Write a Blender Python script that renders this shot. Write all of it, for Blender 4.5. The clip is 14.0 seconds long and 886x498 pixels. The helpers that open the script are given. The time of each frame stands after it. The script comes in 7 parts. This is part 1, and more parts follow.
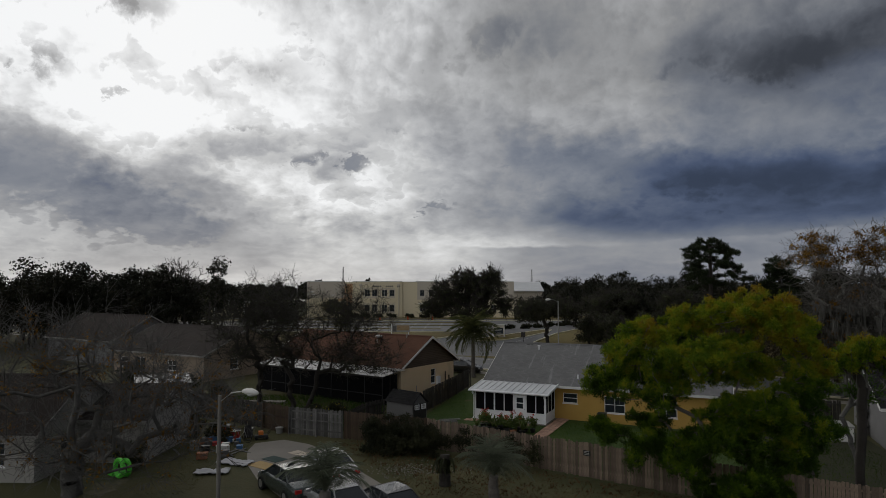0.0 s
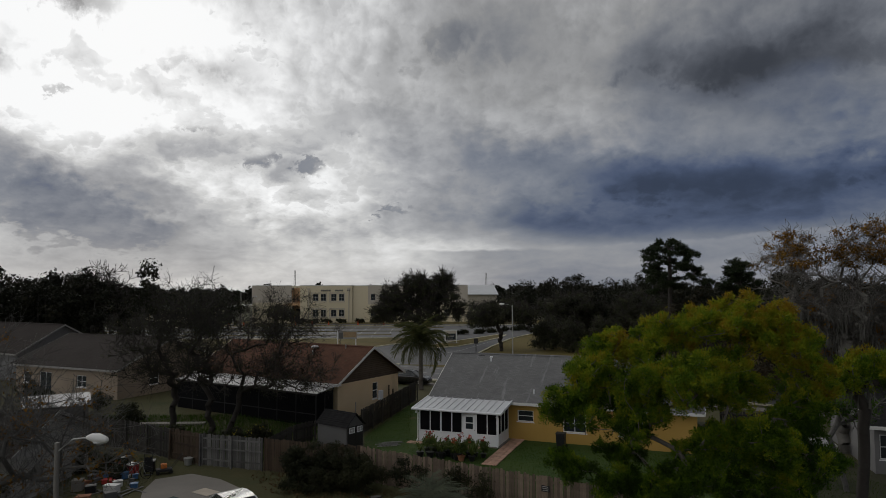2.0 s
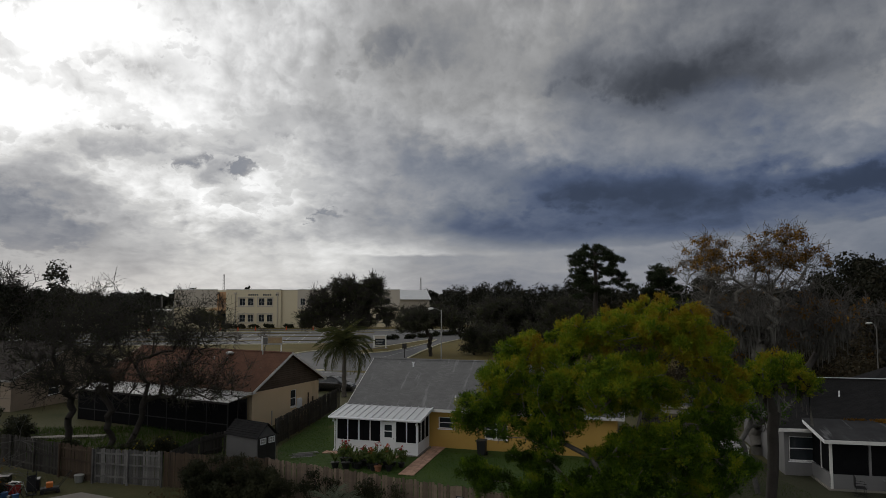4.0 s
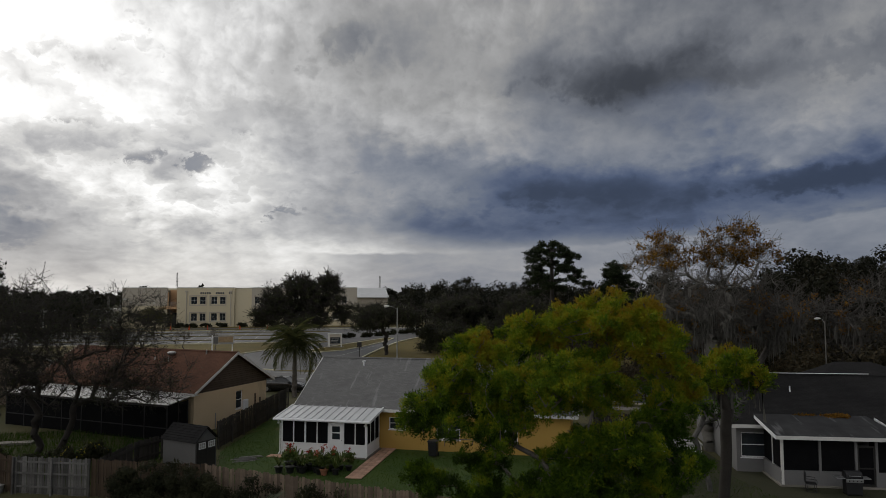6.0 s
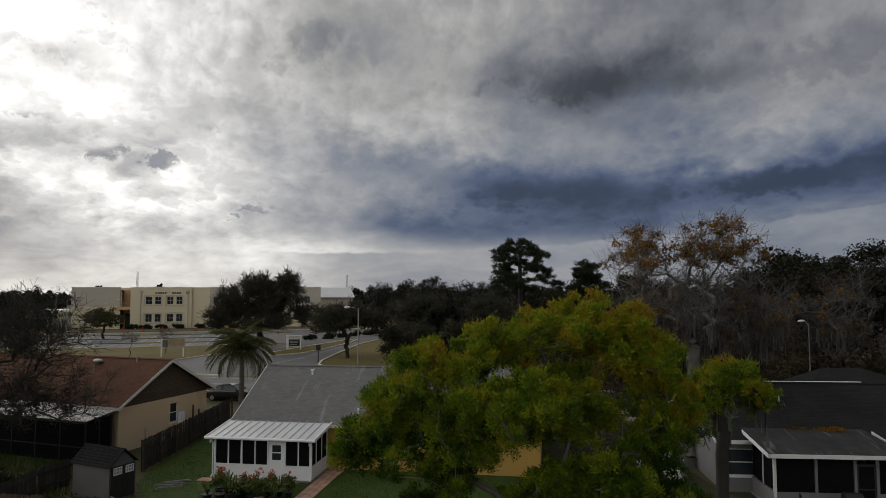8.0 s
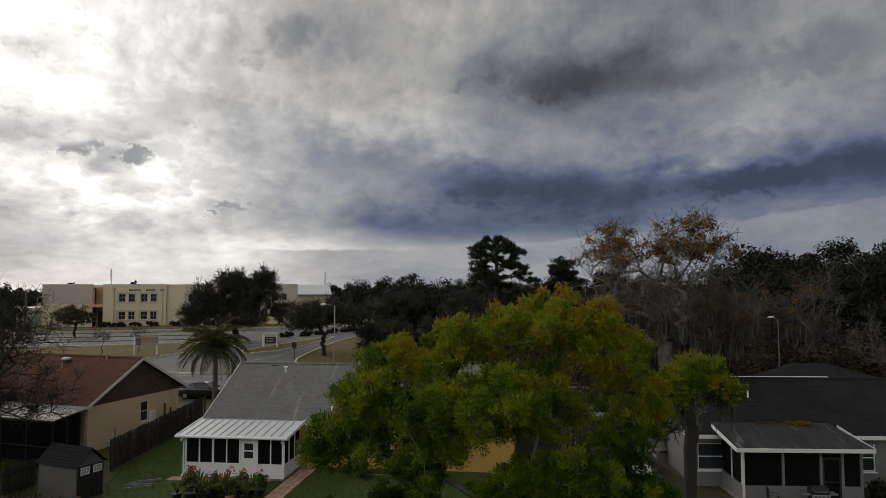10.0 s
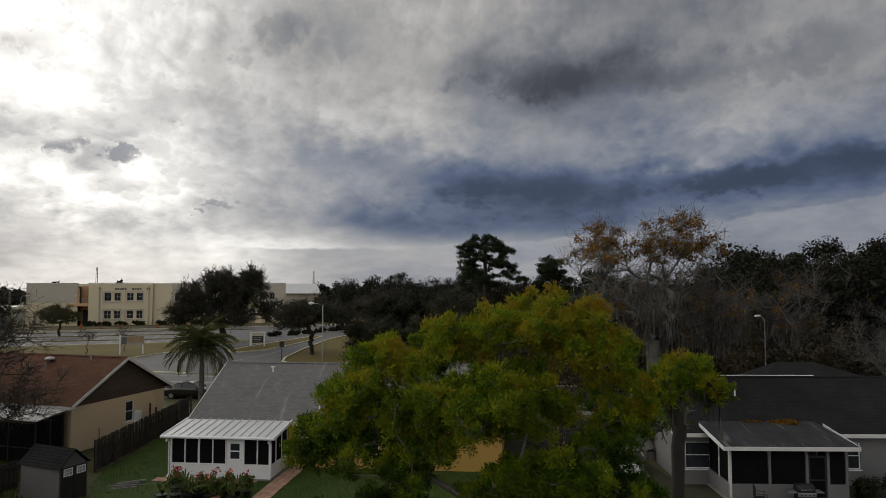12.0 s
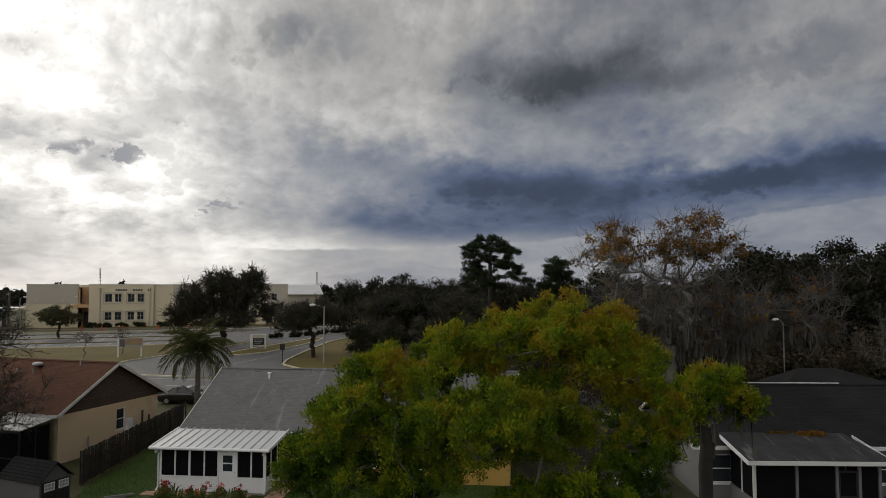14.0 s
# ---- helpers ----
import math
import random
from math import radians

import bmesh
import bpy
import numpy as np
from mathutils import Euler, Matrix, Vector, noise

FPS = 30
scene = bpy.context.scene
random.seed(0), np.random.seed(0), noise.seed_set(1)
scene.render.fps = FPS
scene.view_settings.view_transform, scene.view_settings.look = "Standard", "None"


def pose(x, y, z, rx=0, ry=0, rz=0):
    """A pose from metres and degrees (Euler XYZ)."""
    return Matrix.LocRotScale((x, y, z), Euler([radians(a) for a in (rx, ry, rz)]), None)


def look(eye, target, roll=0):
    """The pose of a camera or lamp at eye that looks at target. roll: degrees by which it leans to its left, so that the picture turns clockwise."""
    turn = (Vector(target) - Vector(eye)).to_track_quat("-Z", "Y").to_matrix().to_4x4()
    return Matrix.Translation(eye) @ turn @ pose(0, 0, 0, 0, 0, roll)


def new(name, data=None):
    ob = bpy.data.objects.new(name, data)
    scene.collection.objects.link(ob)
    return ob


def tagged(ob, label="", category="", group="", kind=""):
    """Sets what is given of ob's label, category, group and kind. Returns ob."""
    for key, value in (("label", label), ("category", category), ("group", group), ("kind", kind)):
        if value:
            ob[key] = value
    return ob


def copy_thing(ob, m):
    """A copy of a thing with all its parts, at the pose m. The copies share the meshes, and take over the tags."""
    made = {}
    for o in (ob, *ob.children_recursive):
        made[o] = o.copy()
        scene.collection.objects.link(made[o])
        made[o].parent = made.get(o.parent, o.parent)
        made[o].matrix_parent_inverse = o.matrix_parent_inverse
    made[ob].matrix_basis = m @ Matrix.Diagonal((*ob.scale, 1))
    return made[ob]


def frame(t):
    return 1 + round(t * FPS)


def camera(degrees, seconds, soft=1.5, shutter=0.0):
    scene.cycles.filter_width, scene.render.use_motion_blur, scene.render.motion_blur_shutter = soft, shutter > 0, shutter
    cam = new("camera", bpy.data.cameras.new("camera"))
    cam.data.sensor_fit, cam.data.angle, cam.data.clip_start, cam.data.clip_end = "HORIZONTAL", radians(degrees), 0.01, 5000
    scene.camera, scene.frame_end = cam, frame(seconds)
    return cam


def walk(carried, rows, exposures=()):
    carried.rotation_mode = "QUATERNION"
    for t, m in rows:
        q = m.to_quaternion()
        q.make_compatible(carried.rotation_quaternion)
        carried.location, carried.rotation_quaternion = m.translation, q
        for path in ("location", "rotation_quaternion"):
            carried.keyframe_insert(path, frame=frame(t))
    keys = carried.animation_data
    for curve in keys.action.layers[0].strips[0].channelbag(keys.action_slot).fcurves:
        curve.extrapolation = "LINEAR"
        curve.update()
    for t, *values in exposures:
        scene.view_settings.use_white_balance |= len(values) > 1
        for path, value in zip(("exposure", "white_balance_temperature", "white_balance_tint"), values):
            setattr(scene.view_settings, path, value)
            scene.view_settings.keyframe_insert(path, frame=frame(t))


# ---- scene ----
cam = camera(68.0, 14.0, soft=0.8)
PATH = [
    (0, (1.36, -0.304, 10.277), (1.281, 1.692, 10.382), -0.0),
    (0.5, (1.391, 1.015, 10.257), (1.328, 3.011, 10.362), -0.1),
    (1, (1.543, 2.696, 10.301), (1.511, 4.693, 10.403), -0.1),
    (1.5, (1.838, 4.489, 10.384), (1.847, 6.486, 10.498), -0.1),
    (2, (2.162, 5.403, 10.36), (2.219, 7.398, 10.475), -0.2),
    (2.5, (2.463, 5.744, 10.347), (2.571, 7.738, 10.458), -0.2),
    (3, (2.778, 6.216, 10.324), (2.94, 8.206, 10.447), -0.1),
    (5.5, (3.677, 7.206, 10.117), (4.023, 9.171, 10.246), -0.1),
    (6, (3.937, 7.908, 10.099), (4.309, 9.869, 10.224), -0.1),
    (6.5, (4.35, 9.226, 10.139), (4.747, 11.182, 10.264), -0.0),
    (7, (4.839, 10.752, 10.184), (5.26, 12.703, 10.311), -0.0),
    (7.5, (5.201, 11.679, 10.17), (5.645, 13.625, 10.296), -0.0),
    (8, (5.452, 12.013, 10.174), (5.916, 13.954, 10.297), -0.1),
    (10.5, (5.758, 12.005, 10.144), (6.295, 13.928, 10.257), -0.1),
    (11, (5.795, 12.04, 10.139), (6.341, 13.96, 10.251), -0.1),
    (11.5, (5.795, 12.091, 10.134), (6.349, 14.01, 10.245), -0.1),
    (12, (5.783, 12.131, 10.152), (6.342, 14.048, 10.263), -0.1),
    (12.5, (5.805, 12.113, 10.166), (6.369, 14.029, 10.276), -0.1),
    (13, (5.856, 12.145, 10.168), (6.424, 14.06, 10.271), -0.1),
    (13.5, (6.037, 12.896, 10.183), (6.61, 14.809, 10.286), -0.1),
    (14, (6.267, 13.986, 10.254), (6.816, 15.906, 10.367), -0.1),
]
walk(cam, [(t, look(eye, target, roll)) for t, eye, target, roll in PATH], exposures=[(0, -0.15, 6360, 10), (3, -0.07, 6420, 10), (5.5, 0.06, 6480, 10), (8, 0.18, 6600, 10), (11, 0.29, 6720, 10), (14, 0.32, 6720, 10)])

# ---- sky, sun ----
import colorsys


class S:
    """A number in a node tree; sums and products of them make Math nodes."""

    def __init__(self, tree, out):
        self.tree, self.out = tree, out

    def op(self, kind, b=None, c=None):
        n = self.tree.nodes.new("ShaderNodeMath")
        n.operation = kind
        for i, v in enumerate((self, b, c)):
            if isinstance(v, S):
                self.tree.links.new(v.out, n.inputs[i])
            elif v is not None:
                n.inputs[i].default_value = v
        return S(self.tree, n.outputs[0])

    def __add__(self, b): return self.op("ADD", b)
    def __sub__(self, b): return self.op("SUBTRACT", b)
    def __mul__(self, b): return self.op("MULTIPLY", b)
    def __truediv__(self, b): return self.op("DIVIDE", b)

    def clamp(self, lo=0.0, hi=1.0):
        return self.op("MAXIMUM", lo).op("MINIMUM", hi)


def noise_of(tree, vector, scale, detail=4.0, rough=0.55, lac=2.0, distort=0.0):
    n = tree.nodes.new("ShaderNodeTexNoise")
    n.inputs["Scale"].default_value, n.inputs["Detail"].default_value = scale, detail
    n.inputs["Roughness"].default_value, n.inputs["Lacunarity"].default_value = rough, lac
    n.inputs["Distortion"].default_value = distort
    if vector is not None:
        tree.links.new(vector, n.inputs["Vector"])
    return S(tree, n.outputs[0])


def puffs_of(tree, vector, scale, detail, rough):
    """Rounded cells, low in their middle, that carry smaller ones."""
    n = tree.nodes.new("ShaderNodeTexVoronoi")
    n.feature, n.normalize = "SMOOTH_F1", True
    for key, v in (("Scale", scale), ("Detail", detail), ("Roughness", rough), ("Lacunarity", 2.1), ("Smoothness", 0.45)):
        n.inputs[key].default_value = v
    tree.links.new(vector, n.inputs["Vector"])
    return S(tree, n.outputs["Distance"])


def vec_of(tree, x, y, z):
    n = tree.nodes.new("ShaderNodeCombineXYZ")
    for i, v in enumerate((x, y, z)):
        if isinstance(v, S):
            tree.links.new(v.out, n.inputs[i])
        else:
            n.inputs[i].default_value = v
    return n.outputs[0]


def ramp_of(tree, fac, stops):
    n = tree.nodes.new("ShaderNodeValToRGB")
    while len(n.color_ramp.elements) < len(stops):
        n.color_ramp.elements.new(0.5)
    for e, (p, c) in zip(n.color_ramp.elements, stops):
        e.position, e.color = p, (*c, 1)
    tree.links.new(fac.out, n.inputs[0])
    return n.outputs[0]


def mix_of(tree, fac, a, b, mode="MIX"):
    n = tree.nodes.new("ShaderNodeMix")
    n.data_type, n.blend_type = "RGBA", mode
    if isinstance(fac, S):
        tree.links.new(fac.out, n.inputs[0])
    else:
        n.inputs[0].default_value = fac
    for i, v in ((6, a), (7, b)):
        if isinstance(v, tuple):
            n.inputs[i].default_value = (*v, 1)
        else:
            tree.links.new(v, n.inputs[i])
    return n.outputs[2]


SUN_AZ, SUN_EL = -24.0, 24.0
# cloud masses: azimuth, elevation, half width, half height, change of brightness
GLOW = [
    (-34, 20, 8, 6, 0.16), (-22, 20, 7, 5, 0.25), (-26, 13.0, 10, 2.4, 0.20), (-16, 13, 8, 4, 0.08), (-8, 22, 6, 4, 0.12), (-12, 7, 7, 4, 0.18),
    (-6, 9, 5, 3, 0.08), (-8, 16, 8, 5, 0.06), (3, 3, 8, 2, 0.20), (14, 14, 8, 3, 0.05), (42, 13, 5, 2.0, 0.10), (46, 18, 6, 4, 0.06), (17, 11.4, 3, 1.0, 0.10), (36, 9.6, 3.5, 0.9, 0.12),
]
BANKS = [
    (-30, 7, 10, 3.5, -0.20), (-18, 3.5, 9, 2, -0.14), (-36, 12, 5, 2.5, -0.14), (2, 8, 6, 4, -0.07), (7, 11, 4, 2, -0.14), (4, 20, 8, 5, -0.05),
    (26, 17, 10, 3.6, -0.25), (32, 24, 9, 4, -0.12), (16, 8.6, 6, 2.6, -0.24), (26, 7.5, 8, 3.5, -0.28), (38, 7.6, 7, 2.0, -0.15),
    (48, 8.4, 7, 1.6, -0.19), (10, 5, 7, 2, -0.26), (-28, 20.5, 3.5, 1.6, -0.08), (-32, 1.5, 14, 1.8, -0.17), (18, 5.2, 9, 1.4, -0.11),
]
# heaps and small dark clouds of their own: azimuth, elevation, half width, half height, thickness
HEAPS = [
    (-36, 10.2, 6.5, 3.0, 0.6), (-31, 6.2, 8.0, 3.0, 0.7), (-24, 4.4, 7.0, 2.0, 0.5), (9, 11.0, 6.0, 3.0, 0.40), (24, 17.3, 8.0, 3.0, 0.6), (36, 16.4, 7.0, 2.0, 0.4),
    (24, 8.6, 10.0, 2.8, 0.5), (41, 8.6, 8.0, 1.4, 0.5), (47, 18.0, 6.0, 3.0, 0.5), (6, 21.0, 10.0, 4.0, 0.45), (-17, 18.0, 6.0, 2.0, 0.4),
]
CLOUDLETS = [
    (-27.2, 21.6, 3.4, 1.8, 0.9), (-33.5, 16.3, 2.2, 1.8, 0.8), (-29.1, 14.8, 0.7, 0.6, 1.0), (-14.4, 10.5, 1.5, 0.6, 0.9), (-13.2, 10.9, 0.7, 0.6, 0.7), (-9.8, 10.3, 1.4, 0.65, 1.1), (-10.6, 10.9, 0.6, 0.5, 0.7),
    (-19, 12.8, 3.0, 0.45, 0.7), (-17.5, 17.6, 3.0, 1.0, 0.6), (-3.3, 6.9, 0.8, 0.40, 0.9), (-1.8, 6.7, 1.0, 0.35, 0.8), (-6, 13.4, 2.4, 0.5, 0.5),
]


def make_sky():
    w = bpy.data.worlds.new("sky")
    scene.world = w
    w.use_nodes = True
    t = w.node_tree
    t.nodes.clear()
    co = t.nodes.new("ShaderNodeTexCoord")
    sep = t.nodes.new("ShaderNodeSeparateXYZ")
    t.links.new(co.outputs["Generated"], sep.inputs[0])
    x, y, z = (S(t, sep.outputs[i]) for i in range(3))
    az = x.op("ARCTAN2", y) * (180 / math.pi)
    el = z.clamp(-1, 1).op("ARCSINE") * (180 / math.pi)
    # clouds lie flatter towards the horizon
    up = (el.op("MAXIMUM", 0.0) + 10.0).op("LOGARITHM", math.e)
    flat = vec_of(t, az * 0.09, up * 2.5, 3.0)
    big = noise_of(t, flat, 1.3, 3, 0.5)
    big2 = noise_of(t, vec_of(t, az * 0.09, up * 2.5, 9.0), 1.3, 3, 0.5)
    mid = noise_of(t, flat, 1.9, 6, 0.5, distort=0.4)
    fine = noise_of(t, vec_of(t, az * 0.09, up * 2.6, 6.0), 6.5, 9, 0.56, distort=0.25)
    veil = noise_of(t, vec_of(t, az * 0.05 + el * 0.02, up * 2.2 - az * 0.012, 2.0), 2.2, 7, 0.5, distort=0.8)
    # round heads of cloud, large ones made of smaller ones
    heads = puffs_of(t, vec_of(t, az * 0.09 + (mid - 0.5) * 0.55, up * 2.9 + (big - 0.5) * 0.7 + (fine - 0.5) * 0.10, 1.0), 2.3, 3.0, 0.5)
    knobs = puffs_of(t, vec_of(t, az * 0.09 + (fine - 0.5) * 0.25, up * 3.0 + (mid - 0.5) * 0.4, 5.0), 5.5, 3.0, 0.55)
    heap = noise_of(t, vec_of(t, az * 0.075 + (mid - 0.5) * 0.5, up * 3.0 + (fine - 0.5) * 0.25, 1.0), 1.8, 8, 0.5)
    waz = az + (big - 0.5) * 8.0 + (mid - 0.5) * 9.0 + (knobs - 0.4) * 2.5
    wel = el + ((big2 - 0.5) * 0.40 + (mid - 0.5) * 0.34 + (heads - 0.45) * 0.16 + (fine - 0.5) * 0.12) * (el.clamp(0, 25) + 5.0) * 0.5
    lum = (big2 - 0.5) * 0.08 + 0.665 - az.clamp(-35, 45) * 0.005

    def lobes(total, masses, px, py):
        for a, e, ra, re, v in masses:
            dx, dy = (px - a) / ra, (py - e) / re
            total = total + (dx * dx + dy * dy).op("MULTIPLY", -1.0).op("EXPONENT") * v
        return total

    def smooth(v, lo, hi):
        q = ((v - lo) / (hi - lo)).clamp()
        return q * q * (q * -2.0 + 3.0)

    lum = lobes(lobes(lum, GLOW, waz, wel), BANKS, waz, wel)
    # thin edges let the light through, thick cores do not
    thin = smooth(lum, 0.38, 0.78)
    low = smooth(el, 1.0, 6.0)
    lum = lum + 0.055 + ((heads - 0.46) * (thin * 0.20 + 0.20) + (knobs - 0.42) * (thin * 0.14 + 0.12)) * low + (mid - 0.5) * 0.16 + (veil - 0.5) * 0.18 + (fine - 0.5) * (thin * 0.13 + 0.10)
    # broken clouds with a crisp, bright rim against the glow
    body = heap + (knobs - 0.42) * 0.22 + (fine - 0.5) * 0.30
    broken = smooth(body, 0.50, 0.54) * 0.40 + smooth(body, 0.52, 0.72) * 0.9
    lum = lum + (broken * -0.26 + 0.08) * smooth(lum, 0.62, 0.90) * low
    # heaped banks and scraps whose outlines stand out
    grit = noise_of(t, vec_of(t, az * 0.09, up * 2.2, 12.0), 15.0, 6, 0.6, distort=0.4)
    rag = (knobs - 0.42) * 0.5 + (fine - 0.5) * 1.0 + (mid - 0.5) * 2.4 + (heads - 0.46) * 1.0
    caz, cel = az + (mid - 0.5) * 12.0 + (fine - 0.5) * 8.0, el + (fine - 0.5) * 3.0 + (grit - 0.5) * 1.5
    heaped = lobes(az * 0.0, HEAPS, caz, cel) + rag * 0.45
    lum = lum - smooth(heaped, 0.16, 0.62) * 0.10 - smooth(heaped + (fine - 0.5) * 0.40, 0.24, 0.46) * (thin * 0.06 + 0.02) + 0.035
    scraps = lobes(az * 0.0, CLOUDLETS, az + (fine - 0.5) * 5.0 + (grit - 0.5) * 3.0, el + (fine - 0.5) * 2.6 + (grit - 0.5) * 1.0) + ((fine - 0.5) * 1.8 + (grit - 0.5) * 0.7) * 0.7
    lum = lum - smooth(scraps, 0.20, 0.80) * (smooth(scraps, 0.40, 1.1) * 0.6 + 0.4) * smooth(lum, 0.45, 0.95) * 0.32
    # pale strip between the flat base of the bank and the horizon
    off = az - 4.0
    rim = off * off * 0.0016 + 3.3 + (mid - 0.5) * 1.0 + (fine - 0.5) * 0.5
    pale = (az.clamp(-6, 40) * -0.0022) + 0.615 + (veil - 0.5) * 0.22 + (heads - 0.46) * 0.12 + (fine - 0.5) * 0.08
    under = smooth(rim - el, -0.10, 0.22) * smooth(az, -6.0, 8.0) * (smooth(az, 60.0, 80.0) * -1.0 + 1.0)
    lum = lum + (pale - lum) * under
    # sky out of view, behind and overhead, made brighter to light the ground
    back = ((y * -1.0 + 0.1) * 1.3).clamp()
    high = ((z - 0.5) * 2.0).clamp()
    lum = (lum + back * 0.03 + high * 0.02).op("SMOOTH_MAX", 0.25, 0.07).op("MINIMUM", 1.02)
    # rain hangs blue under the low bank; the deck above is plain grey
    blue = ramp_of(t, lum, [(0.0, (0.33, 0.50, 0.98)), (0.34, (0.37, 0.50, 0.86)), (0.46, (0.44, 0.50, 0.63)), (0.60, (0.49, 0.50, 0.53)), (0.80, (0.50, 0.50, 0.495))])
    grey = ramp_of(t, lum, [(0.0, (0.44, 0.50, 0.66)), (0.44, (0.47, 0.50, 0.565)), (0.58, (0.50, 0.50, 0.50)), (1.0, (0.50, 0.50, 0.495))])
    tint = mix_of(t, ((wel - 11.0) / 5.0).clamp(), blue, grey)
    power = lum.op("POWER", 2.25)
    cloud = mix_of(t, 1.0, tint, vec_of(t, power, power, power), "MULTIPLY")
    sky = t.nodes.new("ShaderNodeTexSky")
    sky.sky_type, sky.sun_disc = "NISHITA", False
    sky.sun_elevation, sky.sun_rotation = radians(SUN_EL), radians(SUN_AZ)
    bg1, bg2, add, out = (t.nodes.new(n) for n in ("ShaderNodeBackground", "ShaderNodeBackground", "ShaderNodeAddShader", "ShaderNodeOutputWorld"))
    t.links.new(sky.outputs[0], bg1.inputs[0])
    bg1.inputs[1].default_value = 0.002
    t.links.new(cloud, bg2.inputs[0])
    bg2.inputs[1].default_value = 1.9
    t.links.new(bg1.outputs[0], add.inputs[0])
    t.links.new(bg2.outputs[0], add.inputs[1])
    t.links.new(add.outputs[0], out.inputs[0])


make_sky()
sun_data = bpy.data.lights.new("sun", "SUN")
sun_data.energy, sun_data.angle, sun_data.color = 0.5, radians(25), (1.0, 0.95, 0.86)
sun = new("sun", sun_data)
sun.matrix_world = look((0, 0, 60), (-60 * math.sin(radians(SUN_AZ)) * math.cos(radians(SUN_EL)), -60 * math.cos(radians(SUN_AZ)) * math.cos(radians(SUN_EL)), 60 - 60 * math.sin(radians(SUN_EL))))


# ---- materials ----
def surface(name, a, b, scale=2.0, fine=30.0, rough=0.8, metal=0.0, bump=0.3, depth=0.01, piece=0.0, island=0.0, spec=0.3, stain=None, stain_at=0.62):
    """A surface of two tones: blotches at one scale, grain at another, relief; piece: how far single pieces differ."""
    m = bpy.data.materials.new(name)
    m.use_nodes = True
    t = m.node_tree
    p = t.nodes["Principled BSDF"]
    co = t.nodes.new("ShaderNodeTexCoord").outputs["Object"]
    big = noise_of(t, co, scale, 4, 0.6)
    small = noise_of(t, co, fine, 4, 0.65)
    f = ((big - 0.5) * 1.6 + (small - 0.5) * 0.9 + 0.5).clamp()
    col = mix_of(t, f, a, b)
    if stain:
        s = noise_of(t, co, scale * 0.45, 6, 0.65, distort=0.6)
        col = mix_of(t, ((s - stain_at) * 9.0).clamp(0.0, 0.8), col, stain)
    if piece or island:
        src = t.nodes.new("ShaderNodeObjectInfo").outputs["Random"] if piece else t.nodes.new("ShaderNodeNewGeometry").outputs["Random Per Island"]
        k = piece or island
        hsv = t.nodes.new("ShaderNodeHueSaturation")
        t.links.new(col, hsv.inputs["Color"])
        t.links.new((S(t, src) * (2 * k) + (1 - k)).out, hsv.inputs["Value"])
        col = hsv.outputs[0]
    t.links.new(col, p.inputs["Base Color"])
    t.links.new(((small - 0.5) * 0.3 + rough).clamp(0.02, 1).out, p.inputs["Roughness"])
    p.inputs["Metallic"].default_value, p.inputs["Specular IOR Level"].default_value = metal, spec
    if bump:
        bn = t.nodes.new("ShaderNodeBump")
        bn.inputs["Strength"].default_value, bn.inputs["Distance"].default_value = bump, depth
        t.links.new((small + big * 0.5).out, bn.inputs["Height"])
        t.links.new(bn.outputs[0], p.inputs["Normal"])
    return m


def courses(name, a, b, gap, width, height, rough=0.9, streak=None, upright=False):
    """Shingle courses or lap siding: rows along x, laid up the slope."""
    m = surface(name, a, b, 0.6, 14.0, rough, bump=0, spec=0.12)
    t = m.node_tree
    p = t.nodes["Principled BSDF"]
    sep = t.nodes.new("ShaderNodeSeparateXYZ")
    t.links.new(t.nodes.new("ShaderNodeTexCoord").outputs["Object"], sep.inputs[0])
    x, y, z = (S(t, sep.outputs[i]) for i in range(3))
    br = t.nodes.new("ShaderNodeTexBrick")
    t.links.new(vec_of(t, y, z, 0.0) if upright else vec_of(t, x, y * 1.1 + z * 0.3, 0.0), br.inputs["Vector"])
    br.inputs["Scale"].default_value = 1.0
    br.inputs["Brick Width"].default_value, br.inputs["Row Height"].default_value = width, height
    br.inputs["Mortar Size"].default_value, br.inputs["Mortar Smooth"].default_value = height * 0.09, 0.4
    br.inputs["Color1"].default_value, br.inputs["Color2"].default_value = (0.89, 0.89, 0.89, 1), (1.09, 1.09, 1.09, 1)
    br.inputs["Mortar"].default_value = (*[gap] * 3, 1)
    src = p.inputs["Base Color"].links[0].from_socket
    col = mix_of(t, 1.0, src, br.outputs["Color"], "MULTIPLY")
    if streak:
        s = noise_of(t, vec_of(t, x * 1.6, y * 0.25, 0.0), 1.0, 5, 0.6)
        col = mix_of(t, ((s - 0.58) * 6.0).clamp(0, 0.55), col, streak)
    t.links.new(col, p.inputs["Base Color"])
    bn = t.nodes.new("ShaderNodeBump")
    bn.inputs["Strength"].default_value, bn.inputs["Distance"].default_value = 0.6, 0.012
    t.links.new(br.outputs["Color"], bn.inputs["Height"])
    t.links.new(bn.outputs[0], p.inputs["Normal"])
    return m


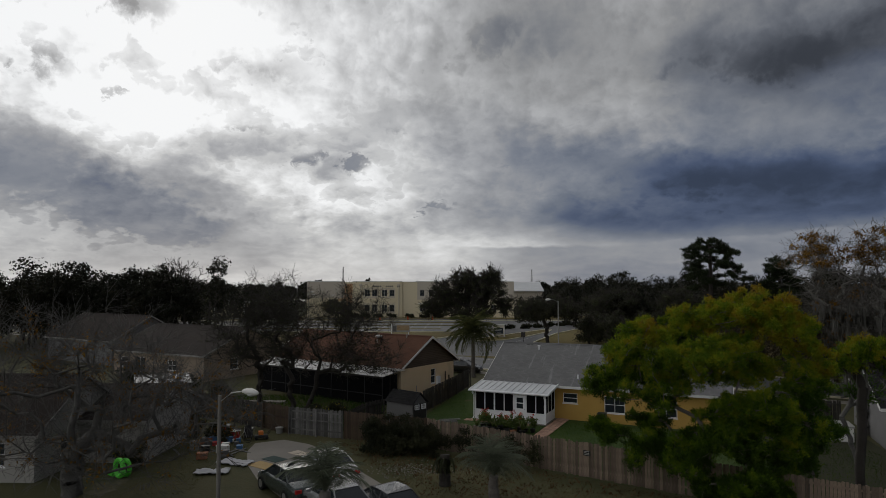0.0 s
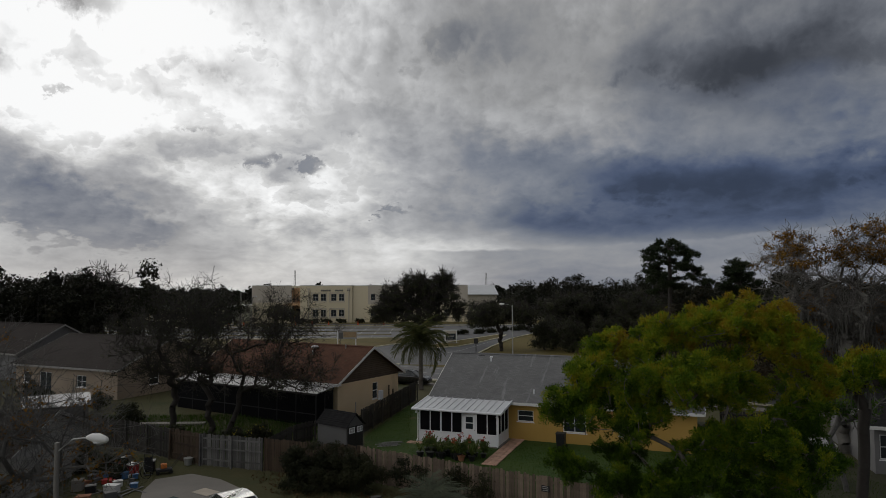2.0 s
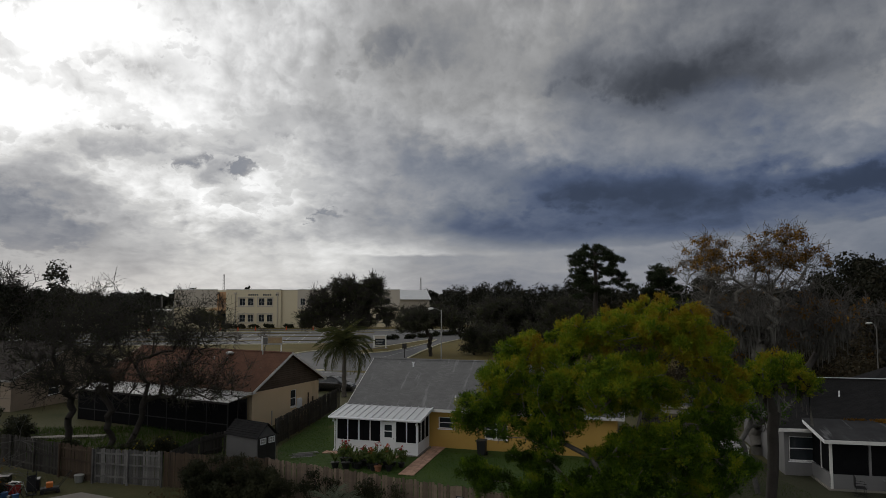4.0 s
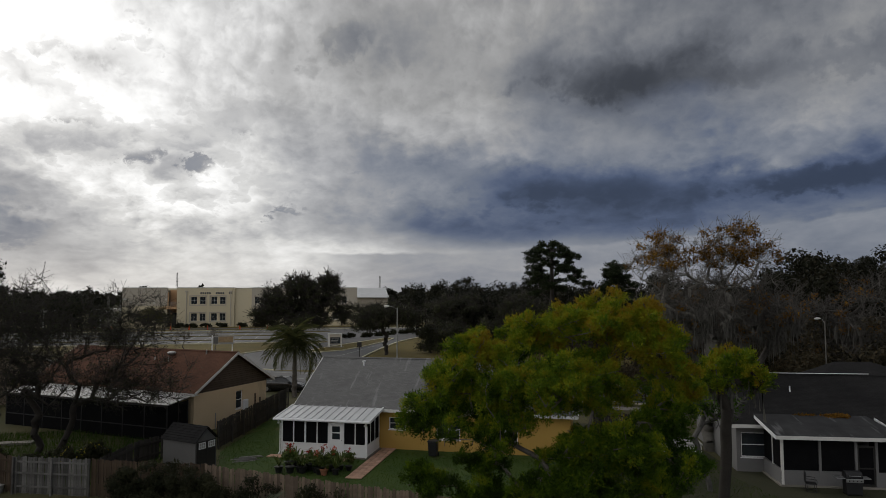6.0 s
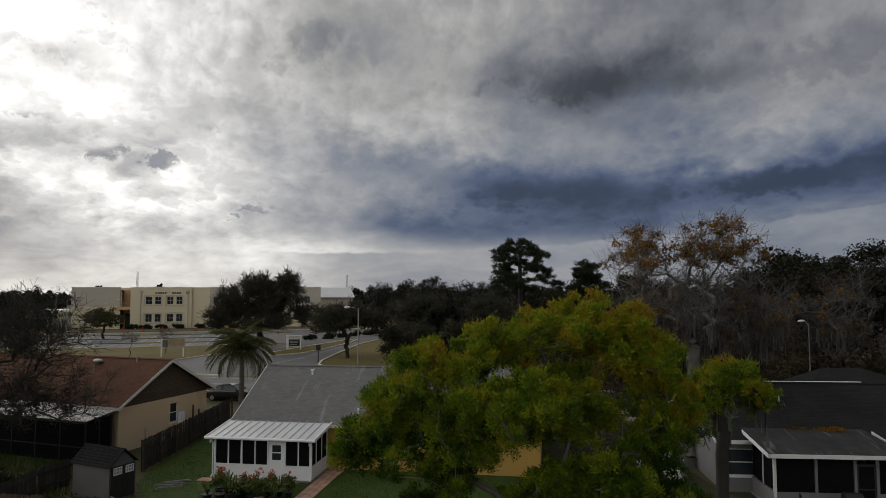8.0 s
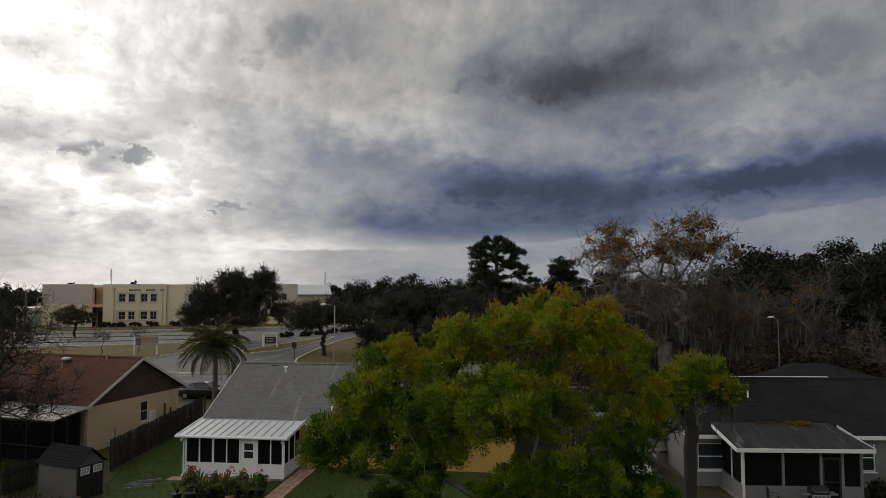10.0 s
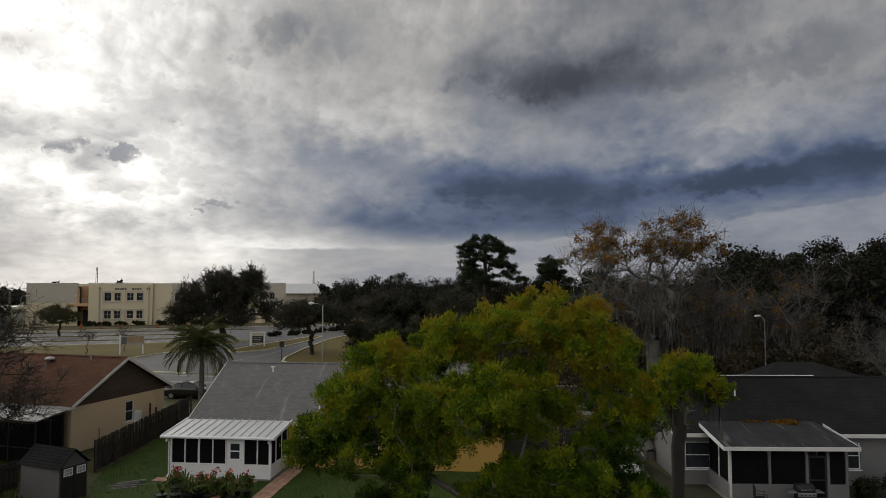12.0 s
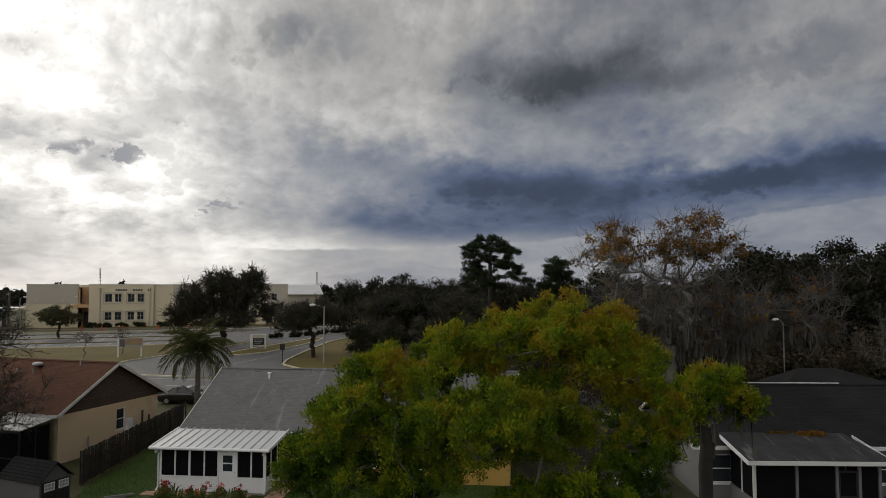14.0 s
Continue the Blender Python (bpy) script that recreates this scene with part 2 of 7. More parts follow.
def leafy(name, stops, through_light=0.35, rough=0.6, scale=0.35, rise=0.0, middle=0.0, gloss=0.1, grain=0.5):
    """Leaves whose hue differs from leaf to leaf and in drifts through the crown."""
    m = bpy.data.materials.new(name)
    m.use_nodes = True
    t = m.node_tree
    p = t.nodes["Principled BSDF"]
    isl = S(t, t.nodes.new("ShaderNodeNewGeometry").outputs["Random Per Island"])
    n = noise_of(t, t.nodes.new("ShaderNodeTexCoord").outputs["Object"], scale, 3, 0.6)
    f = (n - 0.5) * 2.4 + isl * grain + 0.5 - grain * 0.5
    if rise:  # turned yellow at the top; shade lower down is put into the colour
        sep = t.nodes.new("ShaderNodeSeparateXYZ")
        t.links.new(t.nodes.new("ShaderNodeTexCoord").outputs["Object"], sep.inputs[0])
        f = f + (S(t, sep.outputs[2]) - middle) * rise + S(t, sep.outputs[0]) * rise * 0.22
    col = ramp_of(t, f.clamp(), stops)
    t.links.new(col, p.inputs["Base Color"])
    p.inputs["Roughness"].default_value, p.inputs["Specular IOR Level"].default_value = rough, gloss
    tr, mx = t.nodes.new("ShaderNodeBsdfTranslucent"), t.nodes.new("ShaderNodeMixShader")
    t.links.new(col, tr.inputs[0])
    mx.inputs[0].default_value = through_light
    t.links.new(p.outputs[0], mx.inputs[1])
    t.links.new(tr.outputs[0], mx.inputs[2])
    t.links.new(mx.outputs[0], t.nodes["Material Output"].inputs[0])
    return m


def glass(name, tint=(0.02, 0.024, 0.028), rough=0.05):
    return surface(name, tint, tuple(v * 1.6 for v in tint), 1.0, 9.0, rough, bump=0.0, spec=0.5)


M_GROUND = surface("dry_grass_and_soil", (0.034, 0.042, 0.013), (0.086, 0.072, 0.030), 0.22, 5.0, 0.95, bump=0.8, depth=0.05, stain=(0.20, 0.17, 0.13), stain_at=0.64)
M_LAWN = surface("lawn", (0.018, 0.047, 0.004), (0.048, 0.074, 0.009), 0.6, 7.0, 0.95, bump=0.8, depth=0.04, stain=(0.10, 0.075, 0.04))
M_VERGE = surface("winter_verge", (0.075, 0.060, 0.014), (0.140, 0.104, 0.022), 0.12, 4.0, 0.95, bump=0.5, depth=0.04)
M_ASPHALT = surface("asphalt", (0.070, 0.070, 0.072), (0.115, 0.114, 0.112), 0.15, 8.0, 0.75, bump=0.2, spec=0.4, stain=(0.075, 0.075, 0.08))
M_CONCRETE = surface("concrete", (0.17, 0.155, 0.135), (0.25, 0.228, 0.20), 0.4, 9.0, 0.85, bump=0.3, stain=(0.22, 0.20, 0.17))
M_KERB = surface("kerb_concrete", (0.50, 0.46, 0.33), (0.62, 0.57, 0.42), 0.5, 9.0, 0.85, bump=0.3)
M_PAINTLINE = surface("road_paint", (0.22, 0.22, 0.21), (0.45, 0.45, 0.43), 0.5, 12.0, 0.7, bump=0.1)
M_WHITE = surface("white_paint", (0.70, 0.71, 0.73), (0.80, 0.80, 0.80), 0.7, 16.0, 0.5, bump=0.08, depth=0.003)
M_FASCIA = surface("fascia_paint", (0.55, 0.54, 0.52), (0.70, 0.69, 0.66), 0.7, 16.0, 0.55, bump=0.08, depth=0.003)
# darker tone of the fascia paint, for the houses at the left
M_TRIM = surface("dull_trim_paint", (0.20, 0.19, 0.18), (0.32, 0.31, 0.29), 0.7, 16.0, 0.6, bump=0.08, depth=0.003)
M_CREAM = surface("cream_stucco", (0.60, 0.47, 0.30), (0.68, 0.54, 0.36), 0.5, 30.0, 0.9, bump=0.4, depth=0.006, stain=(0.40, 0.32, 0.21))
M_YELLOW = surface("yellow_stucco", (0.42, 0.26, 0.065), (0.50, 0.31, 0.085), 0.5, 30.0, 0.9, bump=0.4, depth=0.006)
M_GREYWALL = surface("pale_grey_stucco", (0.14, 0.138, 0.140), (0.185, 0.182, 0.18), 0.5, 30.0, 0.9, bump=0.4, depth=0.006)
M_TIN_OLD = surface("stained_white_metal", (0.24, 0.24, 0.24), (0.42, 0.42, 0.42), 0.9, 7.0, 0.6, 0.1, bump=0.05, stain=(0.12, 0.11, 0.10), stain_at=0.56)
M_PALEWALL = surface("weathered_pale_stucco", (0.26, 0.25, 0.23), (0.36, 0.345, 0.32), 0.5, 30.0, 0.9, bump=0.4, depth=0.006, stain=(0.16, 0.15, 0.13))
M_TAUPE = surface("taupe_stucco", (0.24, 0.19, 0.145), (0.31, 0.25, 0.19), 0.5, 30.0, 0.9, bump=0.4, depth=0.006)
M_SIDING = courses("brown_lap_siding", (0.085, 0.064, 0.050), (0.115, 0.090, 0.070), 0.45, 6.0, 0.16, 0.8, upright=True)
M_ROOF_GREY = courses("grey_shingles", (0.130, 0.128, 0.127), (0.170, 0.167, 0.164), 0.78, 0.30, 0.14, 0.92, (0.29, 0.29, 0.29))
M_ROOF_RED = courses("rust_brown_shingles", (0.078, 0.037, 0.023), (0.122, 0.058, 0.036), 0.6, 0.30, 0.14, 0.92)
M_ROOF_DARK = courses("charcoal_shingles", (0.013, 0.0125, 0.013), (0.028, 0.027, 0.027), 0.5, 0.30, 0.14, 0.92)
M_ROOF_BROWN = courses("brown_shingles", (0.023, 0.0185, 0.0165), (0.040, 0.032, 0.028), 0.6, 0.30, 0.14, 0.92)
M_TIN = surface("white_ribbed_metal", (0.46, 0.47, 0.48), (0.58, 0.585, 0.59), 0.5, 12.0, 0.4, 0.1, bump=0.05, stain=(0.40, 0.39, 0.37), stain_at=0.66)
M_ROLLED = courses("weathered_roll_roofing", (0.024, 0.024, 0.025), (0.060, 0.060, 0.062), 0.9, 1.0, 3.0, 0.9, (0.20, 0.20, 0.205))
M_GLASS = glass("dark_window_glass")
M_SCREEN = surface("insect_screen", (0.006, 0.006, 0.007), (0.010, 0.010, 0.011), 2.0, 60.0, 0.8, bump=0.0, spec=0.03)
M_FENCE = surface("new_fence_wood", (0.085, 0.060, 0.045), (0.235, 0.178, 0.135), 2.6, 22.0, 0.9, bump=0.5, depth=0.004, piece=0.40)
M_FENCE_OLD = surface("weathered_fence_wood", (0.020, 0.018, 0.016), (0.066, 0.060, 0.053), 1.4, 22.0, 0.9, bump=0.5, depth=0.004, piece=0.3)
M_FENCE_PALE = surface("silvered_fence_wood", (0.055, 0.053, 0.050), (0.20, 0.193, 0.185), 1.6, 22.0, 0.9, bump=0.5, depth=0.004, piece=0.45)
M_FENCE_BROWN = surface("dark_fence_wood", (0.045, 0.031, 0.021), (0.092, 0.064, 0.043), 1.4, 22.0, 0.9, bump=0.5, depth=0.004, piece=0.25)
M_SHED = surface("grey_shed_panel", (0.095, 0.092, 0.092), (0.13, 0.126, 0.124), 0.8, 18.0, 0.7, bump=0.1)
M_BARK = surface("bark", (0.075, 0.065, 0.055), (0.17, 0.155, 0.14), 1.5, 16.0, 0.95, bump=0.8, depth=0.03)
M_BARK_DARK = surface("dark_bark", (0.022, 0.019, 0.016), (0.055, 0.048, 0.042), 1.5, 16.0, 0.95, bump=0.8, depth=0.03)
M_BARK_OLD = surface("old_oak_bark", (0.036, 0.034, 0.031), (0.150, 0.144, 0.134), 1.2, 16.0, 0.95, bump=0.8, depth=0.03)
M_BARK_FAR = surface("brown_grey_bark", (0.036, 0.032, 0.029), (0.105, 0.096, 0.087), 1.2, 16.0, 0.95, bump=0.8, depth=0.03)
M_BARK_PALE = surface("lichened_bark", (0.070, 0.064, 0.056), (0.19, 0.18, 0.162), 1.2, 16.0, 0.95, bump=0.8, depth=0.03)
M_BARK_GREY = surface("grey_bark", (0.10, 0.092, 0.082), (0.21, 0.195, 0.175), 1.5, 16.0, 0.95, bump=0.8, depth=0.03)
# the dark green end also carries the shade low in the crown
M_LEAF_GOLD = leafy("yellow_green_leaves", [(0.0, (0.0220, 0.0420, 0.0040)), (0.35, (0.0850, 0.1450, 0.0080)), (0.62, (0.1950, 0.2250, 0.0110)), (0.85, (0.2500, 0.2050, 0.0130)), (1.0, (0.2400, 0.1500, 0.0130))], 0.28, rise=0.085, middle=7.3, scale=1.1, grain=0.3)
M_LEAF_OAK = leafy("dark_oak_leaves", [(0.0, (0.020, 0.024, 0.013)), (0.6, (0.050, 0.055, 0.028)), (1.0, (0.085, 0.085, 0.045))], 0.2)
M_LEAF_PINE = leafy("pine_needles", [(0.0, (0.008, 0.013, 0.006)), (1.0, (0.028, 0.038, 0.014))], 0.2)
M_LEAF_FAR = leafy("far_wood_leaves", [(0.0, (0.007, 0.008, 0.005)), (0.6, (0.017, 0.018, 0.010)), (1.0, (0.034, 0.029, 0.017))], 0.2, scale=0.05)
M_LEAF_OLIVE = leafy("olive_leaves", [(0.0, (0.04, 0.04, 0.014)), (1.0, (0.12, 0.11, 0.04))], 0.3)
M_LEAF_BROWN = leafy("brown_winter_scrub", [(0.0, (0.020, 0.016, 0.010)), (0.6, (0.045, 0.038, 0.023)), (1.0, (0.085, 0.064, 0.036))], 0.2, scale=0.2)
M_LEAF_RUST = leafy("rust_oak_leaves", [(0.0, (0.08, 0.048, 0.012)), (0.6, (0.18, 0.086, 0.014)), (1.0, (0.26, 0.15, 0.026))], 0.35)
M_LEAF_PALM = leafy("palm_fronds", [(0.0, (0.035, 0.044, 0.016)), (0.7, (0.085, 0.092, 0.034)), (1.0, (0.17, 0.15, 0.05))], 0.35)
M_LEAF_BUSH = leafy("shrub_leaves", [(0.0, (0.012, 0.016, 0.008)), (1.0, (0.045, 0.045, 0.022))], 0.2)
# soil tone with the shade under the trees put in
M_UNDER = surface("soil_with_painted_shade", (0.018, 0.022, 0.009), (0.042, 0.040, 0.019), 0.3, 6.0, 0.95, bump=0.8, depth=0.05)
M_LEAF_GREEN = leafy("fresh_green_leaves", [(0.0, (0.022, 0.050, 0.007)), (0.6, (0.060, 0.115, 0.011)), (1.0, (0.12, 0.165, 0.014))], 0.2)
M_MOSS = leafy("hanging_moss", [(0.0, (0.055, 0.053, 0.047)), (1.0, (0.14, 0.134, 0.12))], 0.2)


# ---- builders ----
def mesh_from(name, verts, faces):
    """A mesh from arrays of corners and of equal-sided faces."""
    verts, faces = np.asarray(verts, np.float32), np.asarray(faces, np.int32)
    me = bpy.data.meshes.new(name)
    k = faces.shape[1]
    me.vertices.add(len(verts))
    me.vertices.foreach_set("co", verts.ravel())
    me.loops.add(faces.size)
    me.loops.foreach_set("vertex_index", faces.ravel())
    me.polygons.add(len(faces))
    me.polygons.foreach_set("loop_start", np.arange(0, faces.size, k, dtype=np.int32))
    me.update(calc_edges=True)
    me.validate()
    return me


def hang(ob, mat, parent=None, label=""):
    if mat:
        ob.data.materials.append(mat)
    if parent:
        ob.parent = parent
    return tagged(ob, label)


def part(name, bm, mat, parent=None, label="", smooth=False):
    me = bpy.data.meshes.new(name)
    bmesh.ops.recalc_face_normals(bm, faces=bm.faces)
    bm.to_mesh(me)
    bm.free()
    if smooth:
        me.polygons.foreach_set("use_smooth", [True] * len(me.polygons))
    return hang(new(name, me), mat, parent, label)


def piece(name, me, parent, m):
    """One more object on a shared mesh."""
    ob = new(name, me)
    ob.parent = parent
    ob.matrix_basis = m
    return ob


def thing(name, label, category, x, y, z=0.0, rot=0.0, group="", kind=""):
    ob = new(name)
    ob.matrix_world = pose(x, y, z, 0, 0, rot)
    ob.empty_display_size = 0.3
    return tagged(ob, label, category, group, kind)


def box(bm, x0, x1, y0, y1, z0, z1):
    v = [bm.verts.new((x, y, z)) for z in (z0, z1) for x, y in ((x0, y0), (x1, y0), (x1, y1), (x0, y1))]
    for f in ((3, 2, 1, 0), (4, 5, 6, 7), (0, 1, 5, 4), (1, 2, 6, 5), (2, 3, 7, 6), (3, 0, 4, 7)):
        bm.faces.new([v[i] for i in f])
    return v


def boxes(*list_of):
    bm = bmesh.new()
    for b in list_of:
        box(bm, *b)
    return bm


def bevelled(bm, width=0.02, segments=2):
    bmesh.ops.bevel(bm, geom=bm.edges[:], offset=width, segments=segments, affect="EDGES", profile=0.6)
    return bm


def prism(bm, outline, push):
    """An outline of points, given thickness by the vector push."""
    a = [bm.verts.new(p) for p in outline]
    b = [bm.verts.new(Vector(p) + Vector(push)) for p in outline]
    n = len(a)
    bm.faces.new(a)
    bm.faces.new(b[::-1])
    for i in range(n):
        bm.faces.new((a[i], b[i], b[(i + 1) % n], a[(i + 1) % n]))
    return bm


def tube(bm, pts, radii, sides=8):
    """A round bar through points."""
    rings = []
    pts = [Vector(p) for p in pts]
    for i, p in enumerate(pts):
        d = (pts[min(i + 1, len(pts) - 1)] - pts[max(i - 1, 0)]).normalized()
        a = d.orthogonal().normalized()
        b = d.cross(a)
        r = radii[i] if hasattr(radii, "__len__") else radii
        rings.append([bm.verts.new(p + r * (math.cos(k * math.tau / sides) * a + math.sin(k * math.tau / sides) * b)) for k in range(sides)])
    for r0, r1 in zip(rings, rings[1:]):
        # match the nearest corner, so that the bar does not twist
        s = min(range(sides), key=lambda k: (r1[k].co - r0[0].co).length)
        for k in range(sides):
            bm.faces.new((r0[k], r0[(k + 1) % sides], r1[(s + k + 1) % sides], r1[(s + k) % sides]))
    bm.faces.new(rings[0][::-1])
    bm.faces.new(rings[-1])
    return bm


def wall_bm(length, height, thick, openings=()):
    """A wall along x, from y 0 to thick, with openings (x, z, w, h) that go through."""
    xs = sorted({0, length, *[o[0] for o in openings], *[o[0] + o[2] for o in openings]})
    zs = sorted({0, height, *[o[1] for o in openings], *[o[1] + o[3] for o in openings]})
    bm = bmesh.new()
    for x0, x1 in zip(xs, xs[1:]):
        for z0, z1 in zip(zs, zs[1:]):
            cx, cz = (x0 + x1) / 2, (z0 + z1) / 2
            if not any(o[0] < cx < o[0] + o[2] and o[1] < cz < o[1] + o[3] for o in openings):
                box(bm, x0, x1, 0, thick, z0, z1)
    bmesh.ops.remove_doubles(bm, verts=bm.verts, dist=0.0005)
    return bm


def window(parent, m, w, h, bars=(1, 2), frame_mat=None, deep=0.08, name="window", sill=True):
    """A window in an opening, whose lower left corner is at m: frame, glazing bars, panes and sill."""
    fw = 0.05
    bm = boxes((0, w, 0, deep, 0, fw), (0, w, 0, deep, h - fw, h), (0, fw, 0, deep, fw, h - fw), (w - fw, w, 0, deep, fw, h - fw))
    win = part(name, bm, frame_mat or M_WHITE, parent)
    win.matrix_basis = m
    nx, nz = bars
    for i in range(1, nx):
        part("glazing_bar", boxes((w * i / nx - 0.018, w * i / nx + 0.018, 0.01, deep - 0.01, fw, h - fw)), frame_mat or M_WHITE, win)
    for k in range(1, nz):
        part("glazing_bar", boxes((fw, w - fw, 0.012, deep - 0.012, h * k / nz - 0.02, h * k / nz + 0.02)), frame_mat or M_WHITE, win)
    part("pane", boxes((fw, w - fw, 0.045, 0.055, fw, h - fw)), M_GLASS, win)
    if sill:
        part("sill", boxes((-0.06, w + 0.06, -0.07, 0.0, -0.07, -0.002)), frame_mat or M_WHITE, win)
    return win


def gable_house(name, label, x, y, rot, length, depth, eave, ridge, walls, roof, gable, over=0.45, openings=None, group="houses", trim=None):
    """A low house, ridge along its x. Roof corner at x, y. openings: side -> list of (x, z, w, h)."""
    openings, trim = openings or {}, trim or M_FASCIA
    h = thing(name, label, "house", x, y, 0, rot, group)
    o, th = over, 0.22
    L, D = length, depth
    top = eave - 0.06
    sides = {"front": (pose(o, o, 0), L - 2 * o), "back": (pose(L - o, D - o, 0, 0, 0, 180), L - 2 * o),
             "right": (pose(L - o, o + th, 0, 0, 0, 90), D - 2 * o - 2 * th), "left": (pose(o, D - o - th, 0, 0, 0, -90), D - 2 * o - 2 * th)}
    for side, (m, l) in sides.items():
        ops = openings.get(side, ())
        wob = part("wall", wall_bm(l, top, th, [q[:4] for q in ops]), walls, h)
        wob.matrix_basis = m
        for q in ops:
            window(h, m @ pose(q[0], 0.06, q[1]), q[2], q[3], q[4] if len(q) > 4 else (1, 2))
    slope = (ridge - eave) / (D / 2)
    rise0 = slope * o
    for xx in (o, L - o - th):
        bm = bmesh.new()
        prism(bm, [(xx, o + 0.02, top + 0.002), (xx, D - o - 0.02, top + 0.002), (xx, D - o - 0.02, eave + rise0 - 0.05), (xx, D / 2, ridge - 0.05), (xx, o + 0.02, eave + rise0 - 0.05)], (th, 0, 0))
        part("gable_wall", bm, gable, h)
    for a, b in ((0.0, D / 2), (D, D / 2)):
        bm = bmesh.new()
        prism(bm, [(0, a, eave), (L, a, eave), (L, b, ridge), (0, b, ridge)], (0, 0, 0.09))
        part("roof", bm, roof, h)
        s = 1 if a == 0 else -1
        part("fascia", boxes((0.02, L - 0.02, min(a, a - s * 0.03), max(a, a - s * 0.03), eave - 0.12, eave + 0.07)), trim, h)
    for xx in (-0.035, L + 0.003):
        for a in (0.0, D):
            bm = bmesh.new()
            prism(bm, [(xx, a, eave - 0.10), (xx, D / 2, ridge - 0.10), (xx, D / 2, ridge + 0.10), (xx, a, eave + 0.10)], (0.032, 0, 0))
            part("barge_board", bm, trim, h)
    bm = bmesh.new()
    prism(bm, [(0, D / 2 - 0.16, ridge + 0.055), (0, D / 2, ridge + 0.125), (0, D / 2 + 0.16, ridge + 0.055), (0, D / 2, ridge + 0.09)], (L, 0, 0))
    part("ridge_cap", bm, roof, h)
    part("soffit", boxes((0.03, L - 0.03, 0.02, o - 0.005, eave - 0.10, eave - 0.06)), trim, h)
    part("soffit", boxes((0.03, L - 0.03, D - o + 0.005, D - 0.02, eave - 0.10, eave - 0.06)), trim, h)
    return h


# trees
def grow(trunk, clumps, rng, step=0.7, wobble=0.16, flat=1.0):
    """Limbs from the trunk's points to every clump: (points, parents, tip indices)."""
    pts, par = [Vector(p) for p in trunk], [i - 1 for i in range(len(trunk))]
    arr = np.array(trunk, float)
    start = max(1, int(len(trunk) * 0.45))
    ok = [i >= start for i in range(len(trunk))]
    tips = []
    base = np.array(trunk[-1], float)
    for c in sorted(clumps, key=lambda q: float(np.linalg.norm(np.array(q) - base))):
        c = np.array(c, float)
        d = arr - c
        d[:, 2] *= np.where(d[:, 2] > 0, 2.2, flat)
        dist = np.linalg.norm(d, axis=1) + np.where(ok, 0, 1e6)
        i = int(dist.argmin())
        a, b = np.array(pts[i]), c
        n = max(1, int(np.linalg.norm(b - a) / step))
        last = i
        added = []
        for k in range(1, n + 1):
            f = k / n
            p = a + (b - a) * f
            p[2] -= 0.12 * np.linalg.norm(b - a) * math.sin(f * math.pi) * 0.5
            if k < n:
                p = p + rng.normal(0, wobble * step, 3)
            pts.append(Vector(p))
            par.append(last)
            ok.append(True)
            last = len(pts) - 1
            added.append(p)
        arr = np.vstack([arr, *[q[None] for q in added]])
        tips.append(last)
    return pts, par, tips


def limbs_mesh(name, pts, par, r_base, r_tip, sides=5, power=0.5):
    """Tapered limbs; each is as thick as the twigs that it carries ask."""
    n = len(pts)
    load = np.zeros(n)
    kids = np.zeros(n, int)
    for i in range(n):
        if par[i] >= 0:
            kids[par[i]] += 1
    load[kids == 0] = 1
    for i in range(n - 1, -1, -1):
        if par[i] >= 0:
            load[par[i]] += max(load[i], 1)
    r = r_tip + (r_base - r_tip) * (load / max(load.max(), 1)) ** power
    P = np.array(pts)
    idx = [i for i in range(n) if par[i] >= 0]
    A, B = P[[par[i] for i in idx]], P[idx]
    ra, rb = np.minimum(r[[par[i] for i in idx]], r[idx] * 1.35), r[idx]
    D = B - A
    D /= np.maximum(np.linalg.norm(D, axis=1, keepdims=True), 1e-6)
    ref = np.where(np.abs(D[:, 2:3]) > 0.9, np.array([[1.0, 0, 0]]), np.array([[0, 0, 1.0]]))
    U = np.cross(D, ref)
    U /= np.linalg.norm(U, axis=1, keepdims=True)
    V = np.cross(D, U)
    m = len(idx)
    verts = np.zeros((m, 2, sides, 3))
    for k in range(sides):
        c, s = math.cos(k * math.tau / sides), math.sin(k * math.tau / sides)
        verts[:, 0, k] = A - D * ra[:, None] * 0.3 + (U * c + V * s) * ra[:, None]
        verts[:, 1, k] = B + (U * c + V * s) * rb[:, None]
    o = (np.arange(m) * 2 * sides)[:, None]
    faces = np.concatenate([np.concatenate([o + k, o + (k + 1) % sides, o + sides + (k + 1) % sides, o + sides + k], 1) for k in range(sides)])
    me = mesh_from(name, verts.reshape(-1, 3), faces)
    me.polygons.foreach_set("use_smooth", [True] * len(me.polygons))
    return me


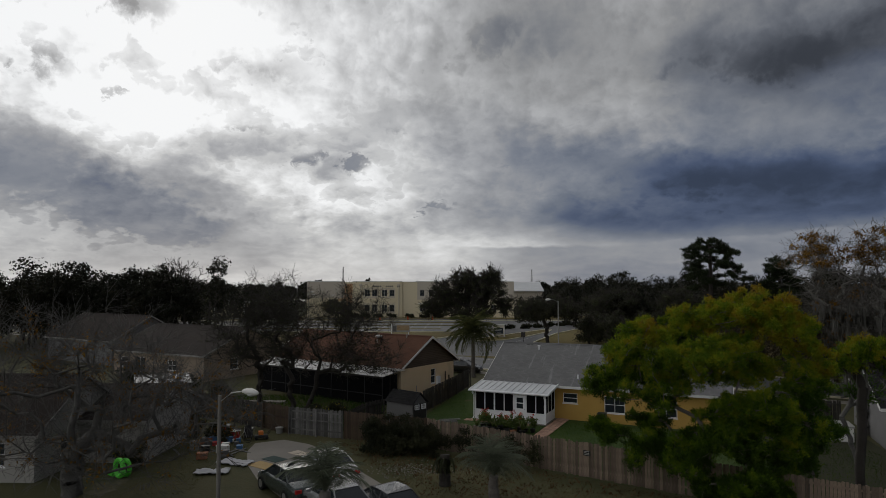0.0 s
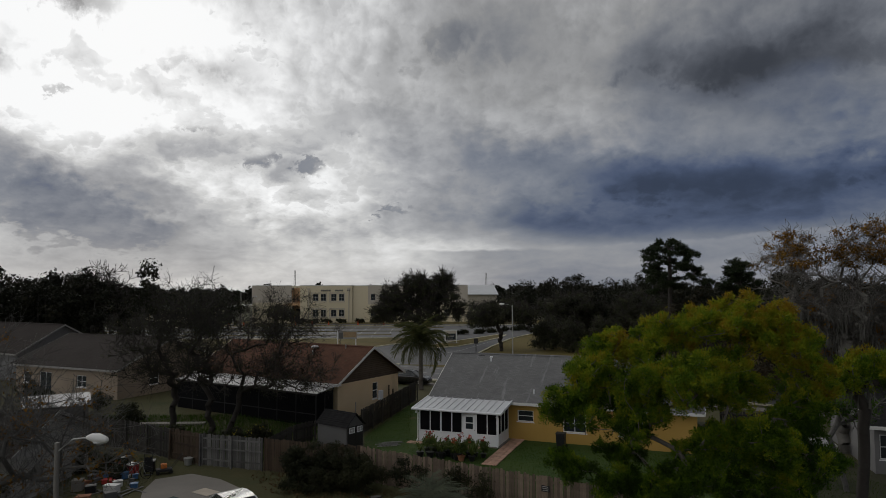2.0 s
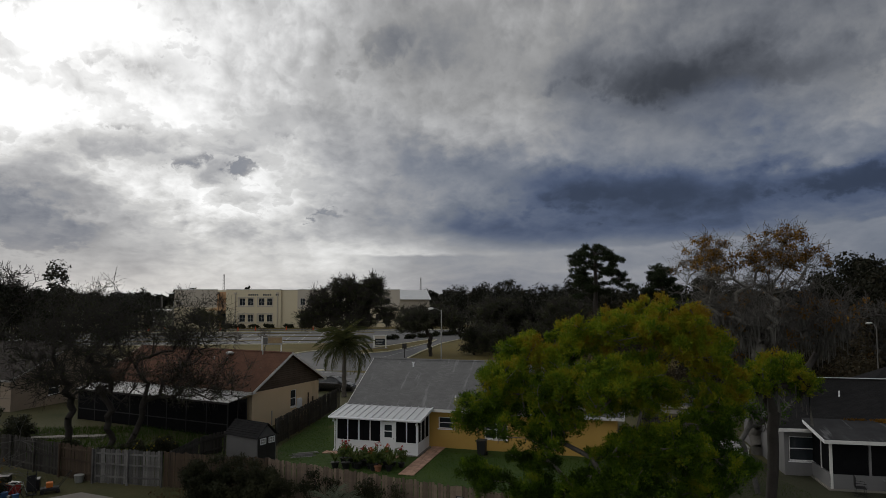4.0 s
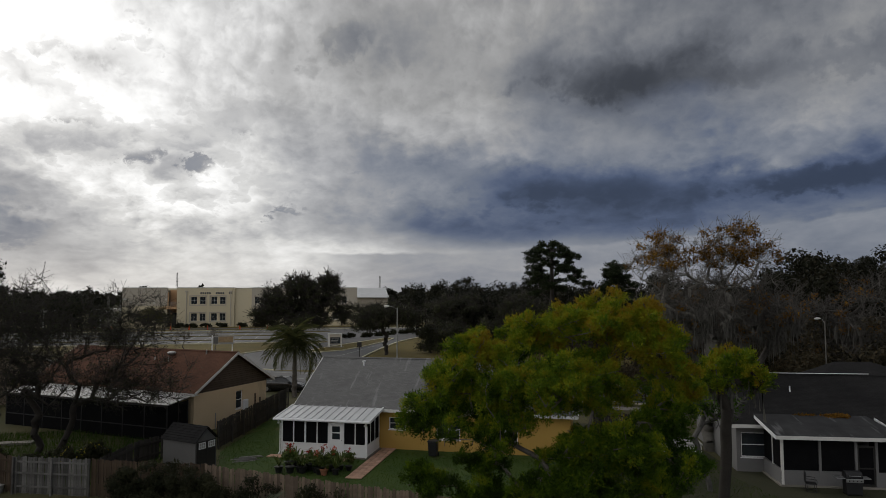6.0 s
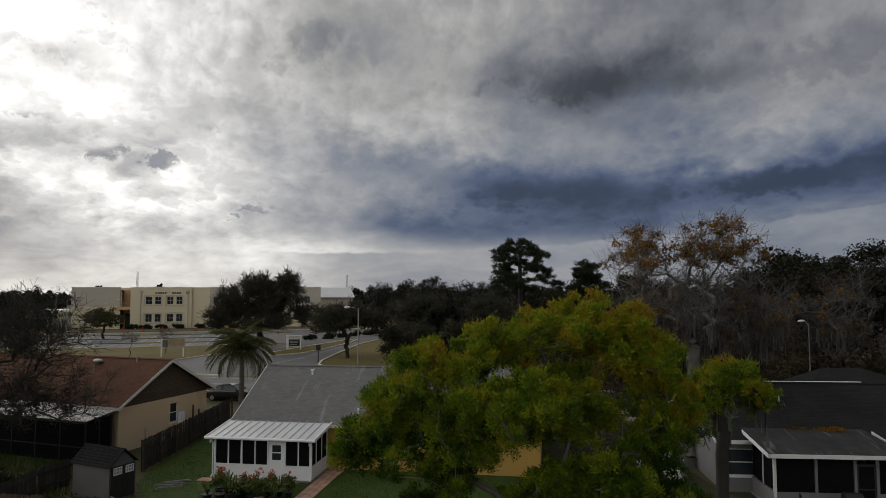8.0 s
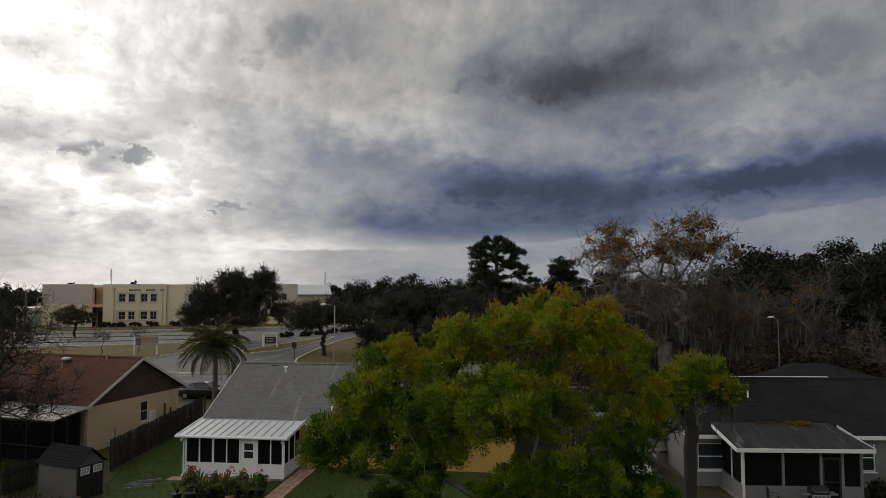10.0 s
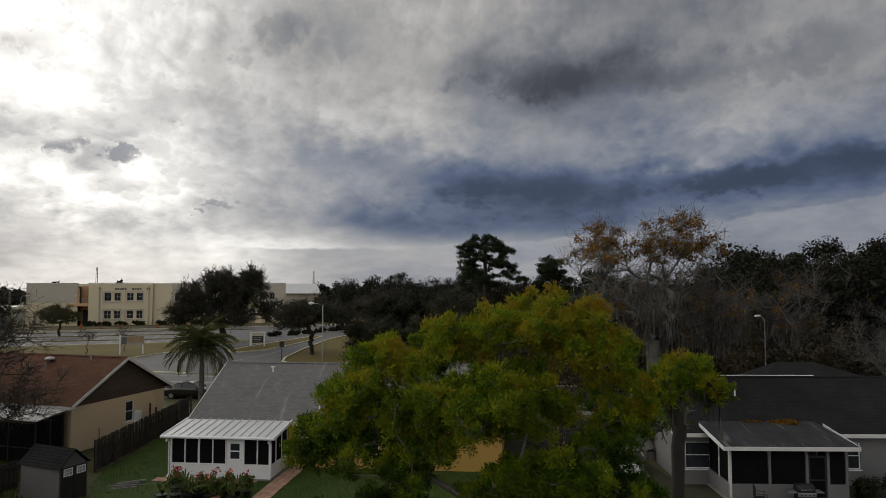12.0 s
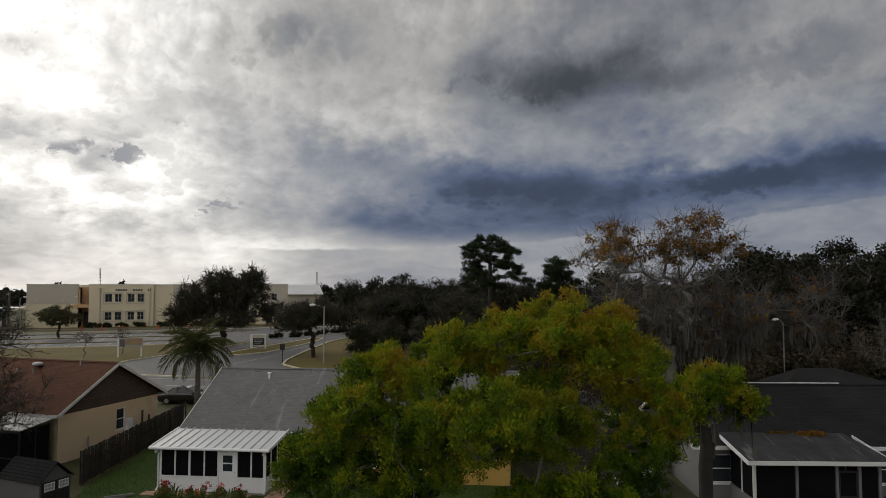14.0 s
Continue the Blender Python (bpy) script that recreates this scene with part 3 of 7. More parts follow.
def leaves_mesh(name, centres, spread, count, size, rng, droop=0.0, long=1.6, up=0.0):
    """Many small folded leaves round each centre."""
    C = np.repeat(np.array(centres, float), count, axis=0)
    n = len(C)
    off = rng.normal(0, 1, (n, 3))
    off /= np.linalg.norm(off, axis=1, keepdims=True)
    off *= (rng.random((n, 1)) ** 0.55) * np.array(spread if hasattr(spread, "__len__") else (spread, spread, spread * 0.75))
    P = C + off
    # leaves lie round their clump like scales, loosely
    nrm = off / np.maximum(np.linalg.norm(off, axis=1, keepdims=True), 1e-6) + rng.normal(0, 0.45, (n, 3))
    nrm[:, 2] += 0.15
    nrm /= np.linalg.norm(nrm, axis=1, keepdims=True)
    d = rng.normal(0, 1, (n, 3)) + off * 0.5
    d[:, 2] += up - droop
    d -= nrm * (d * nrm).sum(1, keepdims=True) * 0.85
    d /= np.linalg.norm(d, axis=1, keepdims=True)
    w = np.cross(d, nrm)
    w /= np.maximum(np.linalg.norm(w, axis=1, keepdims=True), 1e-6)
    s = size * (0.6 + 0.8 * rng.random((n, 1)))
    verts = np.stack([P + w * s * 0.5, P + d * s * long, P - w * s * 0.5], 1)
    return mesh_from(name, verts.reshape(-1, 3), np.arange(3 * n).reshape(n, 3))


def tufted_mesh(name, centres, radius, tufts, per, size, rng):
    """Mounds of upright tufts round each centre, each a spray of narrow leaves."""
    C = np.repeat(np.array(centres, float), tufts, axis=0)
    d = rng.normal(0, 1, (len(C), 3))
    d[:, 2] += 0.55
    d /= np.linalg.norm(d, axis=1, keepdims=True)
    grow_by = rng.random((len(C), 1))
    P = C + d * radius * (0.45 + 0.55 * grow_by) * np.array((1, 1, 0.8))
    n = len(P) * per
    P, D = np.repeat(P, per, axis=0), np.repeat(d, per, axis=0)
    P = P + rng.normal(0, 0.075, (n, 3))
    way = D * 0.8 + rng.normal(0, 0.55, (n, 3))
    way[:, 2] += 0.45
    way /= np.linalg.norm(way, axis=1, keepdims=True)
    # blades face out of their mound
    w = np.cross(way, D + rng.normal(0, 0.5, (n, 3)))
    w /= np.maximum(np.linalg.norm(w, axis=1, keepdims=True), 1e-6)
    s = size * (0.6 + 0.8 * rng.random((n, 1)))
    v = np.stack([P + w * s * 0.25, P + way * s, P - w * s * 0.25], 1)
    return mesh_from(name, v.reshape(-1, 3), np.arange(3 * n).reshape(n, 3))


def in_blobs(blobs, rng, shell=0.45):
    """Points in ellipsoids (x, y, z, rx, ry, rz, count), more of them near the outside."""
    out = []
    for x, y, z, rx, ry, rz, n in blobs:
        for _ in range(n):
            d = rng.normal(0, 1, 3)
            d /= np.linalg.norm(d)
            f = (shell + (1 - shell) * rng.random()) if rng.random() < 0.8 else rng.random() * shell
            out.append((x + d[0] * rx * f, y + d[1] * ry * f, z + d[2] * rz * f))
    return out


def twigs(pts, par, tips, rng, each, length, up=0.3, sub=2):
    """Bare twigs at every tip."""
    for i in list(tips):
        for _ in range(each):
            d = Vector(rng.normal(0, 1, 3)) + Vector((0, 0, up))
            if par[i] >= 0:
                d += (pts[i] - pts[par[i]]).normalized() * 0.9
            d.normalize()
            last = i
            for k in range(sub):
                l = length * (0.6 + 0.8 * rng.random()) / sub
                pts.append(pts[last] + d * l)
                par.append(last)
                last = len(pts) - 1
                d = (d + Vector(rng.normal(0, 0.35, 3))).normalized()
                if k == 0 and rng.random() < 0.7:
                    e = (d + Vector(rng.normal(0, 0.7, 3))).normalized()
                    pts.append(pts[last] + e * l)
                    par.append(last)


def moss_mesh(name, anchors, rng, count, longest):
    """Grey beards of moss: thin ribbons that hang from the limbs."""
    V = []
    for _ in range(count):
        a = np.array(anchors[rng.integers(len(anchors))], float) + rng.normal(0, 0.12, 3)
        l = longest * (0.25 + 0.75 * rng.random() ** 2)
        for _ in range(7):
            w = 0.008 + 0.022 * rng.random()
            ang = rng.random() * math.pi
            u = np.array((math.cos(ang), math.sin(ang), 0)) * w
            o = a + rng.normal(0, 0.14, 3) * np.array((1, 1, 0.8))
            k = l * (0.2 + 0.8 * rng.random())
            V += [o - u, o + u, o + u * 0.3 - np.array((0, 0, k)) + rng.normal(0, 0.05, 3), o - u * 0.3 - np.array((0, 0, k))]
    return mesh_from(name, np.array(V), np.arange(len(V)).reshape(-1, 4))


def trunk_line(x0, y0, height, lean=(0, 0), rng=None, n=8, bend=0.12):
    out = []
    for i in range(n):
        f = i / (n - 1)
        j = (rng.normal(0, bend, 2) if rng is not None and 0 < i else (0, 0))
        out.append((x0 + lean[0] * f + j[0], y0 + lean[1] * f + j[1], height * f - (0.15 if i == 0 else 0)))
    return out


def tree(name, label, x, y, height, blobs, bark, leaf, seed, trunk_h, r_base=0.2, r_tip=0.012, count=120, size=0.11, spread=0.7,
         bend=0.12, moss_top=99.0, lean=(0, 0), twig=0, twig_len=0.6, moss=0, moss_len=1.2, leaf_share=1.0, sides=6, flat=1.0, droop=0.2, group="", stems=1, power=0.5, wobble=0.16, step=0.7, leaf_up=0.0, leaf_long=1.6, leaf_low=-9.0, tuft=0):
    """A tree at x, y: tapered trunk with limbs to every clump of the crown, leaves, twigs and moss. blobs are relative to its foot."""
    rng = np.random.default_rng(seed)
    t = thing(name, label, "tree", x, y, 0, 0, group)
    clumps = in_blobs(blobs, rng)
    line = trunk_line(0, 0, trunk_h, lean, rng, bend=bend)
    pts, par, tips = grow(line, clumps, rng, step=step, flat=flat, wobble=wobble)
    ends = [tuple(pts[i]) for i in tips]
    nodes = [tuple(p) for p in pts]
    if twig:
        twigs(pts, par, tips, rng, twig, twig_len)
    me = limbs_mesh("trunk", pts, par, r_base, r_tip, sides, power)
    hang(new("trunk", me), bark, t, "")
    if leaf and count:
        use = [e for e in ends if rng.random() < leaf_share and e[2] > leaf_low + rng.random()]
        me = tufted_mesh("crown", use, spread, tuft, count, size, rng) if tuft else leaves_mesh("crown", use, spread, count, size, rng, droop, long=leaf_long, up=leaf_up)
        hang(new("crown", me), leaf, t)
    if moss:
        high = [p for p in nodes if trunk_h * 0.6 < p[2] < moss_top]
        hang(new("moss", moss_mesh("moss", high, rng, moss, moss_len)), M_MOSS, t, "grey hanging beards of moss")["kind"] = "stuff"
    return t


# ---- the ground ----
def sheet(name, outline, z, mat, label, kind="structure", category="ground", thick=0.3):
    bm = bmesh.new()
    prism(bm, [(x, y, z) for x, y in outline], (0, 0, -thick))
    return tagged(part(name, bm, mat), label, category, kind=kind)


def band(line, width, z0, z1, bm=None):
    """A strip of some width along a line of points, as one bar."""
    bm = bm or bmesh.new()
    L = [Vector((*p, 0)) for p in line]
    rows = []
    for i, p in enumerate(L):
        d = (L[min(i + 1, len(L) - 1)] - L[max(i - 1, 0)]).normalized()
        s = Vector((-d.y, d.x, 0)) * width / 2
        rows.append([bm.verts.new((*(p + k * s).xy, z)) for k, z in ((1, z0), (-1, z0), (-1, z1), (1, z1))])
    for a, b in zip(rows, rows[1:]):
        for k in range(4):
            bm.faces.new((a[k], a[(k + 1) % 4], b[(k + 1) % 4], b[k]))
    bm.faces.new(rows[0][::-1])
    bm.faces.new(rows[-1])
    return bm


bm = bmesh.new()
bmesh.ops.create_grid(bm, x_segments=40, y_segments=40, size=1500)
tagged(part("ground", bm, M_GROUND), "dry winter grass, leaf litter and bare soil", "ground", kind="structure")

SD = Vector((math.cos(radians(-30)), math.sin(radians(-30))))  # the street's way
SN = Vector((-SD.y, SD.x))
S0 = Vector((1.0, 80.0))


def on_street(s, n):
    return tuple(S0 + SD * s + SN * n)


sheet("road", [on_street(-180, 0), on_street(180, 0), on_street(180, 11), on_street(-180, 11)], 0.012, M_ASPHALT, "grey asphalt street past the houses", category="road")
sheet("pavement", [on_street(-180, -3.2), on_street(180, -3.2), on_street(180, -1.6), on_street(-180, -1.6)], 0.03, M_CONCRETE, "pale concrete sidewalk beside the street", category="pavement")
sheet("verge", [on_street(-180, 11.3), on_street(180, 11.3), (170, 210), (-170, 210)], 0.006, M_VERGE, "straw-coloured winter lawn before the school", category="lawn")
sheet("drive", [(-10, 96), (-11, 113), (-4, 124), (5, 138), (12, 150), (28, 178), (36, 178), (27, 152), (19, 136), (13.4, 119), (9.6, 103), (12, 92)], 0.016, M_ASPHALT, "grey asphalt entrance drive of the school", category="road")
sheet("car_park", [(-120, 142), (-24, 139), (-2, 141), (6, 142), (40, 176), (40, 184), (-120, 176)], 0.020, M_ASPHALT, "worn grey asphalt school car park", category="car park")
sheet("school_road", [(-120, 184), (-45, 190), (40, 182), (40, 187), (-45, 195), (-120, 192)], 0.018, M_ASPHALT, "grey asphalt lane along the school", category="road")
sheet("back_lawn", [(-2.0, 51.6), (1.0, 64.5), (21.5, 56.5), (17.5, 29.6), (12, 33.3), (-0.9, 42.0)], 0.008, M_LAWN, "short green lawn behind the yellow house", category="lawn")

# this sheet's colour holds the tree shade
sheet("side_lawn", [(18.0, 29.6), (21.8, 56.0), (29.5, 54), (27.0, 42), (46, 35.5), (46, 14), (26, 23.2)], 0.007, M_UNDER, "patchy grass behind the grey house, darkened for tree shade", category="lawn")

# ---- houses ----
# the yellow house with its white screen room
P0, R1 = Vector((1.78, 50.2)), -22.5


def at1(u, n):
    c, s = math.cos(radians(R1)), math.sin(radians(R1))
    return P0.x + c * u - s * n, P0.y + s * u + c * n


hx, hy = at1(-0.25, 2.3)
house1 = gable_house("house", "yellow stucco house with a grey shingle roof", hx, hy, R1, 18.2, 10.2, 2.5, 5.17, M_YELLOW, M_ROOF_GREY, M_YELLOW,
                     openings={"front": [(5.9, 1.25, 1.1, 0.75, (1, 2)), (9.0, 0.75, 1.5, 1.2, (2, 2)), (12.6, 0.75, 1.5, 1.2, (2, 2))]})
house2 = gable_house("house", "cream stucco house with rust-brown shingles and brown gable siding", -18.7, 65.8, -33, 17.0, 9.0, 2.85, 5.35, M_CREAM, M_ROOF_RED, M_SIDING,
                     openings={"right": [(4.2, 1.05, 0.75, 1.35, (1, 2))]})
house4 = gable_house("house", "taupe stucco house with brown shingles", -40.0, 73.9, -26, 15.5, 13.0, 2.7, 5.3, M_TAUPE, M_ROOF_BROWN, M_TAUPE, trim=M_TRIM,
                     openings={"front": [(1.2, 0.9, 1.2, 1.1, (1, 2)), (3.6, 0.1, 1.8, 2.0, (2, 1)), (9.0, 0.9, 1.4, 1.1, (2, 2))], "right": [(3.4, 0.9, 1.2, 1.2, (1, 2))]})
house6 = gable_house("house", "grey house with dark brown shingles behind trees", -57, 88.1, -30, 16, 11, 3.0, 6.0, M_GREYWALL, M_ROOF_BROWN, M_GREYWALL, trim=M_TRIM)
house7 = gable_house("house", "old pale house half hidden by a bare oak", -38.0, 33.0, 0, 17.2, 9.0, 2.4, 4.9, M_PALEWALL, M_ROOF_BROWN, M_PALEWALL, trim=M_TRIM, over=0.3,
                     openings={"front": [(13.6, 0.8, 1.4, 1.2, (2, 2)), (10.0, 0.8, 1.4, 1.2, (2, 2))], "right": [(2.0, 0.9, 1.2, 1.1, (1, 2))]})
house5 = gable_house("garage", "weathered grey garage with a brown roof", -25.0, 36.9, 0, 8.0, 8.0, 2.4, 3.87, M_PALEWALL, M_ROOF_BROWN, M_PALEWALL, trim=M_TRIM, over=0.3)
house3 = gable_house("house", "pale grey house with a charcoal shingle roof", 26.4, 41.2, -18, 20, 9.6, 2.6, 4.8, M_GREYWALL, M_ROOF_DARK, M_GREYWALL,
                     openings={"front": [(0.25, 0.8, 1.3, 1.35, (1, 2)), (8.05, 0.8, 1.0, 1.35, (1, 2))]})


M_DARKFRAME = surface("bronze_frame", (0.018, 0.016, 0.015), (0.03, 0.028, 0.026), 2.0, 20.0, 0.6, bump=0.05)
M_STEEL = surface("galvanised_pole", (0.30, 0.30, 0.29), (0.40, 0.40, 0.38), 1.0, 14.0, 0.55, 0.4, bump=0.05)
M_POLE = surface("weathered_concrete_pole", (0.12, 0.113, 0.102), (0.19, 0.178, 0.162), 0.8, 14.0, 0.8, bump=0.2)
M_BLACK = surface("black_plastic", (0.012, 0.012, 0.013), (0.022, 0.022, 0.023), 2.0, 20.0, 0.5, bump=0.05)
M_BRICKPAVE = surface("pinkish_brick_pavers", (0.34, 0.20, 0.14), (0.46, 0.30, 0.22), 1.0, 18.0, 0.9, bump=0.3, piece=0.2)
M_SCHOOL = surface("school_cream_render", (0.62, 0.54, 0.37), (0.68, 0.60, 0.43), 0.05, 2.0, 0.9, bump=0.1)
M_SCHOOL_GREY = surface("school_taupe_render", (0.46, 0.41, 0.34), (0.51, 0.46, 0.38), 0.05, 2.0, 0.9, bump=0.1)
M_SCHOOL_OCHRE = surface("school_ochre_render", (0.56, 0.34, 0.18), (0.64, 0.40, 0.22), 0.1, 2.0, 0.9, bump=0.1)


# ---- white screen room on the yellow house ----
def screen_room():
    r = thing("screen_room", "white screened porch with a ribbed metal roof", "porch", P0.x, P0.y, 0, R1)
    W, D, K, T = 5.5, 2.75, 0.76, 2.08
    part("slab", boxes((-0.15, W + 0.1, -0.12, D - 0.03, -0.1, 0.07)), M_CONCRETE, r)
    part("knee_wall", boxes((0.08, 3.06, 0.02, 0.10, 0.071, K)), M_WHITE, r)
    part("knee_wall", boxes((4.05, W - 0.08, 0.02, 0.10, 0.071, K)), M_WHITE, r)
    part("knee_wall", boxes((W - 0.10, W - 0.02, 0.12, D - 0.05, 0.071, K)), M_WHITE, r)
    part("knee_wall", boxes((0.02, 0.10, 0.12, D - 0.05, 0.071, K)), M_WHITE, r)
    part("rail", boxes((0.08, 3.06, -0.01, 0.12, K + 0.002, K + 0.05)), M_WHITE, r)
    part("rail", boxes((4.05, W - 0.08, -0.01, 0.12, K + 0.002, K + 0.05)), M_WHITE, r)
    for u in (0.04, 0.81, 1.575, 2.345, 3.07, 4.05, 4.785, W - 0.04):
        w = 0.05 if u in (0.04, 1.575, W - 0.04) else 0.03
        part("post", boxes((u - w, u + w, 0.0, 0.10, K + 0.052 if 0.1 < u < 5.4 and u not in (3.07, 4.05) else 0.072, T)), M_WHITE, r)
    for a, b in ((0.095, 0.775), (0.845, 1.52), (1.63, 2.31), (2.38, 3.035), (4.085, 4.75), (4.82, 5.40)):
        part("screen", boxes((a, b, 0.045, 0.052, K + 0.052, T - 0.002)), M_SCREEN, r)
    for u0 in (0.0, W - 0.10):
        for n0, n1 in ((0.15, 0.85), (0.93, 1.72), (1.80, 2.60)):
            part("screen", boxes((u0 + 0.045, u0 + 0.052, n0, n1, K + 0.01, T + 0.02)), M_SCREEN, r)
        for n0 in (0.89, 1.76, 2.64):
            part("post", boxes((u0 + 0.01, u0 + 0.09, n0 - 0.035, n0 + 0.035, K + 0.002, T + 0.1)), M_WHITE, r)
    part("header", boxes((0.0, W, 0.0, 0.11, T + 0.002, T + 0.14)), M_WHITE, r)
    for u0 in (0.0, W - 0.10):
        bm = bmesh.new()
        prism(bm, [(u0, 0.12, T + 0.03), (u0, D - 0.04, T + 0.12), (u0, D - 0.04, T + 0.40), (u0, 0.12, T + 0.14)], (0.10, 0, 0))
        part("side_header", bm, M_WHITE, r)
    # the door, with a two-light window
    d = part("door", wall_bm(0.90, 1.97, 0.045, [(0.2, 1.0, 0.5, 0.36), (0.2, 1.42, 0.5, 0.36)]), M_WHITE, r, "white door with a two-light window")
    d.matrix_basis = pose(3.11, 0.03, 0.08)
    for z in (1.0, 1.42):
        part("pane", boxes((0.2, 0.7, 0.018, 0.026, z, z + 0.36)), M_GLASS, d)
    bm = bmesh.new()
    bmesh.ops.create_uvsphere(bm, u_segments=10, v_segments=6, radius=0.03, matrix=pose(0.82, -0.04, 0.95))
    part("knob", bm, M_STEEL, d, "steel door knob")
    # roof of ribbed pans
    z0, z1, n0, n1 = T + 0.15, 2.58, -0.32, D - 0.30
    k = 13
    for i in range(k):
        a, b = -0.3 + (W + 0.6) * i / k, -0.3 + (W + 0.6) * (i + 1) / k
        bm = bmesh.new()
        prism(bm, [(a, n0, z0), (b - 0.012, n0, z0), (b - 0.012, n1, z1), (a, n1, z1)], (0, 0, 0.05))
        prism(bm, [(b - 0.05, n0, z0 + 0.052), (b - 0.012, n0, z0 + 0.052), (b - 0.012, n1, z1 + 0.052), (b - 0.05, n1, z1 + 0.052)], (0, 0, 0.035))
        part("roof_panel", bm, M_TIN, r)
    bm = bmesh.new()
    tube(bm, [(-0.36, n0 - 0.06, z0 + 0.01), (W + 0.36, n0 - 0.06, z0 + 0.01)], 0.075, 10)
    part("gutter", bm, M_WHITE, r)
    for u0 in (-0.36, W + 0.30):
        bm = bmesh.new()
        prism(bm, [(u0, n0, z0 - 0.06), (u0, n1, z1 - 0.06), (u0, n1, z1 + 0.10), (u0, n0, z0 + 0.10)], (0.05, 0, 0))
        part("roof_edge", bm, M_WHITE, r)
    for u0 in (-0.05, W + 0.05):
        bm = bmesh.new()
        tube(bm, [(u0, -0.36, z0 - 0.05), (u0, -0.2, z0 - 0.2), (u0, -0.05, T - 0.15), (u0, -0.05, 0.25), (u0, -0.25, 0.12)], 0.04, 8)
        part("downspout", bm, M_WHITE, r)
        bm = bmesh.new()
        tube(bm, [(u0, -0.08, T - 0.02), (u0 - 0.08, -0.22, T - 0.10)], [0.03, 0.07], 10)
        part("flood_lamp", bm, M_WHITE, r)
    return r


screen_room()

# brick path round the screen room
path = thing("paver_path", "pinkish brick paver path round the porch", "path", P0.x, P0.y, 0, R1)
pave = bpy.data.meshes.new("paver")
bm = bevelled(boxes((0, 0.29, 0, 0.29, 0.0, 0.05)), 0.01, 1)
bm.to_mesh(pave)
bm.free()
pave.materials.append(M_BRICKPAVE)
for i in range(3):
    for k in range(23):
        ang = random.uniform(-1.2, 1.2)
        piece("paver", pave, path, pose(5.68 + i * 0.305, -4.1 + k * 0.305, 0.012 + random.uniform(0, 0.008), 0, 0, ang))
for i in range(18):
    for k in range(2):
        piece("paver", pave, path, pose(-0.6 + i * 0.305, -0.75 + k * 0.305, 0.012 + random.uniform(0, 0.008), 0, 0, random.uniform(-1.2, 1.2)))

# pipes and vents on the grey roof
bm = bmesh.new()
tube(bm, [(3.4, 4.2, 4.6), (3.4, 4.2, 5.05)], 0.06, 10)
tube(bm, [(3.4, 4.2, 5.05), (3.4, 4.2, 5.12)], 0.12, 10)
part("vent_pipe", bm, M_WHITE, house1, "white vent pipe")
bm = bmesh.new()
tube(bm, [(7.4, 0.9, 2.9), (7.4, 0.9, 3.35)], 0.05, 10)
part("vent_pipe", bm, M_WHITE, house1)
part("patch", boxes((2.2, 2.7, 4.78, 4.98, 5.06, 5.12)), M_BLACK, house1)

# turbine vent, pipes and meter on the cream house
bm = bmesh.new()
bmesh.ops.create_uvsphere(bm, u_segments=14, v_segments=8, radius=0.34, matrix=pose(11.2, 3.7, 5.22) @ Matrix.Diagonal((1.0, 1.0, 0.45, 1)))
part("roof_vent", bm, M_STEEL, house2, "grey dome roof vent")
for xx, yy, zz in ((11.5, 3.1, 4.75), (14.3, 4.1, 5.3), (10.0, 3.2, 4.7)):
    bm = bmesh.new()
    tube(bm, [(xx, yy, zz - 0.3), (xx, yy, zz + 0.25)], 0.05, 8)
    part("vent_pipe", bm, M_STEEL, house2)
part("meter_box", bevelled(boxes((16.56, 16.80, 5.6, 6.05, 0.85, 1.65)), 0.03), M_WHITE, house2, "white electric meter box")
bm = bmesh.new()
tube(bm, [(16.6, 2.6, 0.0), (16.6, 2.6, 1.15)], 0.04, 8)
part("pipe", bm, M_STEEL, house2)
for yy, zz in ((7.0, 1.75), (7.6, 1.35)):
    part("shutter_post", boxes((16.60, 16.66, yy, yy + 0.12, 0.0, zz + 0.2)), M_FENCE_BROWN, house2)


# dark screened lanai under a flat white roof along the cream house
def lanai():
    r = thing("lanai", "dark screened lanai with a flat white roof", "porch", -18.7, 65.8, 0, -33)
    k = 16
    x0, x1 = 0.4, 16.7
    for i in range(k):
        a, b = x0 + (x1 - x0) * i / k, x0 + (x1 - x0) * (i + 1) / k
        bm = bmesh.new()
        prism(bm, [(a, -2.1, 2.42), (b - 0.02, -2.1, 2.42), (b - 0.02, -0.06, 2.70), (a, -0.06, 2.70)], (0, 0, 0.05))
        part("roof_panel", bm, M_TIN_OLD, r)
    part("gutter", boxes((x0, x1, -2.2, -2.105, 2.32, 2.46)), M_DARKFRAME, r)
    for i in range(9):
        a = x0 + 0.2 + (x1 - x0 - 0.4) * i / 8
        part("post", boxes((a - 0.04, a + 0.04, -2.0, -1.92, 0, 2.40)), M_BLACK, r)
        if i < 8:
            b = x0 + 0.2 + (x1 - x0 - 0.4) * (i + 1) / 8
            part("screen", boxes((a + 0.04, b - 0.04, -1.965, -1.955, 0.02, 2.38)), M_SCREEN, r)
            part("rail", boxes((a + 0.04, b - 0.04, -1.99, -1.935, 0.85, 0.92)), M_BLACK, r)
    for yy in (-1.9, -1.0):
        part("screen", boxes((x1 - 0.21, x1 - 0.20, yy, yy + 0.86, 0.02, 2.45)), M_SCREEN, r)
        part("post", boxes((x1 - 0.24, x1 - 0.16, yy + 0.86, yy + 0.94, 0.0, 2.5)), M_DARKFRAME, r)
    return r


lanai()


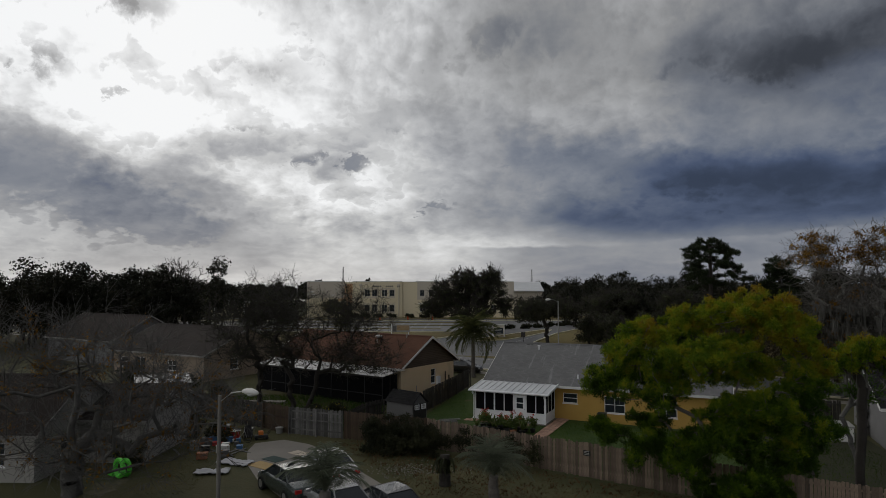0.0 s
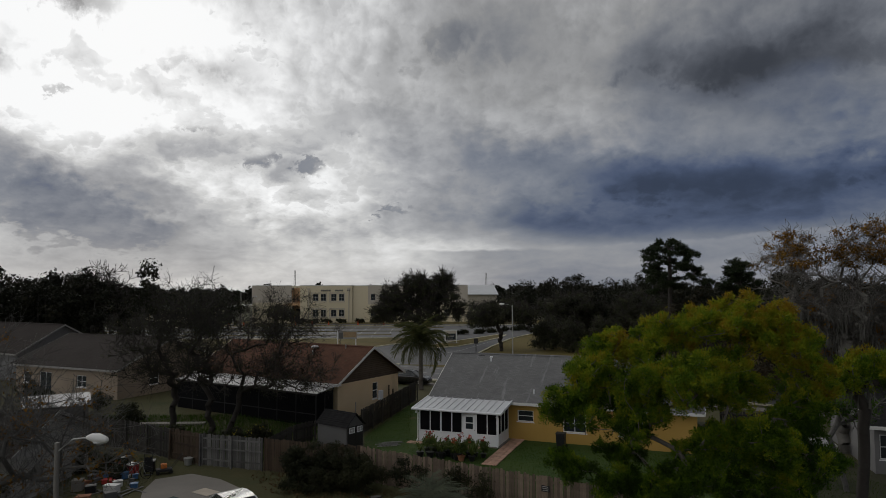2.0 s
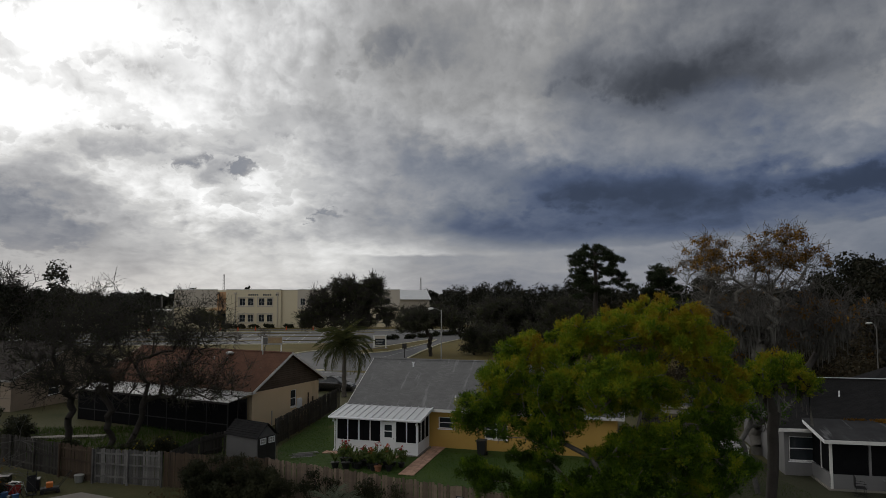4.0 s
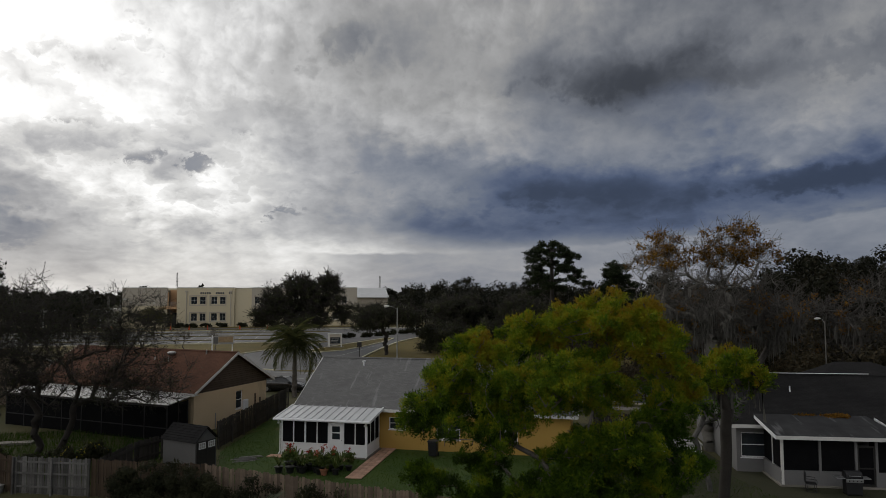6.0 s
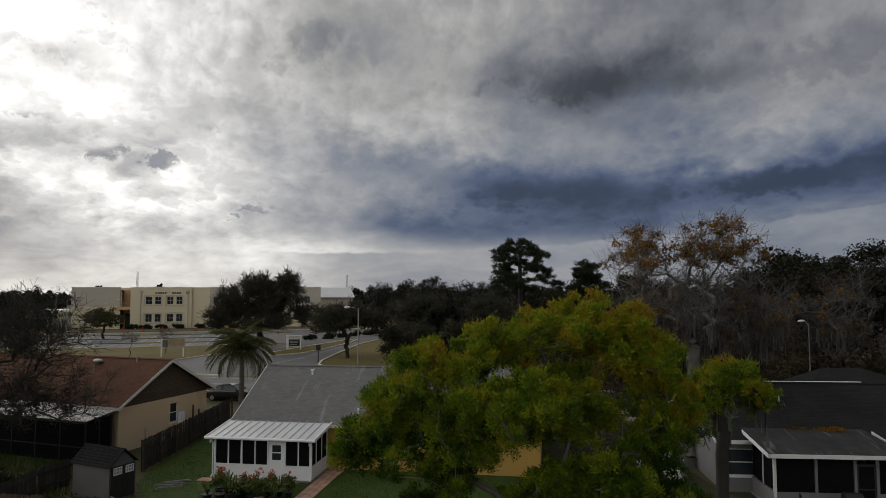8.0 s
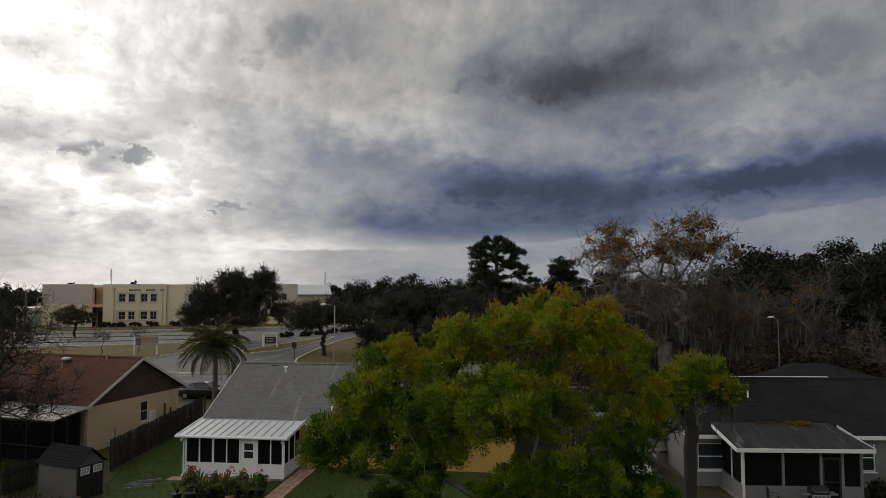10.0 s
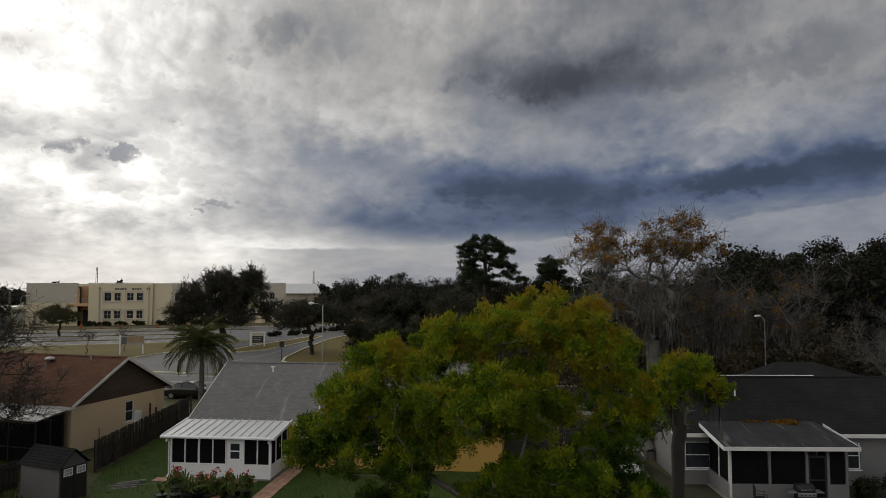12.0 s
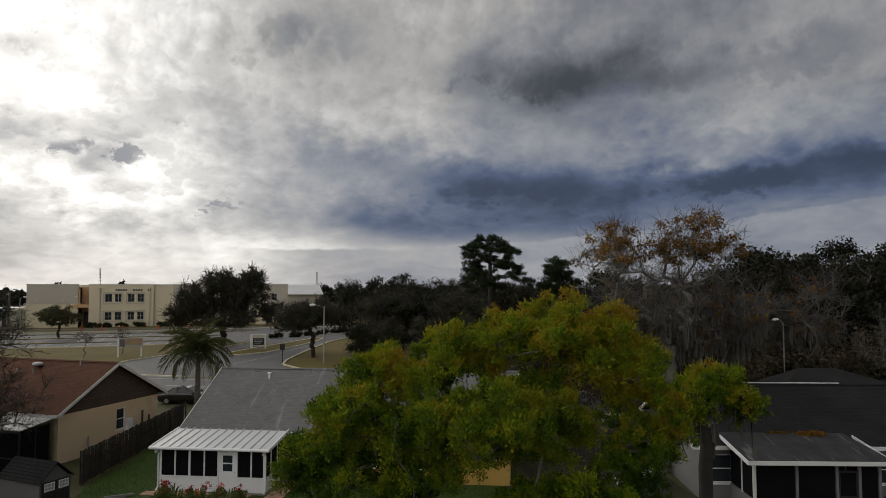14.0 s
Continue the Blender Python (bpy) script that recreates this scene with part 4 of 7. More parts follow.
# the grey house's porch
def back_porch():
    ox, oy = 26.4, 41.2
    r = thing("back_porch", "grey porch with dark screens and a weathered flat roof", "porch", ox, oy, 0, -18)
    X0, X1, Y0, K = 1.85, 7.37, -2.2, 0.82
    part("slab", boxes((X0 - 0.1, X1 + 0.1, Y0 - 0.1, 0.43, -0.1, 0.09)), M_CONCRETE, r)
    part("knee_wall", boxes((X0, X0 + 3.68, Y0, Y0 + 0.1, 0.092, K)), M_GREYWALL, r)
    part("knee_wall", boxes((X0 + 4.56, X1, Y0, Y0 + 0.1, 0.092, K)), M_GREYWALL, r)
    for xx in (X0, X1 - 0.1):
        part("knee_wall", boxes((xx, xx + 0.1, Y0 + 0.102, 0.42, 0.092, K)), M_GREYWALL, r)
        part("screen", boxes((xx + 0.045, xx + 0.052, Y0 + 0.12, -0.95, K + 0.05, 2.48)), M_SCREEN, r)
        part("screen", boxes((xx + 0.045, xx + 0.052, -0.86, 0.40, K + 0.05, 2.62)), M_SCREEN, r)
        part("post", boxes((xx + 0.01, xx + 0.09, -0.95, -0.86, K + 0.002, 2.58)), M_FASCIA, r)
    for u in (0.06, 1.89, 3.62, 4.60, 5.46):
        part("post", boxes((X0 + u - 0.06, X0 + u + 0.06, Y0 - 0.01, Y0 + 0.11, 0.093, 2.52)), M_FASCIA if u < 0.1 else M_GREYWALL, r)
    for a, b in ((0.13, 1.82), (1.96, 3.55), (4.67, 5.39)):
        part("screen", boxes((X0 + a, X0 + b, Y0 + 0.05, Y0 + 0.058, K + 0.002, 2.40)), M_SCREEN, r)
    part("header", boxes((X0, X1, Y0, Y0 + 0.1, 2.402, 2.56)), M_GREYWALL, r)
    d = part("screen_door", boxes((0, 0.84, 0, 0.03, 0, 0.1), (0, 0.84, 0, 0.03, 1.92, 2.02), (0, 0.08, 0, 0.03, 0.1, 1.92), (0.76, 0.84, 0, 0.03, 0.1, 1.92), (0.08, 0.76, 0, 0.03, 0.85, 0.92)), M_DARKFRAME, r, "dark screen door")
    d.matrix_basis = pose(X0 + 3.70, Y0 + 0.04, 0.12)
    part("screen", boxes((0.08, 0.76, 0.012, 0.018, 0.1, 1.92)), M_SCREEN, d)
    bm = bmesh.new()
    prism(bm, [(X0 - 0.35, Y0 - 0.4, 2.58), (X1 + 0.35, Y0 - 0.4, 2.58), (X1 + 0.05, 0.85, 3.06), (X0 - 0.35, 0.85, 3.06)], (0, 0, 0.06))
    part("roof", bm, M_ROLLED, r, "weathered dark roll roofing with pale streaks")
    part("fascia", boxes((X0 - 0.37, X1 + 0.37, Y0 - 0.44, Y0 - 0.405, 2.46, 2.64)), M_FASCIA, r)
    for xx in (X0 - 0.39, X1 + 0.355):
        bm = bmesh.new()
        prism(bm, [(xx, Y0 - 0.40, 2.46), (xx, 0.6, 2.90), (xx, 0.6, 3.07), (xx, Y0 - 0.40, 2.64)], (0.035, 0, 0))
        part("barge_board", bm, M_WHITE, r)
    rg = np.random.default_rng(91)
    spots = [(X0 + 3.9 + rg.normal(0, 0.38), 0.75 - 0.5 * abs(rg.normal(0, 0.4)), 3.12) for _ in range(60)] + [(X0 + 2.3 + rg.normal(0, 0.2), 0.76, 3.12) for _ in range(12)]
    spots = [(x, y, 3.13 + (y - 0.85) * 0.14 + 0.12 * rg.random() * max(0, 1 - abs(x - X0 - 3.9))) for x, y, z in spots]
    drift = tagged(hang(new("leaf_drift", leaves_mesh("leaf_drift", spots, (0.16, 0.12, 0.05), 14, 0.07, rg)), M_LEAF_RUST), "drift of rust-coloured leaves on the porch roof", "leaves", kind="stuff")
    drift.matrix_world = pose(ox, oy, 0, 0, 0, -18)
    return r


back_porch()
# rear wing of the grey house, with a hipped roof
bm = bmesh.new()
v = [bm.verts.new(p) for p in ((6.4, 4.9, 4.3), (14.6, 4.9, 4.3), (14.6, 13, 3.2), (6.4, 13, 3.2), (9.2, 8.5, 5.3), (11.4, 8.5, 5.3))]
for f in ((0, 1, 5, 4), (1, 2, 5), (2, 3, 4, 5), (3, 0, 4), (3, 2, 1, 0)):
    bm.faces.new([v[i] for i in f])
part("rear_roof", bm, M_ROOF_DARK, house3, "hipped charcoal shingle roof of the rear wing")
wob = part("rear_wall", boxes((7.0, 14.0, 9.2, 12.5, 0, 3.3)), M_GREYWALL, house3)
part("ridge_flashing", boxes((3.0, 9.5, 4.72, 4.86, 4.93, 4.96)), M_WHITE, house3, "white metal ridge flashing")
bm = bmesh.new()
tube(bm, [(4.3, 3.0, 3.9), (4.3, 3.0, 4.4)], 0.045, 8)
part("vent_pipe", bm, M_WHITE, house3)


# ---- shed ----
def shed():
    s = thing("shed", "grey panelled garden shed with a dark roof", "shed", -4.77, 48.79, 0, -39)
    L, D, E, R = 2.65, 1.5, 1.62, 2.35
    part("wall", boxes((0, L, 0, 0.05, 0, E)), M_SHED, s)
    part("wall", boxes((0, L, D - 0.05, D, 0, E)), M_SHED, s)
    for xx in (0.0, L - 0.05):
        bm = bmesh.new()
        prism(bm, [(xx, 0.052, 0), (xx, D - 0.052, 0), (xx, D - 0.052, E), (xx, D / 2, R - 0.05), (xx, 0.052, E)], (0.05, 0, 0))
        part("end_wall", bm, M_SHED, s)
    for a in (-0.12, D + 0.12):
        n = 7
        for i in range(n):
            f0, f1 = i / n, (i + 1) / n + 0.02
            y0, y1 = a + (D / 2 - a) * f0, a + (D / 2 - a) * f1
            z0, z1 = E - 0.06 + (R - E + 0.06) * f0, E - 0.06 + (R - E + 0.06) * f1
            bm = bmesh.new()
            prism(bm, [(-0.1, y0, z0 + 0.03), (L + 0.14, y0, z0 + 0.03), (L + 0.14, y1, z1), (-0.1, y1, z1)], (0, 0, 0.03))
            part("roof_board", bm, M_ROOF_DARK, s)
    for k in (0, 1):
        d = part("door", boxes((0, 0.03, 0, 0.66, 0, 1.56)), M_DARKFRAME, s, "dark shed door with a small window")
        d.matrix_basis = pose(L + 0.004, 0.08 + k * 0.68, 0.04)
        part("window_frame", boxes((0.031, 0.05, 0.12, 0.60, 1.14, 1.18), (0.031, 0.05, 0.12, 0.60, 1.46, 1.50), (0.031, 0.05, 0.12, 0.16, 1.18, 1.46), (0.031, 0.05, 0.56, 0.60, 1.18, 1.46),
                                   (0.031, 0.048, 0.27, 0.29, 1.18, 1.46), (0.031, 0.048, 0.42, 0.44, 1.18, 1.46), (0.031, 0.046, 0.16, 0.56, 1.31, 1.33)), M_WHITE, d)
        part("pane", boxes((0.031, 0.038, 0.16, 0.56, 1.18, 1.46)), M_STEEL, d)
    return s


shed()


# ---- fences ----
def board_mesh(w, h, t=0.018):
    me = bpy.data.meshes.new("board")
    bm = bmesh.new()
    prism(bm, [(0, 0, 0), (w, 0, 0), (w, 0, h - w * 0.22), (w * 0.78, 0, h), (w * 0.22, 0, h), (0, 0, h - w * 0.22)], (0, t, 0))
    bmesh.ops.recalc_face_normals(bm, faces=bm.faces)
    bm.to_mesh(me)
    bm.free()
    return me


def fence(label, line, height, mat, rails=-1, seed=1, group="fences", width=0.14, post_step=2.4, sag=0.03):
    """A board fence along a line. rails: the side (1: to its left) on which rails and posts show."""
    rg = random.Random(seed)
    f = thing("fence", label, "fence", line[0][0], line[0][1], 0, 0, group)
    shapes = [board_mesh(width * k, height * j) for k, j in ((0.88, 1.0), (0.83, 0.985), (0.91, 1.012))]
    for me in shapes:
        me.materials.append(mat)
    org = Vector((*line[0], 0))
    for (ax, ay), (bx, by) in zip(line, line[1:]):
        a, b = Vector((ax, ay, 0)) - org, Vector((bx, by, 0)) - org
        d = b - a
        ang = math.degrees(math.atan2(d.y, d.x))
        n = int(d.length / width)
        base = pose(a.x, a.y, 0, 0, 0, ang)
        for i in range(n):
            piece("board", rg.choice(shapes), f, base @ pose(i * width, rg.uniform(-0.006, 0.006), 0.03 + rg.uniform(-sag, sag), rg.uniform(-0.8, 0.8), rg.uniform(-0.7, 0.7), rg.uniform(-1, 1)))
        s = 0.03 if rails > 0 else -0.05
        for z in (0.35, 1.0, height - 0.25):
            ob = part("rail", boxes((0, d.length, s, s + 0.03, z, z + 0.09)), mat, f)
            ob.matrix_basis = base
        m = max(1, round(d.length / post_step))
        for i in range(m + 1):
            s2 = 0.06 if rails > 0 else -0.15
            ob = part("post", boxes((d.length * i / m - 0.045, d.length * i / m + 0.045, s2, s2 + 0.09, -0.2, height + 0.03)), mat, f)
            ob.matrix_basis = base
    return f


fence("weathered reddish-brown board fence behind the lawn", [(-1.3, 41.4), (5.2, 37.0), (11.9, 32.5), (24.0, 24.2)], 1.78, M_FENCE, 1, 1, width=0.15)
fence("dark brown board fence behind shrubs", [(-6.95, 43.5), (-3.9, 42.3), (-1.35, 41.45)], 1.80, M_FENCE_BROWN, 1, 2)
fence("silvered board fence with rails and posts", [(-10.9, 44.8), (-8.9, 44.1), (-7.0, 43.52)], 1.80, M_FENCE_PALE, -1, 3, post_step=1.95)
fence("old brown board fence with rails", [(-13.2, 46.3), (-10.95, 44.85)], 1.80, M_FENCE_BROWN, -1, 4)
fence("dark weathered board fence with rails", [(-21.4, 50.8), (-17.0, 48.9), (-13.25, 46.35)], 1.80, M_FENCE_OLD, -1, 5, post_step=2.2)
fence("dark weathered fence between the houses", [(-2.3, 52.4), (-0.6, 58.5), (1.4, 66.2)], 1.72, M_FENCE_OLD, -1, 6)
fence("dark weathered fence beside the shed", [(-7.2, 45.5), (-6.4, 49.0), (-5.3, 50.6)], 1.35, M_FENCE_OLD, -1, 7)
fence("dark weathered fence behind the tree", [(22.4, 50.4), (24.2, 49.7), (28.0, 48.6)], 1.8, M_FENCE_OLD, -1, 8)


# ---- school ----
def school():
    s = thing("school", "two-storey cream school with dark windows", "building", -48.4, 200, 0, 0)
    H, UZ, LZ = 10.8, 6.35, 1.75

    def front(x0, x1, y, low, high, wins, split=None, h=H):
        ops = [(w[0] - x0, w[1], w[2], w[3]) for w in wins]
        if split:
            ob = part("wall", wall_bm(x1 - x0, split, 0.5, [o for o in ops if o[1] < split]), low, s)
            ob.matrix_basis = pose(x0, y, 0)
            ob = part("wall", wall_bm(x1 - x0, h - split, 0.5, [(o[0], o[1] - split, o[2], o[3]) for o in ops if o[1] > split]), high, s)
            ob.matrix_basis = pose(x0, y, split)
        else:
            ob = part("wall", wall_bm(x1 - x0, h, 0.5, ops), low, s)
            ob.matrix_basis = pose(x0, y, 0)
        for w in wins:
            window(s, pose(w[0], y + 0.15, w[1]), w[2], w[3], (2, 2), M_FASCIA, 0.15, sill=False)

    # left block, its upper band darker
    front(0, 11.6, 0, M_SCHOOL, M_SCHOOL_GREY, [], 5.9)
    # open stair well between the blocks
    part("stair_wall", boxes((11.6, 14.2, 3.5, 3.9, 0, H - 0.6)), M_SCHOOL_OCHRE, s)
    part("stair_landing", boxes((11.62, 14.15, 0.2, 3.48, 5.0, 5.5)), M_SCHOOL_OCHRE, s)
    part("stair_front", boxes((11.62, 12.0, 0.15, 0.45, 5.502, 9.6)), M_SCHOOL_OCHRE, s)
    bm = bmesh.new()
    prism(bm, [(8.6, -0.35, 5.0), (14.15, -0.35, 5.0), (14.15, -0.35, 5.8), (11.0, -0.35, 5.8)], (0, 0.3, 0))
    part("stair_flight", bm, M_SCHOOL_OCHRE, s)
    for i in range(9):
        part("baluster", boxes((11.9 + i * 0.26, 11.93 + i * 0.26, 0.0, 0.03, 5.81, 6.9)), M_STEEL, s)
    part("handrail", boxes((11.8, 14.15, -0.01, 0.04, 6.9, 6.97)), M_STEEL, s)
    # near-black slab put in for the shade inside the stair well
    part("stair_shade", boxes((12.2, 14.0, 3.3, 3.45, 0.0, 3.9)), M_GLASS, s)
    xs = (17.9, 20.2, 23.2, 25.5)
    front(14.2, 29.4, -0.6, M_SCHOOL, M_SCHOOL, [(x, z, 1.6, 2.05) for x in xs for z in (LZ, UZ)])
    for x in (17.55, 22.85):
        for z in (LZ, UZ):
            part("window_surround", boxes((x - 0.12, x + 4.4, -0.70, -0.605, z - 0.42, z - 0.14), (x - 0.12, x + 4.4, -0.70, -0.605, z + 2.2, z + 2.45),
                                          (x - 0.12, x + 0.14, -0.70, -0.605, z - 0.138, z + 2.198), (x + 4.14, x + 4.4, -0.70, -0.605, z - 0.138, z + 2.198)), M_SCHOOL_GREY, s)
    for x in (16.6, 28.3):
        part("downspout", boxes((x, x + 0.22, -0.85, -0.605, 0.3, H - 1.2)), M_SCHOOL_GREY, s)
        part("hopper", boxes((x - 0.3, x + 0.5, -0.95, -0.605, H - 1.198, H - 0.75)), M_SCHOOL_GREY, s)
    # lettering over the windows, as plain bars
    for a, b in ((20.3, 23.2), (24.4, 26.8), (28.9 - 1.0, 28.9 - 0.05)):
        n = max(2, round((b - a) / 0.55))
        for i in range(n):
            w = (b - a) / n
            part("sign_bar", boxes((a + i * w, a + i * w + w * 0.72, -0.68, -0.605, 9.15, 9.65)), M_SHED, s)
    front(29.4, 34.0, 0, M_SCHOOL, M_SCHOOL, [])
    xs = [34.8 + 2.7 * i for i in range(10)]
    front(34.0, 63.4, -0.3, M_SCHOOL, M_SCHOOL_GREY, [(x, UZ + 0.1, 1.35, 1.9) for x in xs] + [(x, LZ, 1.6, 2.1) for x in xs], 5.3)
    for x in xs[:3]:
        part("canopy", boxes((x - 0.5, x + 2.0, -1.6, -0.305, 4.15, 4.3)), M_FASCIA, s)
    for x0, x1, y0, h in ((-0.1, 11.65, -0.1, H), (14.1, 29.5, -0.7, H + 0.02), (29.5, 34.0, -0.1, H - 0.1), (34.0, 63.5, -0.4, H + 0.01)):
        part("coping", boxes((x0, x1, y0, y0 + 0.75, h + 0.002, h + 0.18)), M_FASCIA, s)
    part("side_wall", boxes((0, 0.5, 0.502, 26, 0, H)), M_SCHOOL, s)
    part("side_wall", boxes((62.9, 63.4, 0.3, 26, 0, H)), M_SCHOOL, s)
    part("back_wall", boxes((0.5, 62.9, 25.5, 26, 0, H)), M_SCHOOL, s)
    part("roof", boxes((0.51, 11.6, 0.51, 25.49, 9.9, 10.1), (14.2, 62.88, 0.51, 25.49, 9.9, 10.1), (11.6, 14.2, 3.91, 25.49, 9.9, 10.1)), M_CONCRETE, s)
    for x, z in ((2.0, 6.8), (8.0, 6.6), (11.0, 7.6)):
        part("wall_lamp", boxes((x, x + 0.45, -0.4, -0.005, z, z + 0.25)), M_FASCIA, s)
    return s


school()
g = thing("gymnasium", "white hall with a pale metal roof behind the school", "building", 16, 240, 0, 0)
part("wall", boxes((0, 12, 0, 14, 0, 7.4)), M_SCHOOL_GREY, g)
bm = bmesh.new()
prism(bm, [(-0.5, -1.0, 7.4), (12.5, -1.0, 7.4), (12.5, 14, 10.6), (-0.5, 14, 10.6)], (0, 0, 0.3))
part("roof", bm, M_TIN, g)
a = thing("annex", "low cream annex with a flat canopy", "building", -92, 205, 0, 0)
part("wall", wall_bm(34, 4.2, 0.4, [(3 + 5 * i, 1.0, 2.4, 1.8) for i in range(6)]), M_SCHOOL, a)
part("wall", boxes((0, 34, 0.402, 12, 0, 4.2)), M_GLASS, a)
part("canopy", boxes((-1, 40, -4, 12.4, 4.3, 4.9)), M_FASCIA, a)
for i in range(9):
    part("post", boxes((i * 4.7, i * 4.7 + 0.35, -3.8, -3.45, 0, 4.29)), M_FASCIA, a)


# ---- trees ----
def side(s, d, z, rs, rd, rz, n):
    """A lobe of a crown: s to the right and d away along the way to the far street."""
    return (0.962 * s + 0.274 * d, -0.274 * s + 0.962 * d, z, rs, rd, rz, n)


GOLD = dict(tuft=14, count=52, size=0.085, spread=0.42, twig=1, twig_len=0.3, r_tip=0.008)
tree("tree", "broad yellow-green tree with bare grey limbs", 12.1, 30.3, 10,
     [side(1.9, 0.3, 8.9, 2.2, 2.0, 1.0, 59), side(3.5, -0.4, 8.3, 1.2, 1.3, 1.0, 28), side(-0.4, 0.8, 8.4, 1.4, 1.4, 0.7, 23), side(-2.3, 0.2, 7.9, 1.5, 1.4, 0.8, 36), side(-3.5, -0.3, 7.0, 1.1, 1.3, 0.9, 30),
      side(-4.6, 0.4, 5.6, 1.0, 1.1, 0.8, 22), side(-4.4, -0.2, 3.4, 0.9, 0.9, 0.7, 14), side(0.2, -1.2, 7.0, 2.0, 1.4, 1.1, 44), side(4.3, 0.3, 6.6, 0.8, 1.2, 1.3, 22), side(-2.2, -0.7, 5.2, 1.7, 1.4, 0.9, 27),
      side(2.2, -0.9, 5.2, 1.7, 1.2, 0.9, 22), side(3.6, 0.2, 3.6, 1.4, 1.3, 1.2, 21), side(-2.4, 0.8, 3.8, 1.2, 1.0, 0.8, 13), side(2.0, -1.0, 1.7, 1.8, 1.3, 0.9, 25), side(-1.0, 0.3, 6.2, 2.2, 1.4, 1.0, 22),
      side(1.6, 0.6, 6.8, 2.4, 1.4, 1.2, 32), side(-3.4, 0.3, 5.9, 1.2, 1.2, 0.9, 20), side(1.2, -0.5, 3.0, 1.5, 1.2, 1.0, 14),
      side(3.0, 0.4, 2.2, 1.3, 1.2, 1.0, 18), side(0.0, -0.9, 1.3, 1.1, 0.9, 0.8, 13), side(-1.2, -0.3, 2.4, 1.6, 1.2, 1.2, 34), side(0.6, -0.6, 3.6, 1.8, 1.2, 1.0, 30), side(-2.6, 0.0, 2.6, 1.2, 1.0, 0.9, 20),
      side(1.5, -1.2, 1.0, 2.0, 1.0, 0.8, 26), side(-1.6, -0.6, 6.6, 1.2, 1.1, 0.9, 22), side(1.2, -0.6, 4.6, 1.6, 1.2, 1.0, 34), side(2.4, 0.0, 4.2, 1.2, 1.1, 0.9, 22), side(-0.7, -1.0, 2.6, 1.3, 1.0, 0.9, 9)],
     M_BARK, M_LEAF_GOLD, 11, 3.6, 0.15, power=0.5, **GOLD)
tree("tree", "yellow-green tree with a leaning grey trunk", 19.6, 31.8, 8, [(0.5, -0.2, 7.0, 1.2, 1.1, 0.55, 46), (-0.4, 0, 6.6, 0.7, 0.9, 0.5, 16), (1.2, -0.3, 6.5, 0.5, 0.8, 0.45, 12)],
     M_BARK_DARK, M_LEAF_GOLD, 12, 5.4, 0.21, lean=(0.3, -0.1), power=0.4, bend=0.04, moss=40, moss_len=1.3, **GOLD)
tree("tree", "pale smooth-barked tree beside the grey house", 23.4, 38.5, 6, [(0.3, 0, 4.4, 1.6, 1.5, 1.1, 22)], M_BARK_OLD, M_LEAF_GREEN, 21, 2.6, 0.13, count=60, size=0.09, spread=0.45, twig=3, twig_len=0.7, lean=(-0.6, 0.3), bend=0.05)
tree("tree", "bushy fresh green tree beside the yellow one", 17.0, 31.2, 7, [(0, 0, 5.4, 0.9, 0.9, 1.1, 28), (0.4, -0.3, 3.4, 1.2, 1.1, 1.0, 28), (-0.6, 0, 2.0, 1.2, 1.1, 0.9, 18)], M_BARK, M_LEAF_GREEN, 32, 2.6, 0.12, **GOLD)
for k, (x, y, h) in enumerate(((22.0, 113.0, 5.0), (25.5, 109.0, 5.5), (30.0, 105.5, 6.0), (24.5, 117.5, 5.0), (35.0, 102.0, 6.5), (40.5, 98.5, 7.0))):
    tree("tree", "dense dark bushy tree beside the verge", x, y, h, [(0, 0, h * 0.62, 2.6, 2.4, h * 0.36, 60), (0, 0, h * 0.25, 2.4, 2.2, h * 0.2, 34)], M_BARK_DARK, M_LEAF_OAK, 120 + k, h * 0.4, 0.2, count=64, size=0.14, spread=0.8, r_tip=0.012, twig=6, twig_len=1.0, group="bushy trees by the verge")
OAK = dict(count=34, size=0.13, spread=0.5, twig=8, twig_len=1.0, r_tip=0.005)
tree("oak_tree", "tall oak with rust-coloured leaves and hanging moss", 28.3, 46.1, 14, [side(-2.4, 0, 11.5, 2.6, 2.6, 2.6, 105), side(1.9, 0, 12.0, 2.7, 2.4, 2.6, 110), side(0, 0, 8.4, 3.6, 2.5, 1.6, 60)],
     M_BARK_PALE, M_LEAF_RUST, 13, 4.2, 0.40, leaf_share=0.92, leaf_low=11.2, moss=280, moss_len=1.3, moss_top=9.0, power=0.72, count=80, size=0.09, spread=0.5, twig=7, twig_len=0.9, r_tip=0.007)
tree("oak_tree", "mossy oak with bare tangled limbs beside the taller one", 31.0, 45.6, 11, [side(0.3, 0, 8.6, 4.2, 3.4, 2.4, 140), side(-4.2, 0.5, 8.4, 1.8, 2.0, 2.2, 44)],
     M_BARK_FAR, M_LEAF_RUST, 33, 4.6, 0.36, leaf_share=0.2, moss=300, moss_len=1.6, moss_top=9.0, power=0.55, **OAK)
tree("oak_tree", "mossy grey oak, nearly bare", 34.5, 58.0, 12, [(0, 0, 8.0, 5.0, 4.5, 3.4, 170)], M_BARK_FAR, M_LEAF_RUST, 22, 4.5, 0.4, leaf_share=0.22, moss=240, moss_len=2.0, moss_top=8.0, power=0.55, **OAK)
tree("oak_tree", "mossy grey oak, nearly bare", 48.0, 57.0, 11, [(0, 0, 7.2, 5.0, 4.5, 3.2, 170)], M_BARK_FAR, M_LEAF_RUST, 23, 4.0, 0.4, leaf_share=0.18, moss=220, moss_len=2.0, moss_top=8.0, power=0.55, **OAK)
